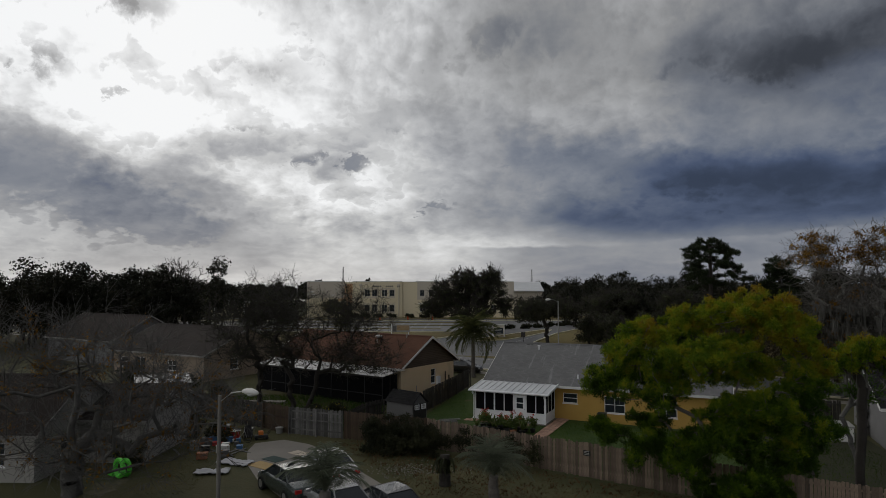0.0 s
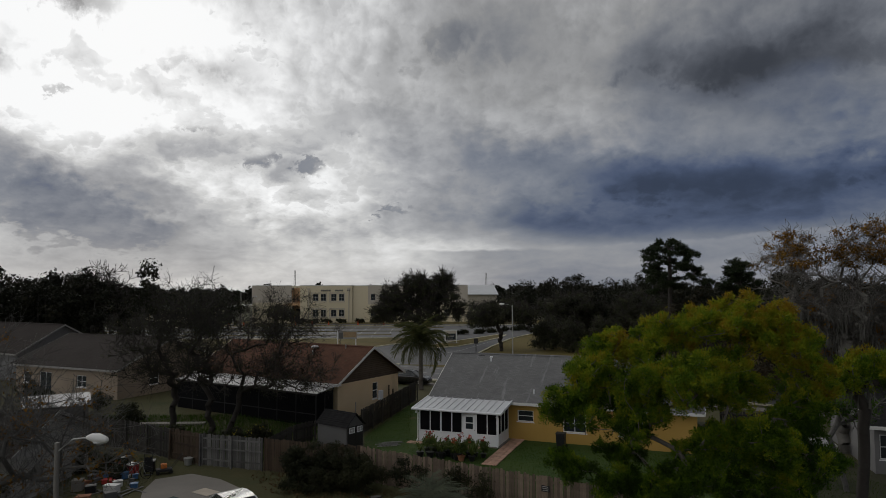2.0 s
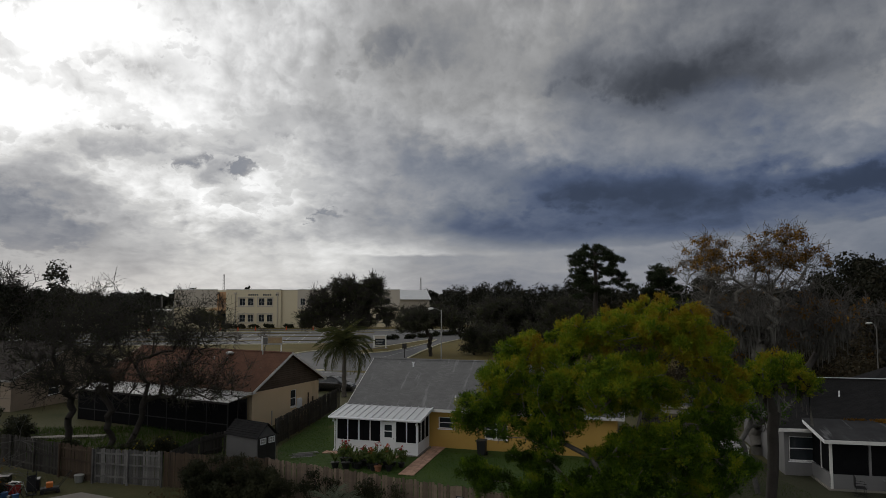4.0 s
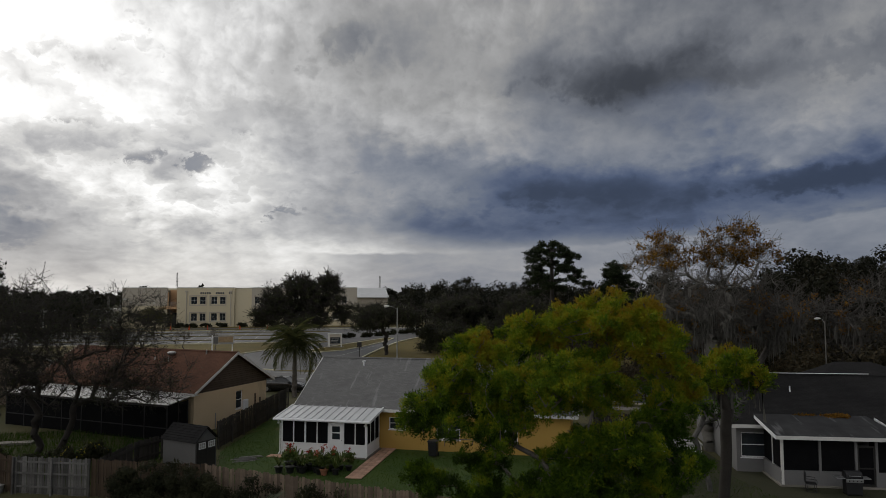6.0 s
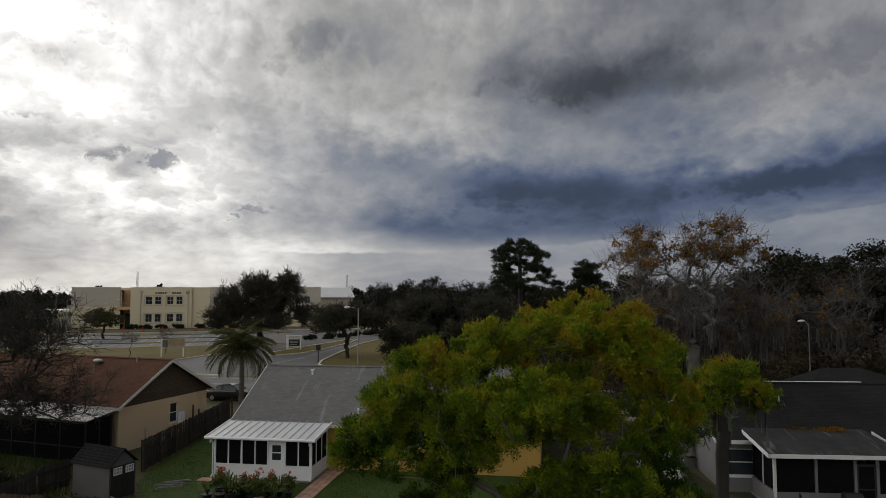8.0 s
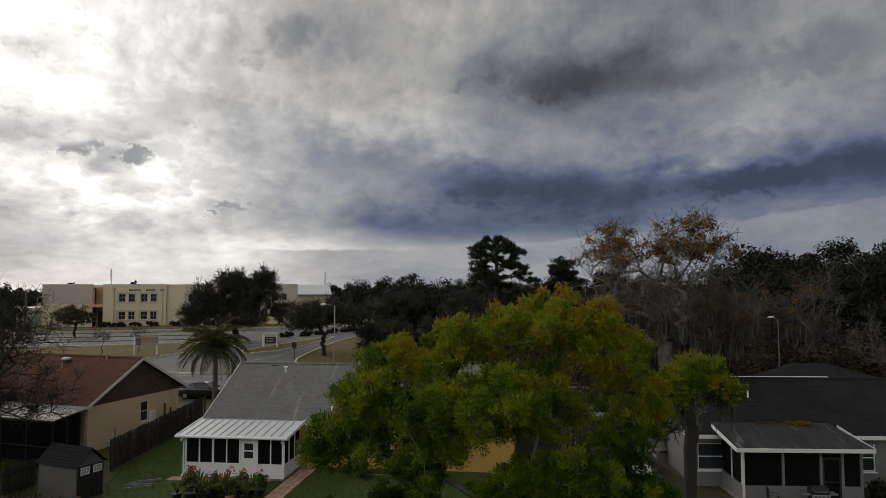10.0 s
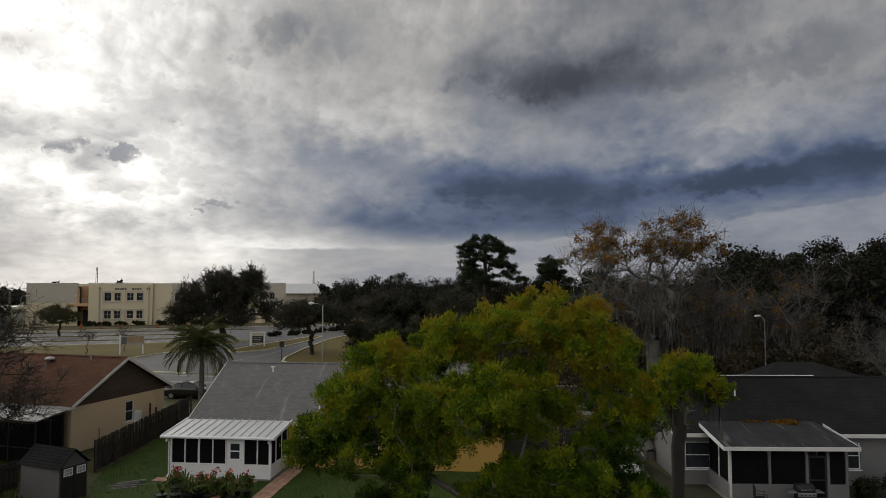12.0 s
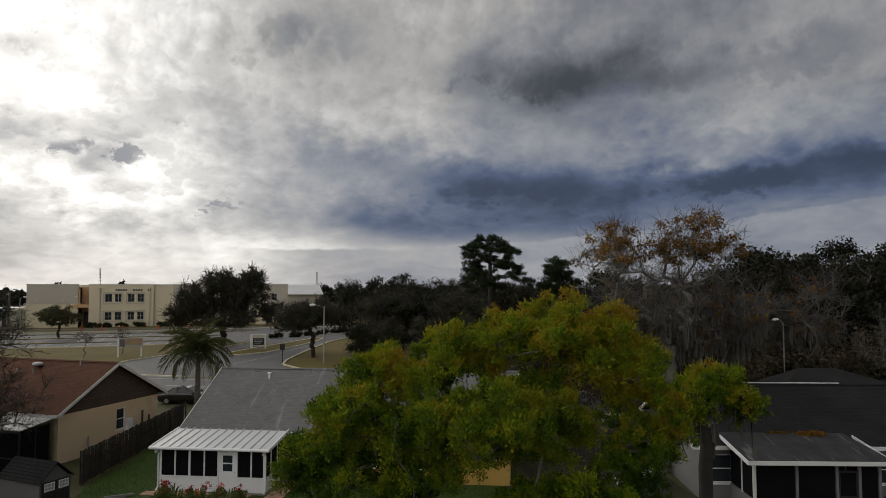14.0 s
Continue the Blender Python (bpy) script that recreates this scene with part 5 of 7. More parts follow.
tree("oak_tree", "mossy grey oak, nearly bare", 55.0, 60.0, 13, [(0, 0, 8.5, 5.5, 5.0, 3.6, 170)], M_BARK_FAR, M_LEAF_RUST, 24, 4.5, 0.4, leaf_share=0.15, moss=180, moss_len=2.0, moss_top=9.0, power=0.55, **OAK)
tree("tree", "bare pinkish-grey tree behind the grey house", 44.5, 44.0, 9, [(0, 0, 6.2, 3.4, 3.0, 2.6, 130)], M_BARK_OLD, None, 25, 2.8, 0.13, r_tip=0.004, twig=9, twig_len=1.0, power=0.72)
tree("oak_tree", "bare oak with tangled grey limbs and few rusty leaves", -18.0, 31.5, 10, [(-1.5, 0.5, 6.2, 6.8, 6.0, 3.0, 165), (4.6, 0.5, 4.8, 4.8, 4, 2.8, 110), (2, -1, 2.4, 6, 3, 1.4, 70)],
     M_BARK_OLD, M_LEAF_RUST, 14, 2.4, 0.48, r_tip=0.0045, count=26, size=0.075, spread=0.65, leaf_share=0.45, twig=9, twig_len=1.3, power=0.66, wobble=0.3, moss=40, moss_len=1.0)
DARK = dict(count=30, size=0.062, spread=0.8, twig=10, twig_len=0.9, r_tip=0.005, power=0.55)
tree("oak_tree", "dark oak with a thin winter crown beside the fence", -16.2, 54.7, 11, [(-0.8, 0, 7.2, 4.4, 4, 3.6, 170), (-1.5, -0.5, 4.4, 3.6, 3, 1.6, 60)], M_BARK_DARK, M_LEAF_OAK, 15, 3.0, 0.22, **DARK)
tree("oak_tree", "dark oak with a thin winter crown and forked trunk", -13.2, 53.4, 11, [(-0.5, 0, 7.4, 3.4, 3.4, 3.6, 130), (0.4, -1, 4.6, 3.4, 2.6, 1.6, 50)], M_BARK_DARK, M_LEAF_OAK, 16, 2.8, 0.2, **DARK)
tree("oak_tree", "dark oak with a thin winter crown leaning aside", -12.0, 53.2, 10, [(3.4, -0.3, 7.0, 4.2, 3.4, 3.2, 190), (4.6, -0.8, 4.2, 3.8, 2.8, 1.7, 90)], M_BARK_DARK, M_LEAF_OAK, 26, 3.0, 0.2, lean=(1.2, 0), **DARK)
tree("oak_tree", "bare winter oak behind the houses", -52, 118, 14, [(0, 0, 9.5, 5, 5, 4.5, 150)], M_BARK_DARK, None, 27, 4.5, 0.35, twig=6, twig_len=1.6, r_tip=0.02)


def pine_tiers(seed, low, top, wide, n, blunt=0.3):
    """Flat pads of needles on whorled boughs, wider below, uneven."""
    rg = np.random.default_rng(seed)
    out = []
    for i in range(n):
        f = i / (n - 1)
        a, r = i * 2.4 + rg.normal(0, 0.5), wide * (blunt + (1 - blunt) * (1 - f) ** 0.7) * (0.35 + 0.65 * rg.random())
        out.append((math.cos(a) * r, math.sin(a) * r, low + (top - low) * f + rg.normal(0, 0.25), 0.9 + 0.5 * rg.random(), 1.0, 0.40, 7))
    return out


NEEDLES = dict(r_tip=0.025, count=80, size=0.12, spread=(0.60, 0.60, 0.32), droop=0.0, leaf_up=0.6, step=0.9)
tree("pine_tree", "tall dark pine standing over the wood", 32.6, 86, 16.5, pine_tiers(3, 10.2, 15.6, 4.2, 44, 0.55), M_BARK_DARK, M_LEAF_PINE, 17, 15.0, 0.26, **NEEDLES)
tree("pine_tree", "dark pointed pine at the edge of the wood", 42.2, 88, 14, pine_tiers(9, 7.0, 13.4, 3.2, 44, 0.15), M_BARK_DARK, M_LEAF_PINE, 28, 12.5, 0.26, **NEEDLES)
tree("oak_tree", "broad dark live oak before the school", 1.1, 135.6, 14, [(-4.6, 0, 7.4, 4.4, 5, 3.6, 190), (3.2, 0, 8.0, 5.0, 5, 4.6, 210), (-0.5, 0, 10.6, 3.6, 4, 2.6, 100), (5.0, 0, 11.6, 1.8, 3, 2.2, 50), (-7.6, 0, 5.2, 2.0, 3, 2.0, 34), (7.6, 0, 5.6, 2.2, 3, 2.2, 34), (0, -3.5, 4.6, 6.0, 3, 1.4, 60)],
     M_BARK_DARK, M_LEAF_OAK, 18, 4.0, 0.5, count=75, size=0.14, spread=0.75, r_tip=0.02, twig=8, twig_len=1.4)
STREET = dict(count=60, size=0.15, spread=0.85, r_tip=0.015, twig=8, twig_len=1.2)
tree("oak_tree", "small dark oak on the verge of the drive", 14.5, 111.4, 8.5, [(0, 0, 6.3, 6.0, 4.6, 2.1, 170), (-3.2, 0, 5.0, 3.0, 3.0, 1.2, 40)], M_BARK_DARK, M_LEAF_OAK, 19, 3.0, 0.32, **STREET)
tree("oak_tree", "dark oak with a forked trunk beside the drive", 28.5, 122.0, 9.5, [(0, 0, 6.6, 6.4, 5.0, 2.8, 190)], M_BARK_DARK, M_LEAF_OAK, 29, 3.0, 0.36, **STREET)
tree("oak_tree", "dark oak at the edge of the wood", 37.0, 112.0, 10, [(0, 0, 6.2, 5.0, 4.6, 3.4, 130)], M_BARK_DARK, M_LEAF_OAK, 30, 3.0, 0.36, **STREET)
tree("oak_tree", "young green oak in the school car park", -31.4, 162.0, 7, [(0, 0, 4.3, 4.0, 3.6, 2.0, 110)], M_BARK_DARK, M_LEAF_OLIVE, 31, 1.6, 0.22, count=60, size=0.17, spread=0.8, r_tip=0.02, twig=4, twig_len=0.9)
for k, (x, y) in enumerate(((-13.0, 124.0), (-30.0, 128.0), (-17.5, 121.0))):
    tree("sapling", "small bare sapling on the straw-coloured lawn", x, y, 4, [(0, 0, 3.0, 1.4, 1.4, 1.2, 24)], M_BARK, None, 40 + k, 1.4, 0.07, twig=5, twig_len=0.6, group="saplings on the lawn")


def woods(name, label, spots, seed, count=220, size=0.9, mat=None, low=0.28, lumps=9):
    """Far trees, too many to count, as one mass of crowns."""
    rg = np.random.default_rng(seed)
    o = []
    for x, y, h, r in spots:
        for _ in range(lumps):
            a, f = rg.random() * math.tau, rg.random() ** 0.5
            k = r * (0.28 + 0.22 * rg.random())
            top = h - k * 0.8
            o.append((x + math.cos(a) * r * f * 0.8, y + math.sin(a) * r * f * 0.8, h * low + (top * (1.0 - 0.28 * f * f) - h * low) * rg.random() ** 0.6, k))
    C = np.array(o)
    k = max(4, count // lumps)
    P = np.repeat(C, k, axis=0)
    n = len(P)
    off = rg.normal(0, 1, (n, 3))
    off /= np.linalg.norm(off, axis=1, keepdims=True)
    off *= (rg.random((n, 1)) ** 0.4) * P[:, 3:4] * np.array((1, 1, 0.8))
    p = P[:, :3] + off
    p[:, 2] = np.maximum(p[:, 2], 0.1)
    nrm = off / np.maximum(np.linalg.norm(off, axis=1, keepdims=True), 1e-6) + rg.normal(0, 0.45, (n, 3))
    nrm[:, 2] += 0.15
    d = rg.normal(0, 1, (n, 3))
    w = np.cross(d, nrm)
    w /= np.linalg.norm(w, axis=1, keepdims=True)
    d = np.cross(nrm, w)
    d /= np.linalg.norm(d, axis=1, keepdims=True)
    s = size * (0.5 + rg.random((n, 1)))
    v = np.stack([p + w * s * 0.5, p + d * s * 1.1, p - w * s * 0.5], 1)
    ob = new(name, mesh_from(name, v.reshape(-1, 3), np.arange(3 * n).reshape(n, 3)))
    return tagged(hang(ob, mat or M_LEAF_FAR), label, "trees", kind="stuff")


def trunks(name, label, spots, seed):
    """Their stems, as one mass."""
    rg = np.random.default_rng(seed)
    bm = bmesh.new()
    for x, y, h, r in spots:
        a, b = rg.normal(0, 0.4, 2)
        tube(bm, [(x, y, -0.2), (x + a, y + b, h * 0.35), (x + a * 1.6, y + b * 1.6, h * 0.62)], [0.24, 0.16, 0.05], 5)
    return tagged(part(name, bm, M_BARK_DARK), label, "trees", kind="stuff")


rng = np.random.default_rng(5)


def scatter(n, az0, az1, d0, d1, h0, h1, r0, r1):
    out = []
    for _ in range(n):
        a, d = radians(az0 + (az1 - az0) * rng.random()), d0 + (d1 - d0) * rng.random()
        out.append((3 + d * math.sin(a), 5 + d * math.cos(a), h0 + (h1 - h0) * rng.random() ** 1.6, r0 + (r1 - r0) * rng.random()))
    return out


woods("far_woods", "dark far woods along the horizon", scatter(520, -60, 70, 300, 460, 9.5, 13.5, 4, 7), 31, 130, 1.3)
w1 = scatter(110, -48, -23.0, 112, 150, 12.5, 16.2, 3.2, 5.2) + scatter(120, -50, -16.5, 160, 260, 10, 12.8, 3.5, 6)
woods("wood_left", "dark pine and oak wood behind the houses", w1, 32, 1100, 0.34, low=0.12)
trunks("wood_left_stems", "dark stems of the wood behind the houses", w1, 35)
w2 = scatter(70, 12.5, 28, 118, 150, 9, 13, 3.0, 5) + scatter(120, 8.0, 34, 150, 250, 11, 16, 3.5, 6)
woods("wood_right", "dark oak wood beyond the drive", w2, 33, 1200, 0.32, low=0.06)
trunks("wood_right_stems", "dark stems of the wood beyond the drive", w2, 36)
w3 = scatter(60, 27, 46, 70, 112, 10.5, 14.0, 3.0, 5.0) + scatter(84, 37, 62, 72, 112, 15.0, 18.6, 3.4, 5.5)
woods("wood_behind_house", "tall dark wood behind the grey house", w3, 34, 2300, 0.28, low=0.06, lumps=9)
w4 = scatter(70, 20, 54, 62, 84, 6.0, 10.5, 2.4, 4.2)
woods("winter_scrub", "brown leafless scrub under the mossy oaks", w4, 38, 1500, 0.16, M_LEAF_BROWN, low=0.05)
trunks("wood_behind_house_stems", "dark stems of the wood behind the grey house", w3, 37)


# ---- shrubs and palms ----
def shrub(label, x, y, blobs, mat, seed, count=160, size=0.07, spread=0.32, bloom=None, name="shrub"):
    rg = np.random.default_rng(seed)
    s = thing(name, label, "shrub", x, y)
    clumps = in_blobs(blobs, rg)
    pts, par, tips = grow([(0, 0, -0.05), (0, 0, 0.12), (0.02, 0, 0.25)], clumps, rg, step=0.35)
    hang(new("stems", limbs_mesh("stems", pts, par, 0.05, 0.008, 4)), M_BARK_DARK, s)
    ends = [tuple(pts[i]) for i in tips]
    hang(new("leaves", leaves_mesh("leaves", ends, spread, count, size, rg)), mat, s)
    if bloom:
        hang(new("blossom", leaves_mesh("blossom", ends[:: 3], spread, 7, size * 1.3, rg, up=0.8)), bloom, s)
    return s


M_RED = leafy("red_blossom", [(0.0, (0.20, 0.012, 0.012)), (1.0, (0.42, 0.04, 0.03))], 0.3)
M_ORANGE = leafy("orange_blossom", [(0.0, (0.42, 0.06, 0.03)), (1.0, (0.6, 0.12, 0.06))], 0.3)
M_YELLOWBLOOM = leafy("yellow_blossom", [(0.0, (0.25, 0.20, 0.02)), (1.0, (0.45, 0.38, 0.05))], 0.3)
shrub("dark sprawling shrub against the board fence", -3.1, 40.4, [(-0.9, 0, 1.3, 1.5, 1.0, 1.1, 52), (0.9, -0.4, 1.2, 1.5, 1.0, 1.0, 52), (2.2, -1.2, 0.9, 1.2, 0.9, 0.8, 34), (-0.2, -0.9, 0.6, 2.0, 0.7, 0.5, 36)], M_LEAF_BUSH, 51, 190, 0.06, 0.36)
shrub("dark leafless vine tangled over the board fence", 2.6, 38.0, [(-1.4, 0.9, 1.0, 1.2, 0.3, 0.8, 26), (0.6, -0.4, 0.9, 1.3, 0.35, 0.8, 26), (2.1, -1.4, 1.0, 0.9, 0.3, 0.8, 16)], M_LEAF_BUSH, 52, 70, 0.06, 0.32, name="vine")
for k, (x, y, r) in enumerate(((-14.5, 50.4, 0.8), (-10.4, 50.0, 0.9), (-8.9, 50.6, 0.8), (-12.1, 49.6, 0.6), (-17.5, 43.6, 1.1), (-15.0, 42.4, 0.9), (-19.0, 46.0, 1.0))):
    shrub("dark green garden shrub by the fence", x, y, [(0, 0, r * 0.7, r, r, r * 0.7, 34)], M_LEAF_BUSH, 60 + k, 110, 0.07, 0.32, M_YELLOWBLOOM if k in (1, 2) else None)
for k, (x, y, r) in enumerate(((-24.5, 56.5, 1.2), (-21.0, 58.0, 1.0), (-27.5, 59.0, 1.3), (-30.5, 62.5, 1.2), (-19.5, 55.0, 0.9), (-33.5, 66.5, 1.3), (-25.5, 62.5, 1.0), (-20.8, 53.4, 0.8))):
    shrub("dark brushy shrub in the unkempt yard", x, y, [(0, 0, r * 0.8, r, r, r * 0.8, 36)], M_LEAF_BUSH, 110 + k, 100, 0.08, 0.4)
for k, (x, y, r) in enumerate(((34.2, 37.1, 0.55), (35.3, 36.5, 0.75), (36.6, 36.2, 0.8))):
    shrub("dark weedy shrub against the grey wall", x, y, [(0, 0, r * 0.8, r, r * 0.8, r * 0.8, 30)], M_LEAF_BUSH, 140 + k, 90, 0.07, 0.34)
shrub("yellow-flowered shrub under the bare oak", -17.6, 36.0, [(0, 0, 0.9, 1.1, 0.8, 0.7, 34)], M_LEAF_BUSH, 70, 90, 0.08, 0.35, M_YELLOWBLOOM)
for k, (x, y) in enumerate(((-16.6, 192.0), (-22, 197.6), (-26, 197.6), (-30, 197.6), (-33, 197.6), (-12, 197.8), (-8, 197.8))):
    shrub("clipped dark hedge at the foot of the school", x, y if y > 195 else 197.6, [(0, 0, 0.6, 1.8, 0.6, 0.5, 16)], M_LEAF_BUSH, 80 + k, 60, 0.22, 0.5, name="hedge")
for k, (x, y) in enumerate(((17.5, 146), (20.5, 149.5), (23.5, 152.5), (14, 143), (26, 155.5), (10.5, 141))):
    shrub("low dark hedge on the island in the car park", x, y + 8, [(0, 0, 0.5, 1.7, 0.9, 0.45, 14)], M_LEAF_BUSH, 90 + k, 60, 0.2, 0.5, name="hedge")


def frond_mesh(length, rise, fall, leaflet, rg, n=34, width=0.03):
    """A feather frond that arches out along x: midrib and leaflets."""
    V = []
    mid = []
    for i in range(n + 1):
        f = i / n
        mid.append(np.array((length * f * (1 - 0.12 * f), 0, rise * math.sin(f * math.pi * 0.62) - fall * f * f)))
    for a, b in zip(mid, mid[1:]):
        for u in (np.array((0, 0.018, 0)), np.array((0, 0, 0.018))):
            V += [a - u, a + u, b + u, b - u]
    for i in range(3, n):
        f = i / n
        l = leaflet * (0.35 + 1.1 * math.sin(math.pi * min(1, f * 0.95)) ** 0.7)
        for s in (1, -1):
            d = np.array((0.55 + 0.2 * rg.random(), s * (0.8 + 0.2 * rg.random()), -0.35 * rg.random() - 0.12))
            d /= np.linalg.norm(d)
            w = np.array((width, 0, 0.3 * width))
            p = mid[i]
            q = p + d * l * 0.6
            e = p + d * l + np.array((0, 0, -0.3 * l))
            V += [p - w, p + w, q + w * 0.8, q - w * 0.8, q - w * 0.8, q + w * 0.8, e + w * 0.15, e - w * 0.15]
    return mesh_from("frond", np.array(V), np.arange(len(V)).reshape(-1, 4))


def palm(label, x, y, height, count, length, rise, fall, leaflet, seed, r=0.16, tilt=(-25, 65), mat=None, name="palm_tree", skirt=0, width=0.028):
    rg = np.random.default_rng(seed)
    t = thing(name, label, "palm", x, y)
    bm = bmesh.new()
    n = max(4, int(height / 0.16))
    tube(bm, [(0.02 * math.sin(i), 0.02 * math.cos(i * 1.3), -0.1 + (height + 0.1) * i / n) for i in range(n + 1)], [r * (1.12 if i % 2 else 1.0) * (1.15 - 0.3 * i / n) for i in range(n + 1)], 10)
    part("trunk", bm, M_BARK_DARK if skirt else M_BARK, t)
    shapes = [frond_mesh(length * k, rise * k, fall * k, leaflet, rg, width=width) for k in (0.85, 0.95, 1.0, 1.1)]
    for me in shapes:
        me.materials.append(mat or M_LEAF_PALM)
    for i in range(count):
        lift = tilt[0] + (tilt[1] - tilt[0]) * ((i + 0.5) / count)
        piece("frond", shapes[int(rg.integers(4))], t, pose(0, 0, height - 0.05) @ pose(0, 0, 0, 0, 0, i * 137.5 + rg.uniform(-12, 12)) @ pose(0, 0, 0, rg.uniform(-20, 20), -lift + rg.uniform(-8, 8), 0))
    return t


M_LEAF_PINDO = leafy("grey_green_fronds", [(0.0, (0.08, 0.09, 0.065)), (1.0, (0.18, 0.20, 0.14))], 0.25)
palm("queen palm with long drooping dark fronds", 1.8, 72.6, 4.7, 30, 3.1, 1.2, 2.4, 0.8, 101, 0.2, (-42, 78), width=0.034)
palm("low feathery palm with grey-green fronds", 2.5, 31.2, 1.25, 28, 2.1, 0.95, 0.95, 0.45, 102, 0.24, (5, 72), M_LEAF_PINDO, width=0.011)
palm("low feathery palm with grey-green fronds", -4.2, 25.2, 2.3, 24, 2.0, 0.9, 0.8, 0.42, 103, 0.24, (5, 74), M_LEAF_PINDO, width=0.011)
palm("stumpy palm with a dark skirt of dead fronds", 0.1, 33.7, 1.55, 26, 0.75, 0.1, 0.75, 0.16, 104, 0.26, (-70, -10), M_LEAF_OAK, skirt=1)


# ---- roadside ----
def street_lamp(label, x, y, height, arm, ang, r=0.11, mat=None, k=1.0):
    t = thing("street_lamp", label, "street lamp", x, y, 0, ang, "street lamps")
    bm = bmesh.new()
    tube(bm, [(0, 0, -0.2), (0, 0, height * 0.5), (0, 0, height)], [r, r * 0.85, r * 0.7], 12)
    part("pole", bm, mat or M_POLE, t)
    bm = bmesh.new()
    tube(bm, [(0, 0, height - 0.25), (arm * 0.5, 0, height + 0.12), (arm, 0, height + 0.2)], [r * 0.3, r * 0.26, r * 0.24], 8)
    part("arm", bm, M_STEEL, t)
    bm = bmesh.new()
    tube(bm, [(arm - 0.05, 0, height + 0.2), (arm + 0.12 * k, 0, height + 0.21), (arm + 0.45 * k, 0, height + 0.2), (arm + 0.72 * k, 0, height + 0.17), (arm + 0.8 * k, 0, height + 0.16)], [0.06 * k, 0.13 * k, 0.16 * k, 0.11 * k, 0.04 * k], 12)
    head = part("lamp_head", bm, M_FASCIA, t, "pale cobra lamp head", True)
    bm = bmesh.new()
    bmesh.ops.create_uvsphere(bm, u_segments=14, v_segments=8, radius=0.17 * k, matrix=pose(arm + 0.42 * k, 0, height + 0.2 - 0.11 * k) @ Matrix.Diagonal((1.3, 0.8, 0.55, 1)))
    part("glass", bm, M_TIN, head, "clouded glass bowl", True)
    return t


street_lamp("concrete street lamp with a cobra head by the driveway", -7.86, 23.9, 6.15, 1.05, -18, 0.09, None, 0.8)
street_lamp("grey steel street lamp at the school drive", 15.1, 102.1, 7.6, 1.3, 150, 0.10, M_STEEL)
street_lamp("pale street lamp behind the grey house", 41.7, 51.7, 7.7, 0.3, 150, 0.05, M_POLE, 0.5)
street_lamp("pale street lamp before the wood", -67, 108, 8.2, 1.6, 10, 0.1, M_STEEL)
street_lamp("steel lamp in the school car park", -39.5, 166, 8.0, 0.5, 0, 0.1, M_STEEL)
pole = thing("utility_pole", "pale concrete pole before the wood", "pole", -62.5, 108)
bm = bmesh.new()
tube(bm, [(0, 0, -0.2), (0, 0, 8.4)], [0.2, 0.15], 10)
part("shaft", bm, M_POLE, pole)
pole2 = thing("utility_pole", "pale concrete pole by the car park", "pole", -48.0, 186.9)
bm = bmesh.new()
tube(bm, [(0, 0, -0.2), (0, 0, 9.0)], [0.3, 0.24], 10)
part("shaft", bm, M_POLE, pole2)

# monument sign of the school
sg = thing("monument_sign", "white-framed school sign with a dark board", "sign", 6.9, 126, 0, -8)
part("base", boxes((-1.5, 1.5, -0.5, 0.5, 0, 0.18)), M_CONCRETE, sg)
part("pillar", bevelled(boxes((-1.2, -0.85, -0.28, 0.28, 0.182, 2.35)), 0.03), M_FASCIA, sg)
part("pillar", bevelled(boxes((1.05, 1.2, -0.28, 0.28, 0.182, 2.35)), 0.03), M_FASCIA, sg)
part("cap", boxes((-1.25, 1.25, -0.3, 0.3, 2.352, 2.5)), M_FASCIA, sg)
part("board", boxes((-0.848, 1.048, -0.2, 0.2, 0.6, 2.35)), M_SCHOOL_GREY, sg)
part("screen", boxes((-0.78, 0.98, -0.24, -0.202, 0.75, 1.85)), M_GLASS, sg)
for i in range(3):
    part("text_bar", boxes((-0.6, 0.5 + 0.12 * i, -0.25, -0.242, 1.0 + 0.26 * i, 1.08 + 0.26 * i)), M_STEEL, sg)

bb = thing("banner_sign", "faded banner on two white posts on the lawn", "sign", -11.2, 119.5, 0, 5)
for x in (-1.55, 1.55):
    part("post", boxes((x - 0.09, x + 0.09, -0.06, 0.06, -0.1, 2.9 if x < 0 else 1.7)), M_WHITE, bb)
part("panel", boxes((-1.45, 1.75, -0.11, -0.062, 1.45, 2.75)), M_STEEL, bb)
M_BANNER = surface("banner_print", (0.22, 0.14, 0.10), (0.40, 0.30, 0.16), 1.2, 5.0, 0.7, bump=0)
part("print", boxes((-0.6, 1.65, -0.13, -0.112, 1.75, 2.68)), M_BANNER, bb)
part("print", boxes((-1.35, -0.65, -0.13, -0.112, 1.55, 2.6)), M_SHED, bb)

ss = thing("street_sign", "dark street sign on a post", "sign", 9.9, 104.5, 0, -10)
part("post", boxes((-0.05, 0.05, -0.05, 0.05, -0.1, 2.6)), M_DARKFRAME, ss)
part("plate", boxes((-0.32, 0.32, -0.08, -0.052, 1.85, 2.6)), M_DARKFRAME, ss)

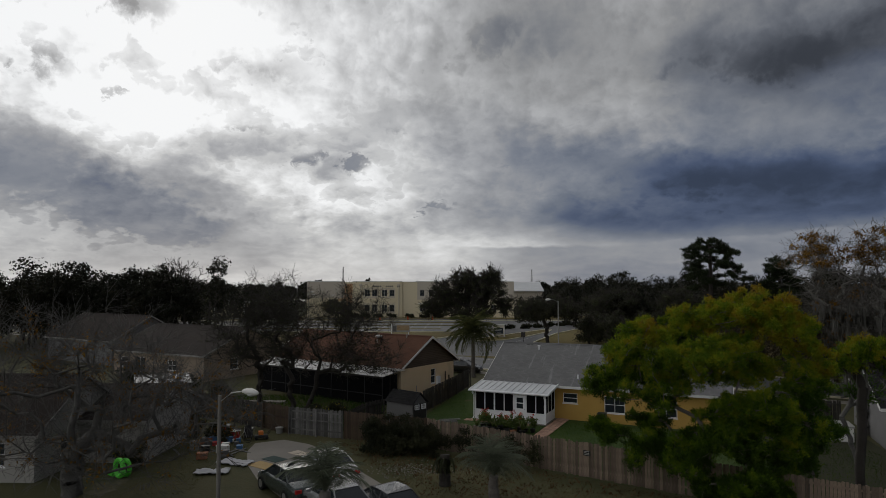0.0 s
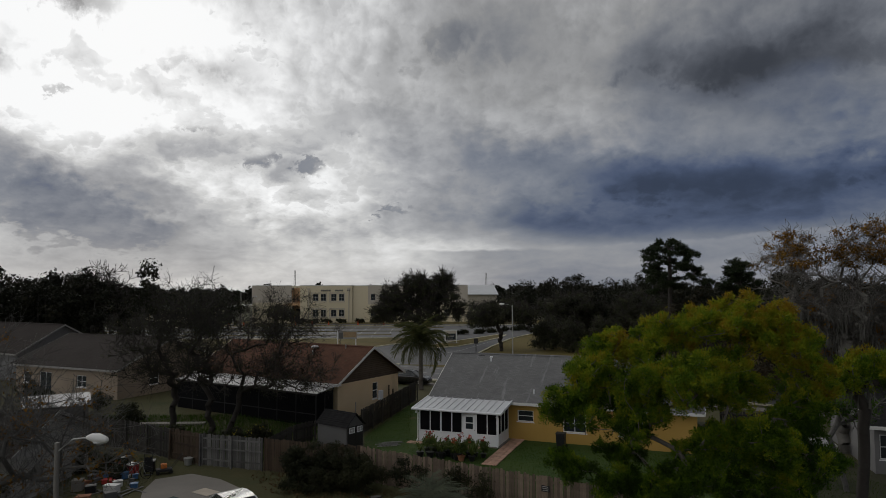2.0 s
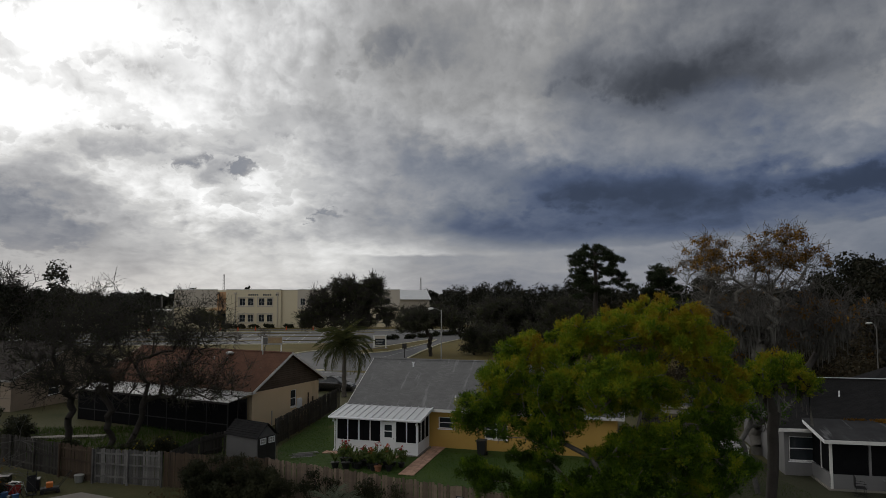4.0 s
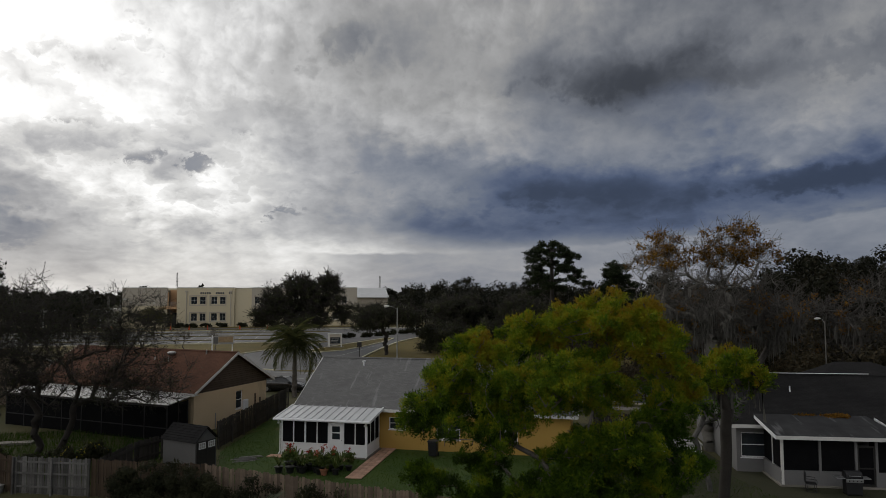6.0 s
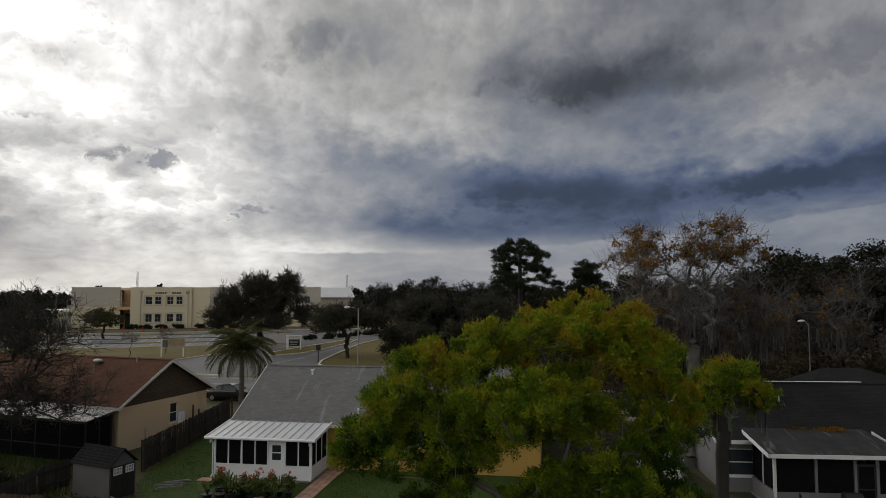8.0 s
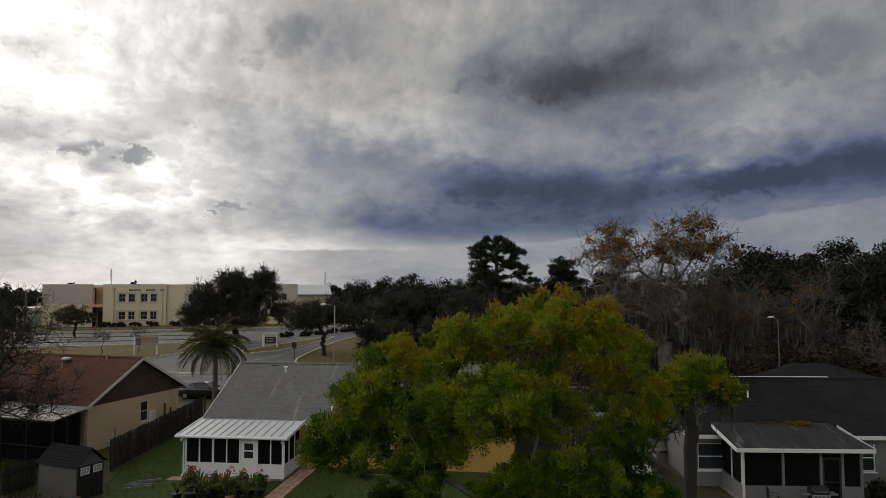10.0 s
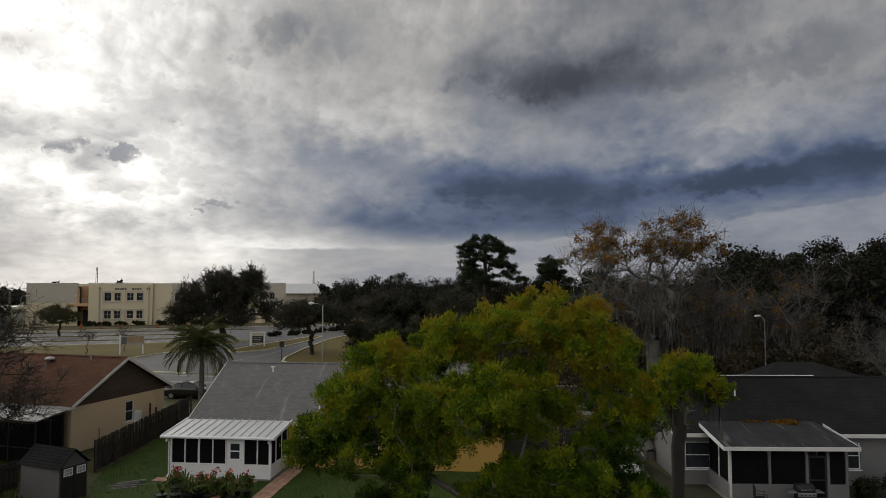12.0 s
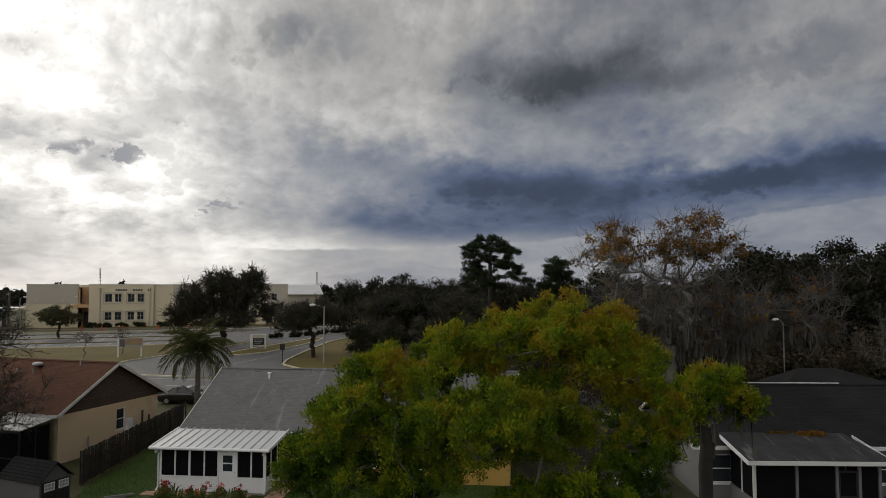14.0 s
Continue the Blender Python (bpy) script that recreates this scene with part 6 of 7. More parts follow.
# kerbs
for label, line in (("pale kerb along the drive", [(-11.5, 109), (-10.4, 113.6), (-3.6, 124.4), (5.2, 138.2)]), ("pale kerb round the verge", [(12.2, 96.5), (9.9, 103.0), (10.6, 108), (13.7, 119), (19.2, 136), (27.2, 152), (36, 177)]),
                    ("pale kerb round the sign's island", [(2.6, 118.6), (4.2, 117.4), (8.0, 120.0), (12.5, 128), (17.5, 139), (19.5, 146), (17.6, 146.2), (12.5, 138), (6.5, 128.5), (2.6, 121), (2.6, 118.6)]),
                    ("yellow-painted kerb at the car park", [(-120, 141.6), (-24, 138.6), (-4, 139.8)]), ("yellow-painted kerb of the school lane", [(-120, 176.4), (40, 184.2)]), ("pale kerb along the street", [on_street(-180, -0.1), on_street(180, -0.1)]),
                    ("pale kerb along the street", [on_street(-180, 11.1), on_street(-9, 11.1)]), ("pale kerb along the street", [on_street(13, 11.1), on_street(180, 11.1)])):
    tagged(part("kerb", band(line, 0.28, -0.1, 0.15), M_KERB), label, "kerb", kind="structure")
sheet("island", [(2.7, 118.8), (4.2, 117.6), (7.9, 120.1), (12.4, 128.1), (17.4, 139.1), (19.3, 145.9), (17.6, 146.0), (12.6, 138), (6.6, 128.5), (2.7, 120.9)], 0.10, M_VERGE, "straw-coloured grass island with the sign", category="lawn", thick=0.2)
for k in range(3):
    sheet("lot_strip", [(-120, 147.5 + 12 * k), (-5 + 6 * k, 148 + 12 * k), (-5 + 6 * k, 149.2 + 12 * k), (-120, 148.7 + 12 * k)], 0.12, M_VERGE, "narrow grass strip between parking rows", category="lawn", thick=0.2)
lines = bmesh.new()
for k in range(3):
    for i in range(32):
        x = -108 + i * 3.3
        for y0 in (142.2 + 12 * k, 149.6 + 12 * k):
            if x < -8 + 6 * k:
                box(lines, x, x + 0.14, y0, y0 + 4.8, 0.0205, 0.026)
tagged(part("parking_lines", lines, M_PAINTLINE), "worn white parking lines on the asphalt", "road marking", kind="stuff")
lines = bmesh.new()
for i in range(14):
    a, b = Vector(on_street(-24 + i * 3.4, 5.2)), SD * 2.0 + SN * 0.4
    band([tuple(a), tuple(a + b)], 0.16, 0.0125, 0.018, lines)
for n in (1.4, 9.6):
    band([on_street(-100, n), on_street(100, n)], 0.14, 0.0125, 0.018, lines)
band([(3, 105), (8, 113), (14, 128)], 0.12, 0.0165, 0.022, lines)
tagged(part("road_lines", lines, M_PAINTLINE), "worn white lines on the street", "road marking", kind="stuff")
cone_mat = surface("cone_orange", (0.50, 0.07, 0.02), (0.62, 0.10, 0.03), 2.0, 20.0, 0.6, bump=0.05)
bm = bmesh.new()
cone = thing("traffic_cone", "orange traffic cone by the school lane", "cone", -47, 186.5, 0.02, 0, "cones by the school")
tube(bm, [(0, 0, 0.06), (0, 0, 1.1)], [0.24, 0.05], 10)
part("cone_body", bm, cone_mat, cone)
part("foot", boxes((-0.32, 0.32, -0.32, 0.32, 0.0, 0.058)), M_BLACK, cone)
for x in (-51, -33, -28.5, -24, -16, -9):
    copy_thing(cone, pose(x, 186.5, 0.02))
for x, y, h in ((-118, 620, 26), (62, 640, 24)):
    tw = thing("lattice_tower", "thin grey lattice mast on the horizon", "mast", x, y)
    for dx, dy in ((-1.1, -1.1), (1.1, -1.1), (0, 1.1)):
        bm = bmesh.new()
        tube(bm, [(dx, dy, 0), (dx * 0.4, dy * 0.4, h)], 0.16, 5)
        part("leg", bm, M_STEEL, tw)
    for i in range(8):
        f = 1 - 0.6 * (i + 1) / 9
        z = h * (i + 1) / 9
        bm = bmesh.new()
        tube(bm, [(-1.1 * f, -1.1 * f, z), (1.1 * f, -1.1 * f, z + 1.2), (0, 1.1 * f, z), (-1.1 * f, -1.1 * f, z + 1.2)], 0.09, 4)
        part("brace", bm, M_STEEL, tw)


# ---- cars ----
def car_paint(name, c):
    m = surface(name, c, tuple(v * 1.15 for v in c), 0.8, 30.0, 0.28, 0.25, bump=0.0, spec=0.6)
    m.node_tree.nodes["Principled BSDF"].inputs["Coat Weight"].default_value = 0.6
    return m


M_TYRE = surface("tyre_rubber", (0.012, 0.012, 0.012), (0.02, 0.02, 0.02), 3.0, 40.0, 0.9, bump=0.1)
M_RIM = surface("alloy_rim", (0.35, 0.35, 0.36), (0.5, 0.5, 0.5), 2.0, 30.0, 0.35, 0.8, bump=0.0)
M_TAIL = surface("red_tail_lamp", (0.35, 0.012, 0.012), (0.45, 0.02, 0.02), 3.0, 20.0, 0.25, bump=0.0, spec=0.6)
M_CARGLASS = glass("car_glass", (0.015, 0.018, 0.02), 0.04)
# half width, belt height and roof height along the car, from tail to nose
CAR = [(-2.32, 0.62, 0.62), (-2.22, 0.80, 0.86), (-1.55, 0.86, 0.98), (-0.95, 0.87, 1.02), (0.75, 0.87, 1.00), (1.55, 0.84, 0.90), (2.10, 0.76, 0.74), (2.30, 0.58, 0.58)]


def car(label, x, y, rot, paint):
    c = thing("car", label, "car", x, y, 0, rot, "parked cars")
    bm = bmesh.new()
    rows = []
    for s, w, top in CAR:
        rows.append([bm.verts.new((s, k * w * f, z)) for k, f, z in ((-1, 0.86, 0.20), (-1, 1.0, 0.42), (-1, 1.0, top - 0.14), (-1, 0.88, top), (1, 0.88, top), (1, 1.0, top - 0.14), (1, 1.0, 0.42), (1, 0.86, 0.20))])
    for a, b in zip(rows, rows[1:]):
        for k in range(8):
            bm.faces.new((a[k], a[(k + 1) % 8], b[(k + 1) % 8], b[k]))
    bm.faces.new(rows[0][::-1])
    bm.faces.new(rows[-1])
    bmesh.ops.bevel(bm, geom=bm.edges[:], offset=0.035, segments=2, affect="EDGES", profile=0.6)
    part("body", bm, paint, c, "", True)
    # cabin: pillars and roof in paint, glass between
    lo = [(-1.55, 0.78, 0.975), (-0.55, 0.80, 1.01), (0.35, 0.80, 1.005), (1.15, 0.77, 0.95)]
    hi = [(-0.92, 0.60, 1.38), (-0.50, 0.62, 1.43), (0.15, 0.62, 1.43), (0.45, 0.58, 1.38)]
    bm = bmesh.new()
    prism_v = [[bm.verts.new((s, k * w, z + 0.0)) for s, w, z in lo] + [bm.verts.new((s, k * w, z - 0.01)) for s, w, z in reversed(hi)] for k in (-1, 1)]
    bm.faces.new(prism_v[0])
    bm.faces.new(prism_v[1][::-1])
    for i in range(8):
        bm.faces.new((prism_v[0][i], prism_v[1][i], prism_v[1][(i + 1) % 8], prism_v[0][(i + 1) % 8]))
    part("glass_cabin", bm, M_CARGLASS, c, "dark car glass")
    bm = bmesh.new()
    prism(bm, [(s, w + 0.015, z) for s, w, z in hi] + [(s, -w - 0.015, z) for s, w, z in reversed(hi)], (0, 0, 0.03))
    part("roof", bevelled(bm, 0.012, 2), paint, c)
    for k in (-1, 1):
        for (s0, w0, z0), (s1, w1, z1) in ((lo[0], hi[0]), (lo[1], hi[1]), (lo[3], hi[3])):
            bm = bmesh.new()
            tube(bm, [(s0, k * (w0 + 0.01), z0), (s1, k * (w1 + 0.01), z1 + 0.01)], 0.035, 6)
            part("pillar", bm, paint, c)
        part("tail_lamp", bevelled(boxes((-2.31, -2.20, k * 0.58 - 0.16, k * 0.58 + 0.16, 0.62, 0.80)), 0.02), M_TAIL, c, "red tail lamp")
        part("headlight", bevelled(boxes((2.14, 2.27, k * 0.52 - 0.15, k * 0.52 + 0.15, 0.52, 0.66)), 0.02), M_RIM, c)
        part("mirror", bevelled(boxes((0.85, 1.0, k * 0.95 - 0.09, k * 0.95 + 0.09, 0.95, 1.07)), 0.02), paint, c)
        for s in (-1.40, 1.38):
            w = part("wheel", tube(bmesh.new(), [(s, k * 0.90, 0.32), (s, k * 0.70, 0.32)], 0.32, 20), M_TYRE, c)
            part("rim", tube(bmesh.new(), [(s, k * 0.905, 0.32), (s, k * 0.88, 0.32)], 0.20, 14), M_RIM, w)
    part("bumper", bevelled(boxes((-2.38, -2.24, -0.66, 0.66, 0.32, 0.56)), 0.04), paint, c)
    part("plate", boxes((-2.395, -2.382, -0.16, 0.16, 0.42, 0.52)), M_FASCIA, c)
    part("bumper", bevelled(boxes((2.20, 2.34, -0.62, 0.62, 0.26, 0.48)), 0.04), paint, c)
    return c


car("dark green sedan parked on the driveway", -7.5, 32.2, 130, car_paint("dark_green_paint", (0.035, 0.045, 0.042)))
car("white sedan parked on the driveway", -6.2, 34.9, 128, car_paint("white_car_paint", (0.60, 0.60, 0.59)))
car("black sedan parked beside the driveway", -2.2, 28.9, 128, car_paint("black_car_paint", (0.012, 0.012, 0.015)))
car("silver grey sedan parked beside the driveway", -4.55, 29.3, 128, car_paint("silver_paint", (0.20, 0.205, 0.21)))
car("black sedan parked in the street drive", 0.6, 76.6, -20, car_paint("black_street_paint", (0.010, 0.010, 0.012)))
car("white sedan parked far down the street", -26.0, 90.0, -30, car_paint("white_street_paint", (0.55, 0.55, 0.54)))

# ---- driveway ----
sheet("driveway", [(-12.4, 42.0), (-10.8, 43.0), (-8.9, 41.9), (-7.4, 40.3), (-6.3, 38.6), (-3.3, 34), (0.5, 28), (4, 20), (2.0, 18), (-0.6, 22), (-7.6, 31.4), (-9.75, 34.3), (-11.2, 37.0), (-12.2, 39.9)], 0.03, M_CONCRETE, "stained pale concrete driveway", category="driveway", thick=0.2)
for label, x, y, w, d, rot, cc in (("faded green mat on the driveway", -10.0, 38.2, 1.3, 0.9, -35, (0.035, 0.055, 0.05)), ("ochre stained board on the driveway", -10.3, 36.9, 1.6, 1.0, -35, (0.34, 0.24, 0.11)), ("pale board on the driveway", -8.9, 39.6, 1.2, 0.8, -35, (0.42, 0.36, 0.29))):
    m = surface("mat_" + label.split()[1], cc, tuple(v * 1.3 for v in cc), 2.0, 20.0, 0.9, bump=0.2)
    ob = tagged(part("board" if "board" in label else "mat", bevelled(boxes((-w / 2, w / 2, -d / 2, d / 2, 0.0, 0.025)), 0.006, 1), m), label, "mat")
    ob.matrix_world = pose(x, y, 0.032, 0, 0, rot)
gravel = bmesh.new()
rg = random.Random(8)
for _ in range(420):
    x, y = rg.gauss(-1.6, 1.4), rg.gauss(36.6, 0.7)
    s = rg.uniform(0.015, 0.055)
    bmesh.ops.create_icosphere(gravel, subdivisions=1, radius=s, matrix=pose(x, y, s * 0.2, rg.uniform(0, 90), rg.uniform(0, 90), 0) @ Matrix.Diagonal((1, 1, 0.5, 1)))
tagged(part("rubble", gravel, M_CONCRETE), "pale rubble and shell scattered on the grass", "gravel", kind="stuff")
litter = np.random.default_rng(77)
LP = np.stack([litter.uniform(-16, 22, 9000), litter.uniform(22, 43, 9000), litter.uniform(0.01, 0.04, 9000)], 1)
LP = LP[(LP[:, 1] < 40.0 - 0.67 * LP[:, 0]) & (LP[:, 0] > 1.5 - 0.62 * (LP[:, 1] - 28))]
M_LITTER = leafy("fallen_leaves", [(0.0, (0.05, 0.03, 0.016)), (0.6, (0.10, 0.055, 0.026)), (1.0, (0.17, 0.11, 0.06))], 0.1)
tagged(hang(new("leaf_litter", leaves_mesh("leaf_litter", LP, (0.3, 0.3, 0.02), 3, 0.07, litter)), M_LITTER), "brown fallen leaves over the yard", "leaves", kind="stuff")


def tufts(name, label, n, x0, x1, y0, y1, keep, mat, h, seed, z0=0.0):
    """Grass blades, too many to count."""
    rg2 = np.random.default_rng(seed)
    P = np.stack([rg2.uniform(x0, x1, n), rg2.uniform(y0, y1, n), np.full(n, z0)], 1)
    P = P[keep(P[:, 0], P[:, 1])]
    m = len(P)
    ang = rg2.random(m) * math.pi
    w = np.stack([np.cos(ang), np.sin(ang), np.zeros(m)], 1) * 0.014
    tip = P + np.stack([rg2.normal(0, 0.06, m), rg2.normal(0, 0.06, m), h * (0.5 + rg2.random(m))], 1)
    v = np.stack([P - w, P + w, tip + w * 0.1, tip - w * 0.1], 1)
    return tagged(hang(new(name, mesh_from(name, v.reshape(-1, 3), np.arange(4 * m).reshape(m, 4))), mat), label, "grass", kind="stuff")


M_BLADE = leafy("green_blades", [(0.0, (0.016, 0.044, 0.004)), (0.6, (0.036, 0.074, 0.007)), (1.0, (0.075, 0.092, 0.016))], 0.4)
M_BLADE_DRY = leafy("dry_blades", [(0.0, (0.036, 0.046, 0.013)), (0.6, (0.085, 0.078, 0.028)), (1.0, (0.15, 0.12, 0.055))], 0.3)
tufts("grass", "green grass of the back lawn", 90000, -2, 26, 27, 62, lambda x, y: (y > 41.0 - 0.685 * (x + 1)) & (y < 53.2 - 0.414 * x + np.where(x < 1.2, 8.0 + 2 * x, 0)) & (x > -2.0 + 0.2 * (y - 52) * (y > 52)), M_BLADE, 0.07, 201)
tufts("grass", "dry grass of the near yard", 70000, -16, 22, 22, 47, lambda x, y: (y < 40.0 - 0.67 * x) & ((x > 1.0 - 0.55 * (y - 28)) | (x < -12.5 + 0.3 * (y - 33) * 0)), M_BLADE_DRY, 0.06, 202)
tufts("grass", "weedy grass behind the old fence", 30000, -26, -5, 45.5, 60, lambda x, y: (y > 43.5 - 0.55 * (x + 5)) & (y < 58.5 - 0.62 * (x + 6) * 0.9), M_BLADE, 0.22, 203)


# ---- things in the yards ----
def pot_plant(label, x, y, r, h, seed, leaf, bloom=None, spiky=False, pot_mat=None):
    rg2 = np.random.default_rng(seed)
    t = thing("potted_plant", label, "plant", x, y, 0.01, 0, "potted plants by the porch")
    bm = tube(bmesh.new(), [(0, 0, 0), (0, 0, r * 1.0), (0, 0, r * 1.15), (0, 0, r * 1.3)], [r * 0.62, r * 0.85, r * 0.98, r * 0.98], 14)
    part("pot", bm, pot_mat or M_BLACK, t)
    top = r * 1.3
    if spiky:
        V = []
        for i in range(26):
            a, l = i * 2.4, h * (0.7 + 0.5 * rg2.random())
            d = np.array((math.cos(a), math.sin(a), 0))
            w = np.array((-d[1], d[0], 0)) * 0.035
            up = 0.35 + 0.9 * rg2.random()
            p0, p1, p2 = np.array((0, 0, top)), np.array((0, 0, top)) + d * l * 0.35 + np.array((0, 0, l * up * 0.6)), np.array((0, 0, top)) + d * l * 0.8 + np.array((0, 0, l * up * 0.55))
            V += [p0 - w * 0.6, p0 + w * 0.6, p1 + w, p1 - w, p1 - w, p1 + w, p2 + w * 0.1, p2 - w * 0.1]
        hang(new("leaves", mesh_from("leaves", np.array(V), np.arange(len(V)).reshape(-1, 4))), leaf, t)
    else:
        clumps = in_blobs([(0, 0, top + h * 0.5, r * 1.5, r * 1.5, h * 0.45, 14)], rg2)
        pts, par, tips = grow([(0, 0, top - 0.05), (0, 0, top + 0.05), (0, 0, top + 0.12)], clumps, rg2, step=0.2)
        hang(new("stems", limbs_mesh("stems", pts, par, 0.02, 0.004, 4)), M_BARK_DARK, t)
        hang(new("leaves", leaves_mesh("leaves", [tuple(pts[i]) for i in tips], 0.2, 26, 0.075, rg2)), leaf, t)
        top += h * 0.2
    if bloom:
        cl = in_blobs([(0, 0, top + h * 0.75, r * 1.2, r * 1.2, h * 0.25, 8)], rg2)
        hang(new("blossom", leaves_mesh("blossom", cl, 0.09, 9, 0.05, rg2, up=0.5)), bloom, t)
    return t


M_CLAY = surface("terracotta", (0.26, 0.11, 0.06), (0.36, 0.16, 0.09), 2.0, 20.0, 0.85, bump=0.1)
M_LEAF_POT = leafy("pot_leaves", [(0.0, (0.025, 0.05, 0.012)), (0.5, (0.08, 0.11, 0.025)), (1.0, (0.22, 0.21, 0.08))], 0.3)
rg = random.Random(21)
for k in range(17):
    u, n = 1.75 + (k % 9) * 0.45 + rg.uniform(-0.15, 0.15), -2.6 - (k // 9) * 0.9 + rg.uniform(-0.25, 0.25)
    x, y = at1(u, n)
    spiky = k in (1, 2, 4, 5, 7, 9, 11, 12, 14, 16)
    bloom = {0: M_RED, 3: M_RED, 6: M_ORANGE, 8: M_RED, 10: M_RED, 13: M_ORANGE, 15: M_RED}.get(k)
    pot_plant("spiky potted plant on the brick path" if spiky else ("potted plant with red blossom by the porch" if bloom else "leafy potted plant by the porch"), x, y, rg.uniform(0.17, 0.28), rg.uniform(0.65, 1.15), 300 + k, M_LEAF_POT, bloom, spiky, M_CLAY if k == 15 else M_BLACK)

bin_ = thing("wheeled_bin", "dark wheeled bin by the yellow wall", "bin", 10.9, 47.9, 0.01, -22)
bm = bmesh.new()
prism(bm, [(-0.24, -0.26, 0.08), (0.24, -0.26, 0.08), (0.29, -0.32, 0.92), (-0.29, -0.32, 0.92)], (0, 0.58, 0))
part("body", bevelled(bm, 0.03), M_BLACK, bin_)
part("lid", bevelled(boxes((-0.31, 0.31, -0.34, 0.30, 0.925, 0.99)), 0.025), M_BLACK, bin_)
for s in (-0.27, 0.27):
    part("wheel", tube(bmesh.new(), [(s - 0.03, 0.28, 0.11), (s + 0.03, 0.28, 0.11)], 0.11, 12), M_TYRE, bin_)

heap = thing("timber_pile", "pale broken slats lying on the lawn", "timber", -0.1, 49.4, 0.01, 5)
for i in range(9):
    ob = part("slat", boxes((-0.65, 0.65, -0.05, 0.05, 0, 0.025)), M_FENCE_PALE, heap)
    ob.matrix_basis = pose(rg.uniform(-0.4, 0.4), -0.45 + i * 0.11, 0.0 + 0.028 * (i % 3), 0, 0, rg.uniform(-14, 14))

plate = thing("fence_sign", "small dark sign nailed to the board fence", "sign", 7.6, 35.35, 1.15, -34)
part("plate", bevelled(boxes((-0.2, 0.2, -0.035, -0.02, 0, 0.28)), 0.005, 1), M_BLACK, plate)
for i in range(3):
    part("text_bar", boxes((-0.14, 0.14, -0.039, -0.036, 0.05 + 0.08 * i, 0.085 + 0.08 * i)), M_STEEL, plate)

tub = thing("hot_tub", "white hot tub with a folded grey cover", "hot tub", 25.5, 44.9, 0, -18)
part("shell", bevelled(boxes((-1.05, 1.05, -0.95, 0.95, 0, 0.92)), 0.08, 3), M_FASCIA, tub)
part("cover", bevelled(boxes((-1.1, 0.0, -1.0, 1.0, 0.925, 1.05)), 0.04), M_STEEL, tub)
part("cover", bevelled(boxes((0.01, 1.1, -1.0, 1.0, 0.925, 1.05)), 0.04), M_STEEL, tub)

grill = thing("barbecue", "black-lidded gas barbecue with steel shelves", "barbecue", 29.9, 36.6, 0, -18)
part("cabinet", bevelled(boxes((-0.36, 0.36, -0.25, 0.25, 0.08, 0.78)), 0.02), M_BLACK, grill)
part("panel", bevelled(boxes((-0.40, 0.40, -0.30, -0.252, 0.66, 0.84)), 0.015), M_RIM, grill)
for i in range(4):
    part("knob", tube(bmesh.new(), [(-0.27 + i * 0.18, -0.30, 0.75), (-0.27 + i * 0.18, -0.335, 0.75)], 0.03, 10), M_BLACK, grill)
for s in (-1, 1):
    part("side_shelf", bevelled(boxes((min(s * 0.42, s * 0.78), max(s * 0.42, s * 0.78), -0.24, 0.24, 0.82, 0.86)), 0.01), M_RIM, grill)
bm = bmesh.new()
prism(bm, [(-0.38, -0.26, 0.85), (-0.38, 0.26, 0.85), (-0.38, 0.24, 1.05), (-0.38, 0.10, 1.17), (-0.38, -0.12, 1.15), (-0.38, -0.24, 1.02)], (0.76, 0, 0))
part("lid", bevelled(bm, 0.03), M_BLACK, grill)
part("handle", tube(bmesh.new(), [(-0.28, -0.29, 0.98), (0.28, -0.29, 0.98)], 0.015, 8), M_RIM, grill)
for dx in (-0.32, 0.32):
    for dy in (-0.2, 0.2):
        part("wheel", tube(bmesh.new(), [(dx - 0.02, dy, 0.05), (dx + 0.02, dy, 0.05)], 0.05, 10), M_TYRE, grill)

chair = thing("garden_chair", "dark metal garden chair on the porch edge", "chair", 28.3, 37.5, 0.0, 60)
part("seat", bevelled(boxes((-0.25, 0.25, -0.24, 0.24, 0.40, 0.43)), 0.012), M_BLACK, chair)
part("backrest", bevelled(boxes((-0.25, 0.25, 0.23, 0.26, 0.46, 0.95)), 0.012), M_BLACK, chair)
for s in (-0.25, 0.25):
    part("armrest", tube(bmesh.new(), [(s, -0.24, 0.42), (s, -0.24, 0.64), (s, 0.0, 0.66), (s, 0.24, 0.66)], 0.015, 6), M_BLACK, chair)
    part("rocker", tube(bmesh.new(), [(s, -0.32, 0.06), (s, 0.0, 0.015), (s, 0.34, 0.06)], 0.015, 6), M_BLACK, chair)
    for yy in (-0.2, 0.2):
        part("leg", tube(bmesh.new(), [(s, yy, 0.02), (s, yy, 0.41)], 0.014, 6), M_BLACK, chair)

# odds and ends by the old garage
M_REDPLASTIC = surface("red_plastic", (0.36, 0.03, 0.03), (0.45, 0.05, 0.04), 2.0, 20.0, 0.5, bump=0.05)
M_ORANGEPLASTIC = surface("orange_plastic", (0.55, 0.16, 0.03), (0.65, 0.2, 0.04), 2.0, 20.0, 0.5, bump=0.05)
M_GREENPLASTIC = surface("bright_green_plastic", (0.12, 0.70, 0.06), (0.16, 0.80, 0.08), 2.0, 20.0, 0.45, bump=0.05)
M_BLUEPLASTIC = surface("blue_plastic", (0.05, 0.12, 0.25), (0.07, 0.16, 0.32), 2.0, 20.0, 0.5, bump=0.05)
M_TARP = surface("pale_tarp", (0.30, 0.30, 0.32), (0.45, 0.45, 0.47), 1.5, 9.0, 0.7, bump=0.6, depth=0.05)


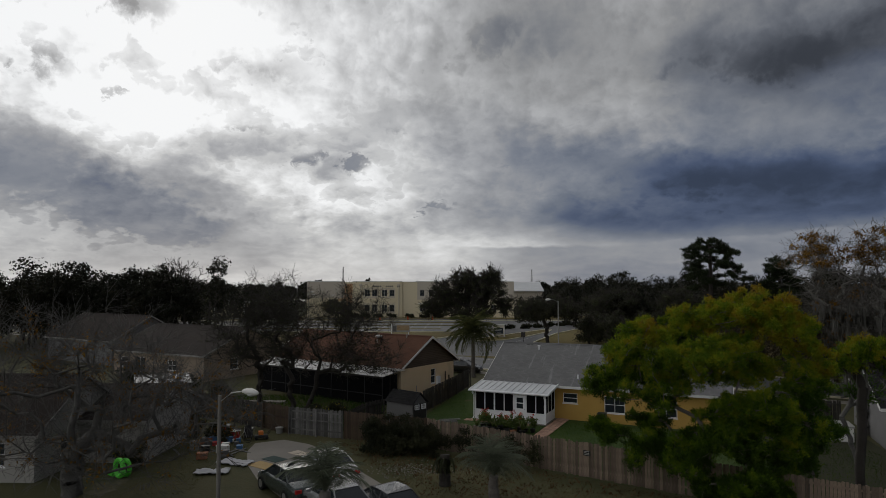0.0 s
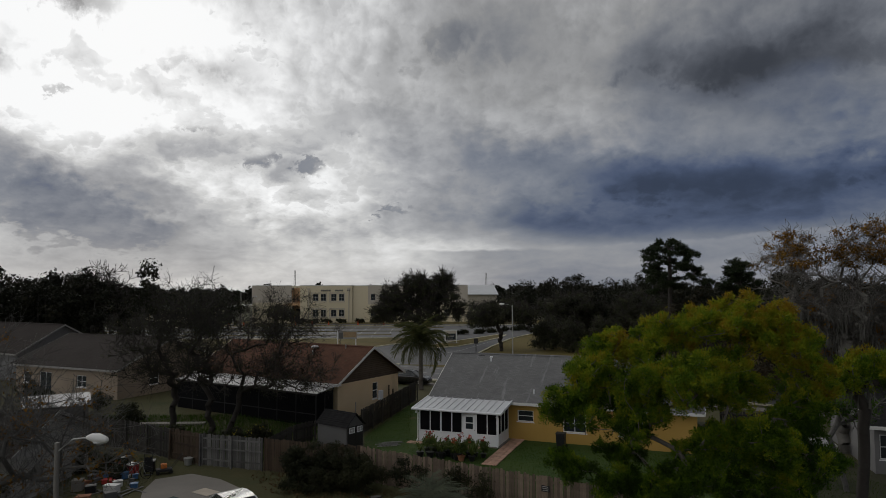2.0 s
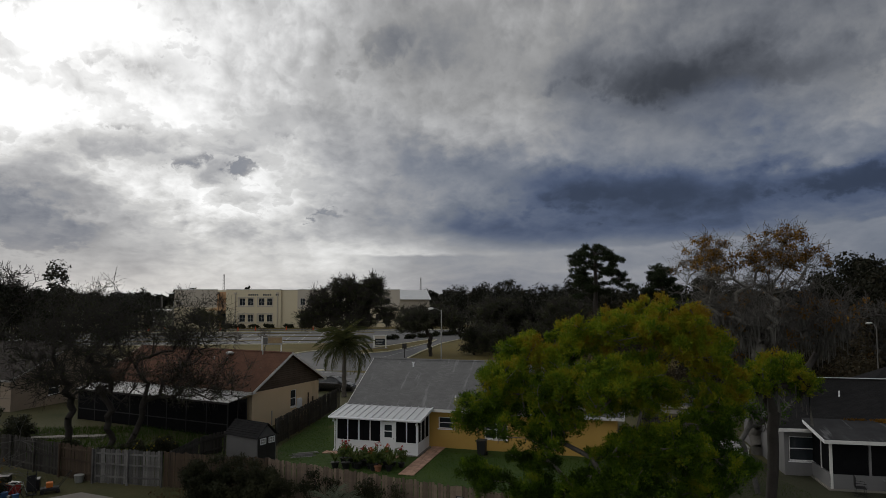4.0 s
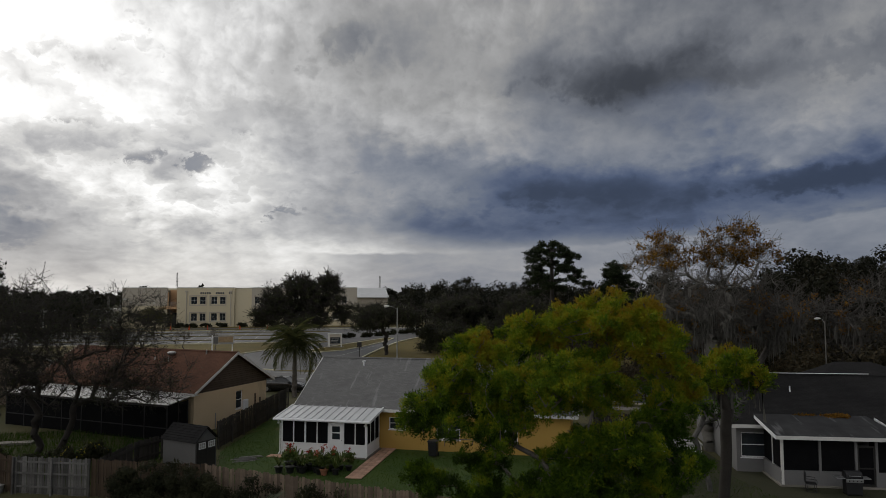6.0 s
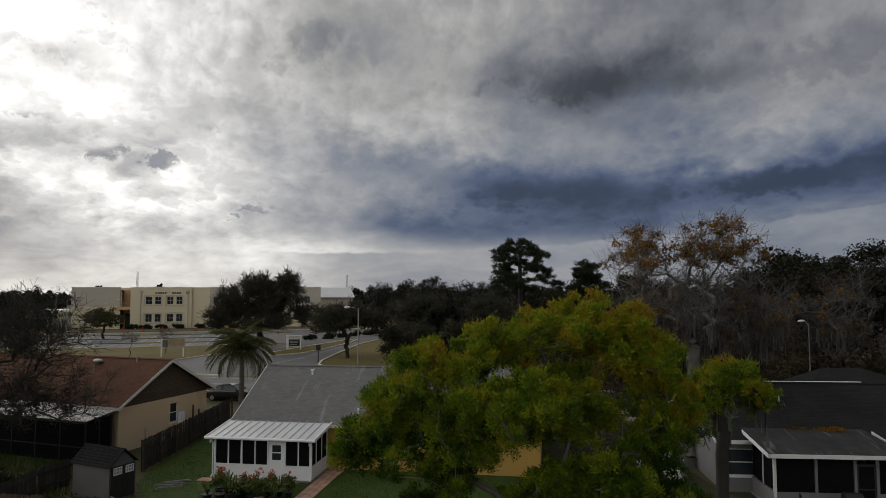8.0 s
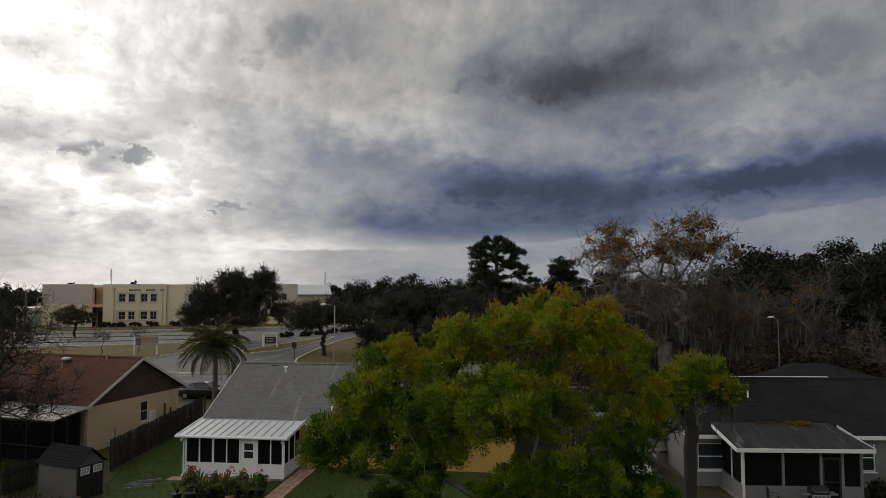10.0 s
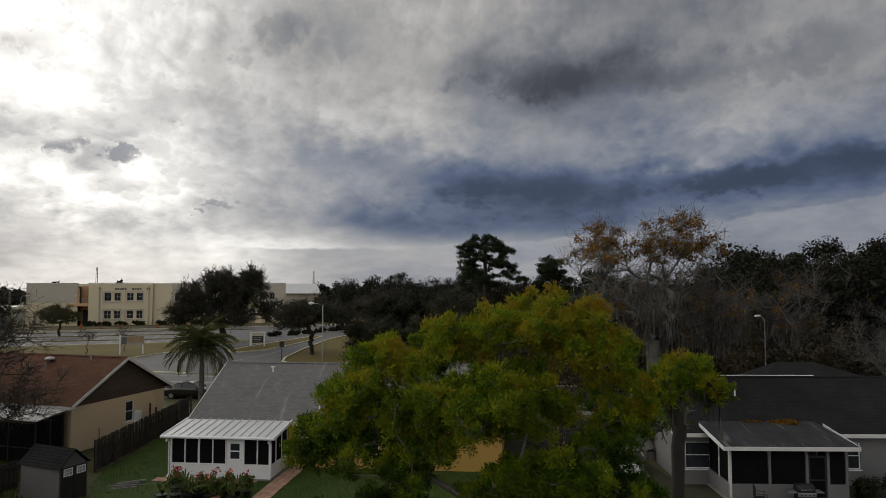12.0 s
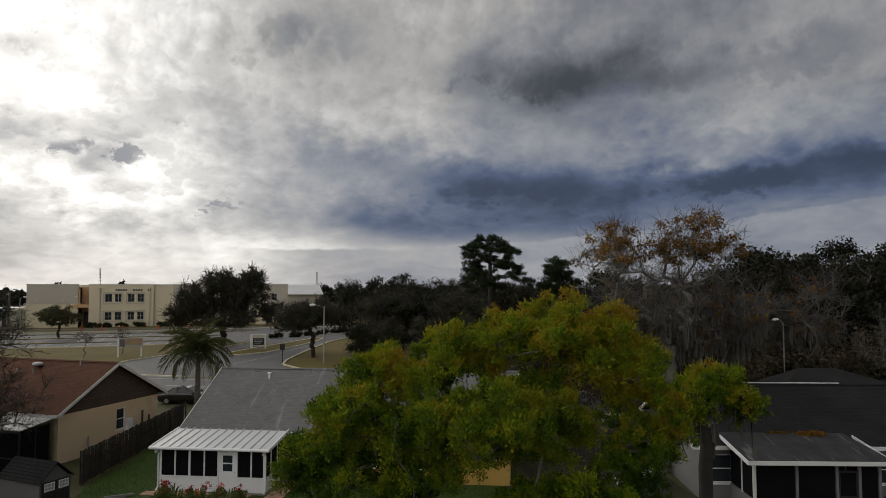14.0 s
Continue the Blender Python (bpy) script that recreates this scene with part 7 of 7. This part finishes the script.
def bicycle(x, y, rot, lean, mat):
    b = thing("bicycle", "old bicycle lying among the clutter", "bicycle", x, y, 0, rot, "bicycles in the clutter")
    for s in (-0.5, 0.5):
        ring = [(s + 0.33 * math.cos(a * math.tau / 20), 0, 0.34 + 0.33 * math.sin(a * math.tau / 20)) for a in range(21)]
        part("wheel", tube(bmesh.new(), ring, 0.018, 6), M_TYRE, b)
    part("frame", tube(bmesh.new(), [(-0.5, 0, 0.34), (-0.12, 0, 0.78), (0.38, 0, 0.80), (-0.05, 0, 0.32), (-0.12, 0, 0.78)], 0.018, 6), mat, b)
    part("fork", tube(bmesh.new(), [(0.5, 0, 0.34), (0.38, 0, 0.80), (0.36, 0, 0.95)], 0.016, 6), mat, b)
    part("handlebar", tube(bmesh.new(), [(0.3, -0.28, 0.97), (0.36, 0, 0.95), (0.3, 0.28, 0.97)], 0.014, 6), M_BLACK, b)
    part("saddle", bevelled(boxes((-0.26, 0.02, -0.07, 0.07, 0.84, 0.89)), 0.02), M_BLACK, b)
    b.matrix_world = pose(x, y, 0.02, lean, 0, rot)


bicycle(-14.9, 42.4, 20, -14, M_REDPLASTIC)
bicycle(-13.4, 42.2, -15, 12, M_STEEL)


def crate(name, label, category, x, y, rot, w, d, h, mat, lid=None, z=0.02):
    t = thing(name, label, category, x, y, z, rot)
    part("body", bevelled(boxes((-w / 2, w / 2, -d / 2, d / 2, 0, h)), 0.03), mat, t)
    part("lid", bevelled(boxes((-w / 2 - 0.02, w / 2 + 0.02, -d / 2 - 0.02, d / 2 + 0.02, h + 0.002, h + 0.06)), 0.02), lid or mat, t)
    return t


crate("trash_bin", "black trash bin heaped with rubbish", "bin", -15.0, 43.9, 10, 0.7, 0.6, 0.7, M_BLACK)
crate("toy_box", "red toy box with a pale lid", "box", -14.2, 43.2, -25, 0.6, 0.5, 0.5, M_REDPLASTIC, M_FASCIA)
crate("plastic_crate", "black plastic crate by the garage", "box", -13.4, 43.7, 15, 0.55, 0.45, 0.55, M_BLACK, M_STEEL)
crate("plastic_crate", "blue plastic crate in the clutter", "box", -15.3, 42.0, 30, 0.7, 0.45, 0.35, M_BLUEPLASTIC)
crate("cooler", "pale cooler among the clutter", "box", -13.6, 39.6, -10, 0.7, 0.4, 0.4, M_FASCIA)
crate("plastic_crate", "dull green plastic crate", "box", -13.2, 38.6, 40, 0.55, 0.4, 0.35, M_SHED)
crate("carton", "orange-brown carton among the clutter", "box", -14.3, 38.2, 12, 0.6, 0.45, 0.3, M_CLAY)
crate("carton", "pale carton beside the garage", "box", -15.6, 40.2, 12, 0.5, 0.5, 0.5, M_CONCRETE)
rj = random.Random(66)
JUNK = [("plastic_tub", "dusty blue plastic tub in the clutter", M_BLUEPLASTIC), ("carton", "sagging brown carton in the clutter", M_CLAY), ("plastic_tub", "faded red plastic tub in the clutter", M_REDPLASTIC),
        ("carton", "weathered grey carton in the clutter", M_SHED), ("plastic_tub", "black plastic tub in the clutter", M_BLACK), ("paint_can", "pale paint can in the clutter", M_FASCIA)]
for i in range(22):
    kind, words, m = JUNK[i % 6]
    x, y = -14.4 + rj.gauss(0, 0.9), 41.6 + rj.gauss(0, 1.2)
    w = rj.uniform(0.18, 0.5)
    crate(kind, words, "box", x, y, rj.uniform(0, 90), w, w * rj.uniform(0.6, 1.0), w * rj.uniform(0.4, 0.9), m)
for i in range(9):
    x, y = -14.0 + rj.gauss(0, 1.0), 40.6 + rj.gauss(0, 1.4)
    ob = tagged(part("plank", bevelled(boxes((-0.8, 0.8, -0.06, 0.06, 0, 0.03)), 0.006, 1), M_FENCE_PALE), "loose grey plank lying in the clutter", "plank", "planks in the clutter")
    ob.matrix_world = pose(x, y, 0.03, 0, rj.uniform(-4, 0), rj.uniform(0, 180))
truck = thing("hand_truck", "black hand truck standing by the mower", "trolley", -13.2, 43.0, 0.0, 20)
for sx in (-0.2, 0.2):
    part("upright", tube(bmesh.new(), [(sx, 0, 0.1), (sx, 0.12, 1.15)], 0.02, 6), M_BLACK, truck)
    part("wheel", tube(bmesh.new(), [(sx - 0.03, 0.08, 0.13), (sx + 0.03, 0.08, 0.13)], 0.13, 12), M_TYRE, truck)
part("toe_plate", boxes((-0.22, 0.22, -0.25, 0.02, 0.01, 0.03)), M_BLACK, truck)
part("back_panel", boxes((-0.18, 0.18, 0.03, 0.05, 0.25, 0.95)), M_BLACK, truck)
mower = thing("lawn_mower", "small orange and black lawn mower", "mower", -12.4, 43.2, 0.03, 25)
part("deck", bevelled(boxes((-0.42, 0.42, -0.26, 0.26, 0.10, 0.26)), 0.05), M_BLACK, mower)
part("engine", bevelled(boxes((-0.18, 0.14, -0.15, 0.15, 0.262, 0.52)), 0.05), M_ORANGEPLASTIC, mower)
part("handle", tube(bmesh.new(), [(0.35, -0.2, 0.2), (0.95, -0.2, 0.95), (0.95, 0.2, 0.95), (0.35, 0.2, 0.2)], 0.015, 6), M_BLACK, mower)
for dx in (-0.34, 0.34):
    for dy in (-0.29, 0.29):
        part("wheel", tube(bmesh.new(), [(dx, dy - 0.03, 0.1), (dx, dy + 0.03, 0.1)], 0.1, 12), M_TYRE, mower)
pail = thing("bucket", "grey bucket by the old fence", "bucket", -11.7, 45.0, 0.0, 0)
part("body", tube(bmesh.new(), [(0, 0, 0), (0, 0, 0.4)], [0.2, 0.27], 14), M_STEEL, pail)
for label, x, y, rot, w, d in (("crumpled pale tarp on the driveway edge", -12.0, 37.3, -20, 2.0, 1.0), ("crumpled dull tarp on the ground", -12.6, 35.4, 10, 1.8, 0.9)):
    bm = bmesh.new()
    bmesh.ops.create_grid(bm, x_segments=18, y_segments=12, size=0.5)
    for vert in bm.verts:
        vert.co.x, vert.co.y = vert.co.x * w, vert.co.y * d
        vert.co.z = 0.10 + 0.16 * abs(noise.noise(Vector((vert.co.x * 2.2 + x, vert.co.y * 2.2, 0.3)))) + 0.05 * noise.noise(Vector((vert.co.x * 7, vert.co.y * 7, x)))
    bmesh.ops.solidify(bm, geom=bm.faces[:], thickness=0.03)
    ob = tagged(part("tarp", bm, M_TARP, None, "", True), label, "tarp")
    ob.matrix_world = pose(x, y, -0.02, 0, 0, rot)
toy = thing("play_tunnel", "bright green plastic play tunnel on the grass", "toy", -17.2, 34.4, 0.0, -35)
ring = [(0.0 + 0.42 * math.cos(a * math.tau / 24), 0, 0.50 + 0.42 * math.sin(a * math.tau / 24)) for a in range(25)]
part("ring", tube(bmesh.new(), ring, 0.13, 8), M_GREENPLASTIC, toy, "", True)
part("ring", tube(bmesh.new(), [(p[0] * 0.92, 0.35, p[2] * 0.92) for p in ring], 0.12, 8), M_GREENPLASTIC, toy, "", True)
bm = bmesh.new()
prism(bm, [(-0.95, -0.18, 0.02), (-0.35, -0.18, 0.02), (-0.38, -0.18, 0.42), (-0.62, -0.18, 0.2), (-0.95, -0.18, 0.12)], (0, 0.5, 0))
part("step", bevelled(bm, 0.03), M_GREENPLASTIC, toy)

# low metal-roofed shed behind the garage
ms = thing("metal_shed", "low shed with a pale rusty metal roof", "shed", -24.4, 50.2, 0, 28)
part("wall", boxes((0, 3.8, 0, 3.0, 0, 2.3)), M_SHED, ms)
for i in range(7):
    bm = bmesh.new()
    prism(bm, [(-0.2 + i * 0.6, -0.25, 2.35), (0.38 + i * 0.6, -0.25, 2.35), (0.38 + i * 0.6, 3.25, 2.7), (-0.2 + i * 0.6, 3.25, 2.7)], (0, 0, 0.05))
    part("roof_panel", bm, M_TIN_OLD, ms)
# yard wall and slab behind the old fence
tagged(part("yard_slab", boxes((-19.5, -14.5, 56.0, 56.7, -0.1, 0.16)), M_CONCRETE), "low pale concrete edging in the yard", "edging", kind="structure")
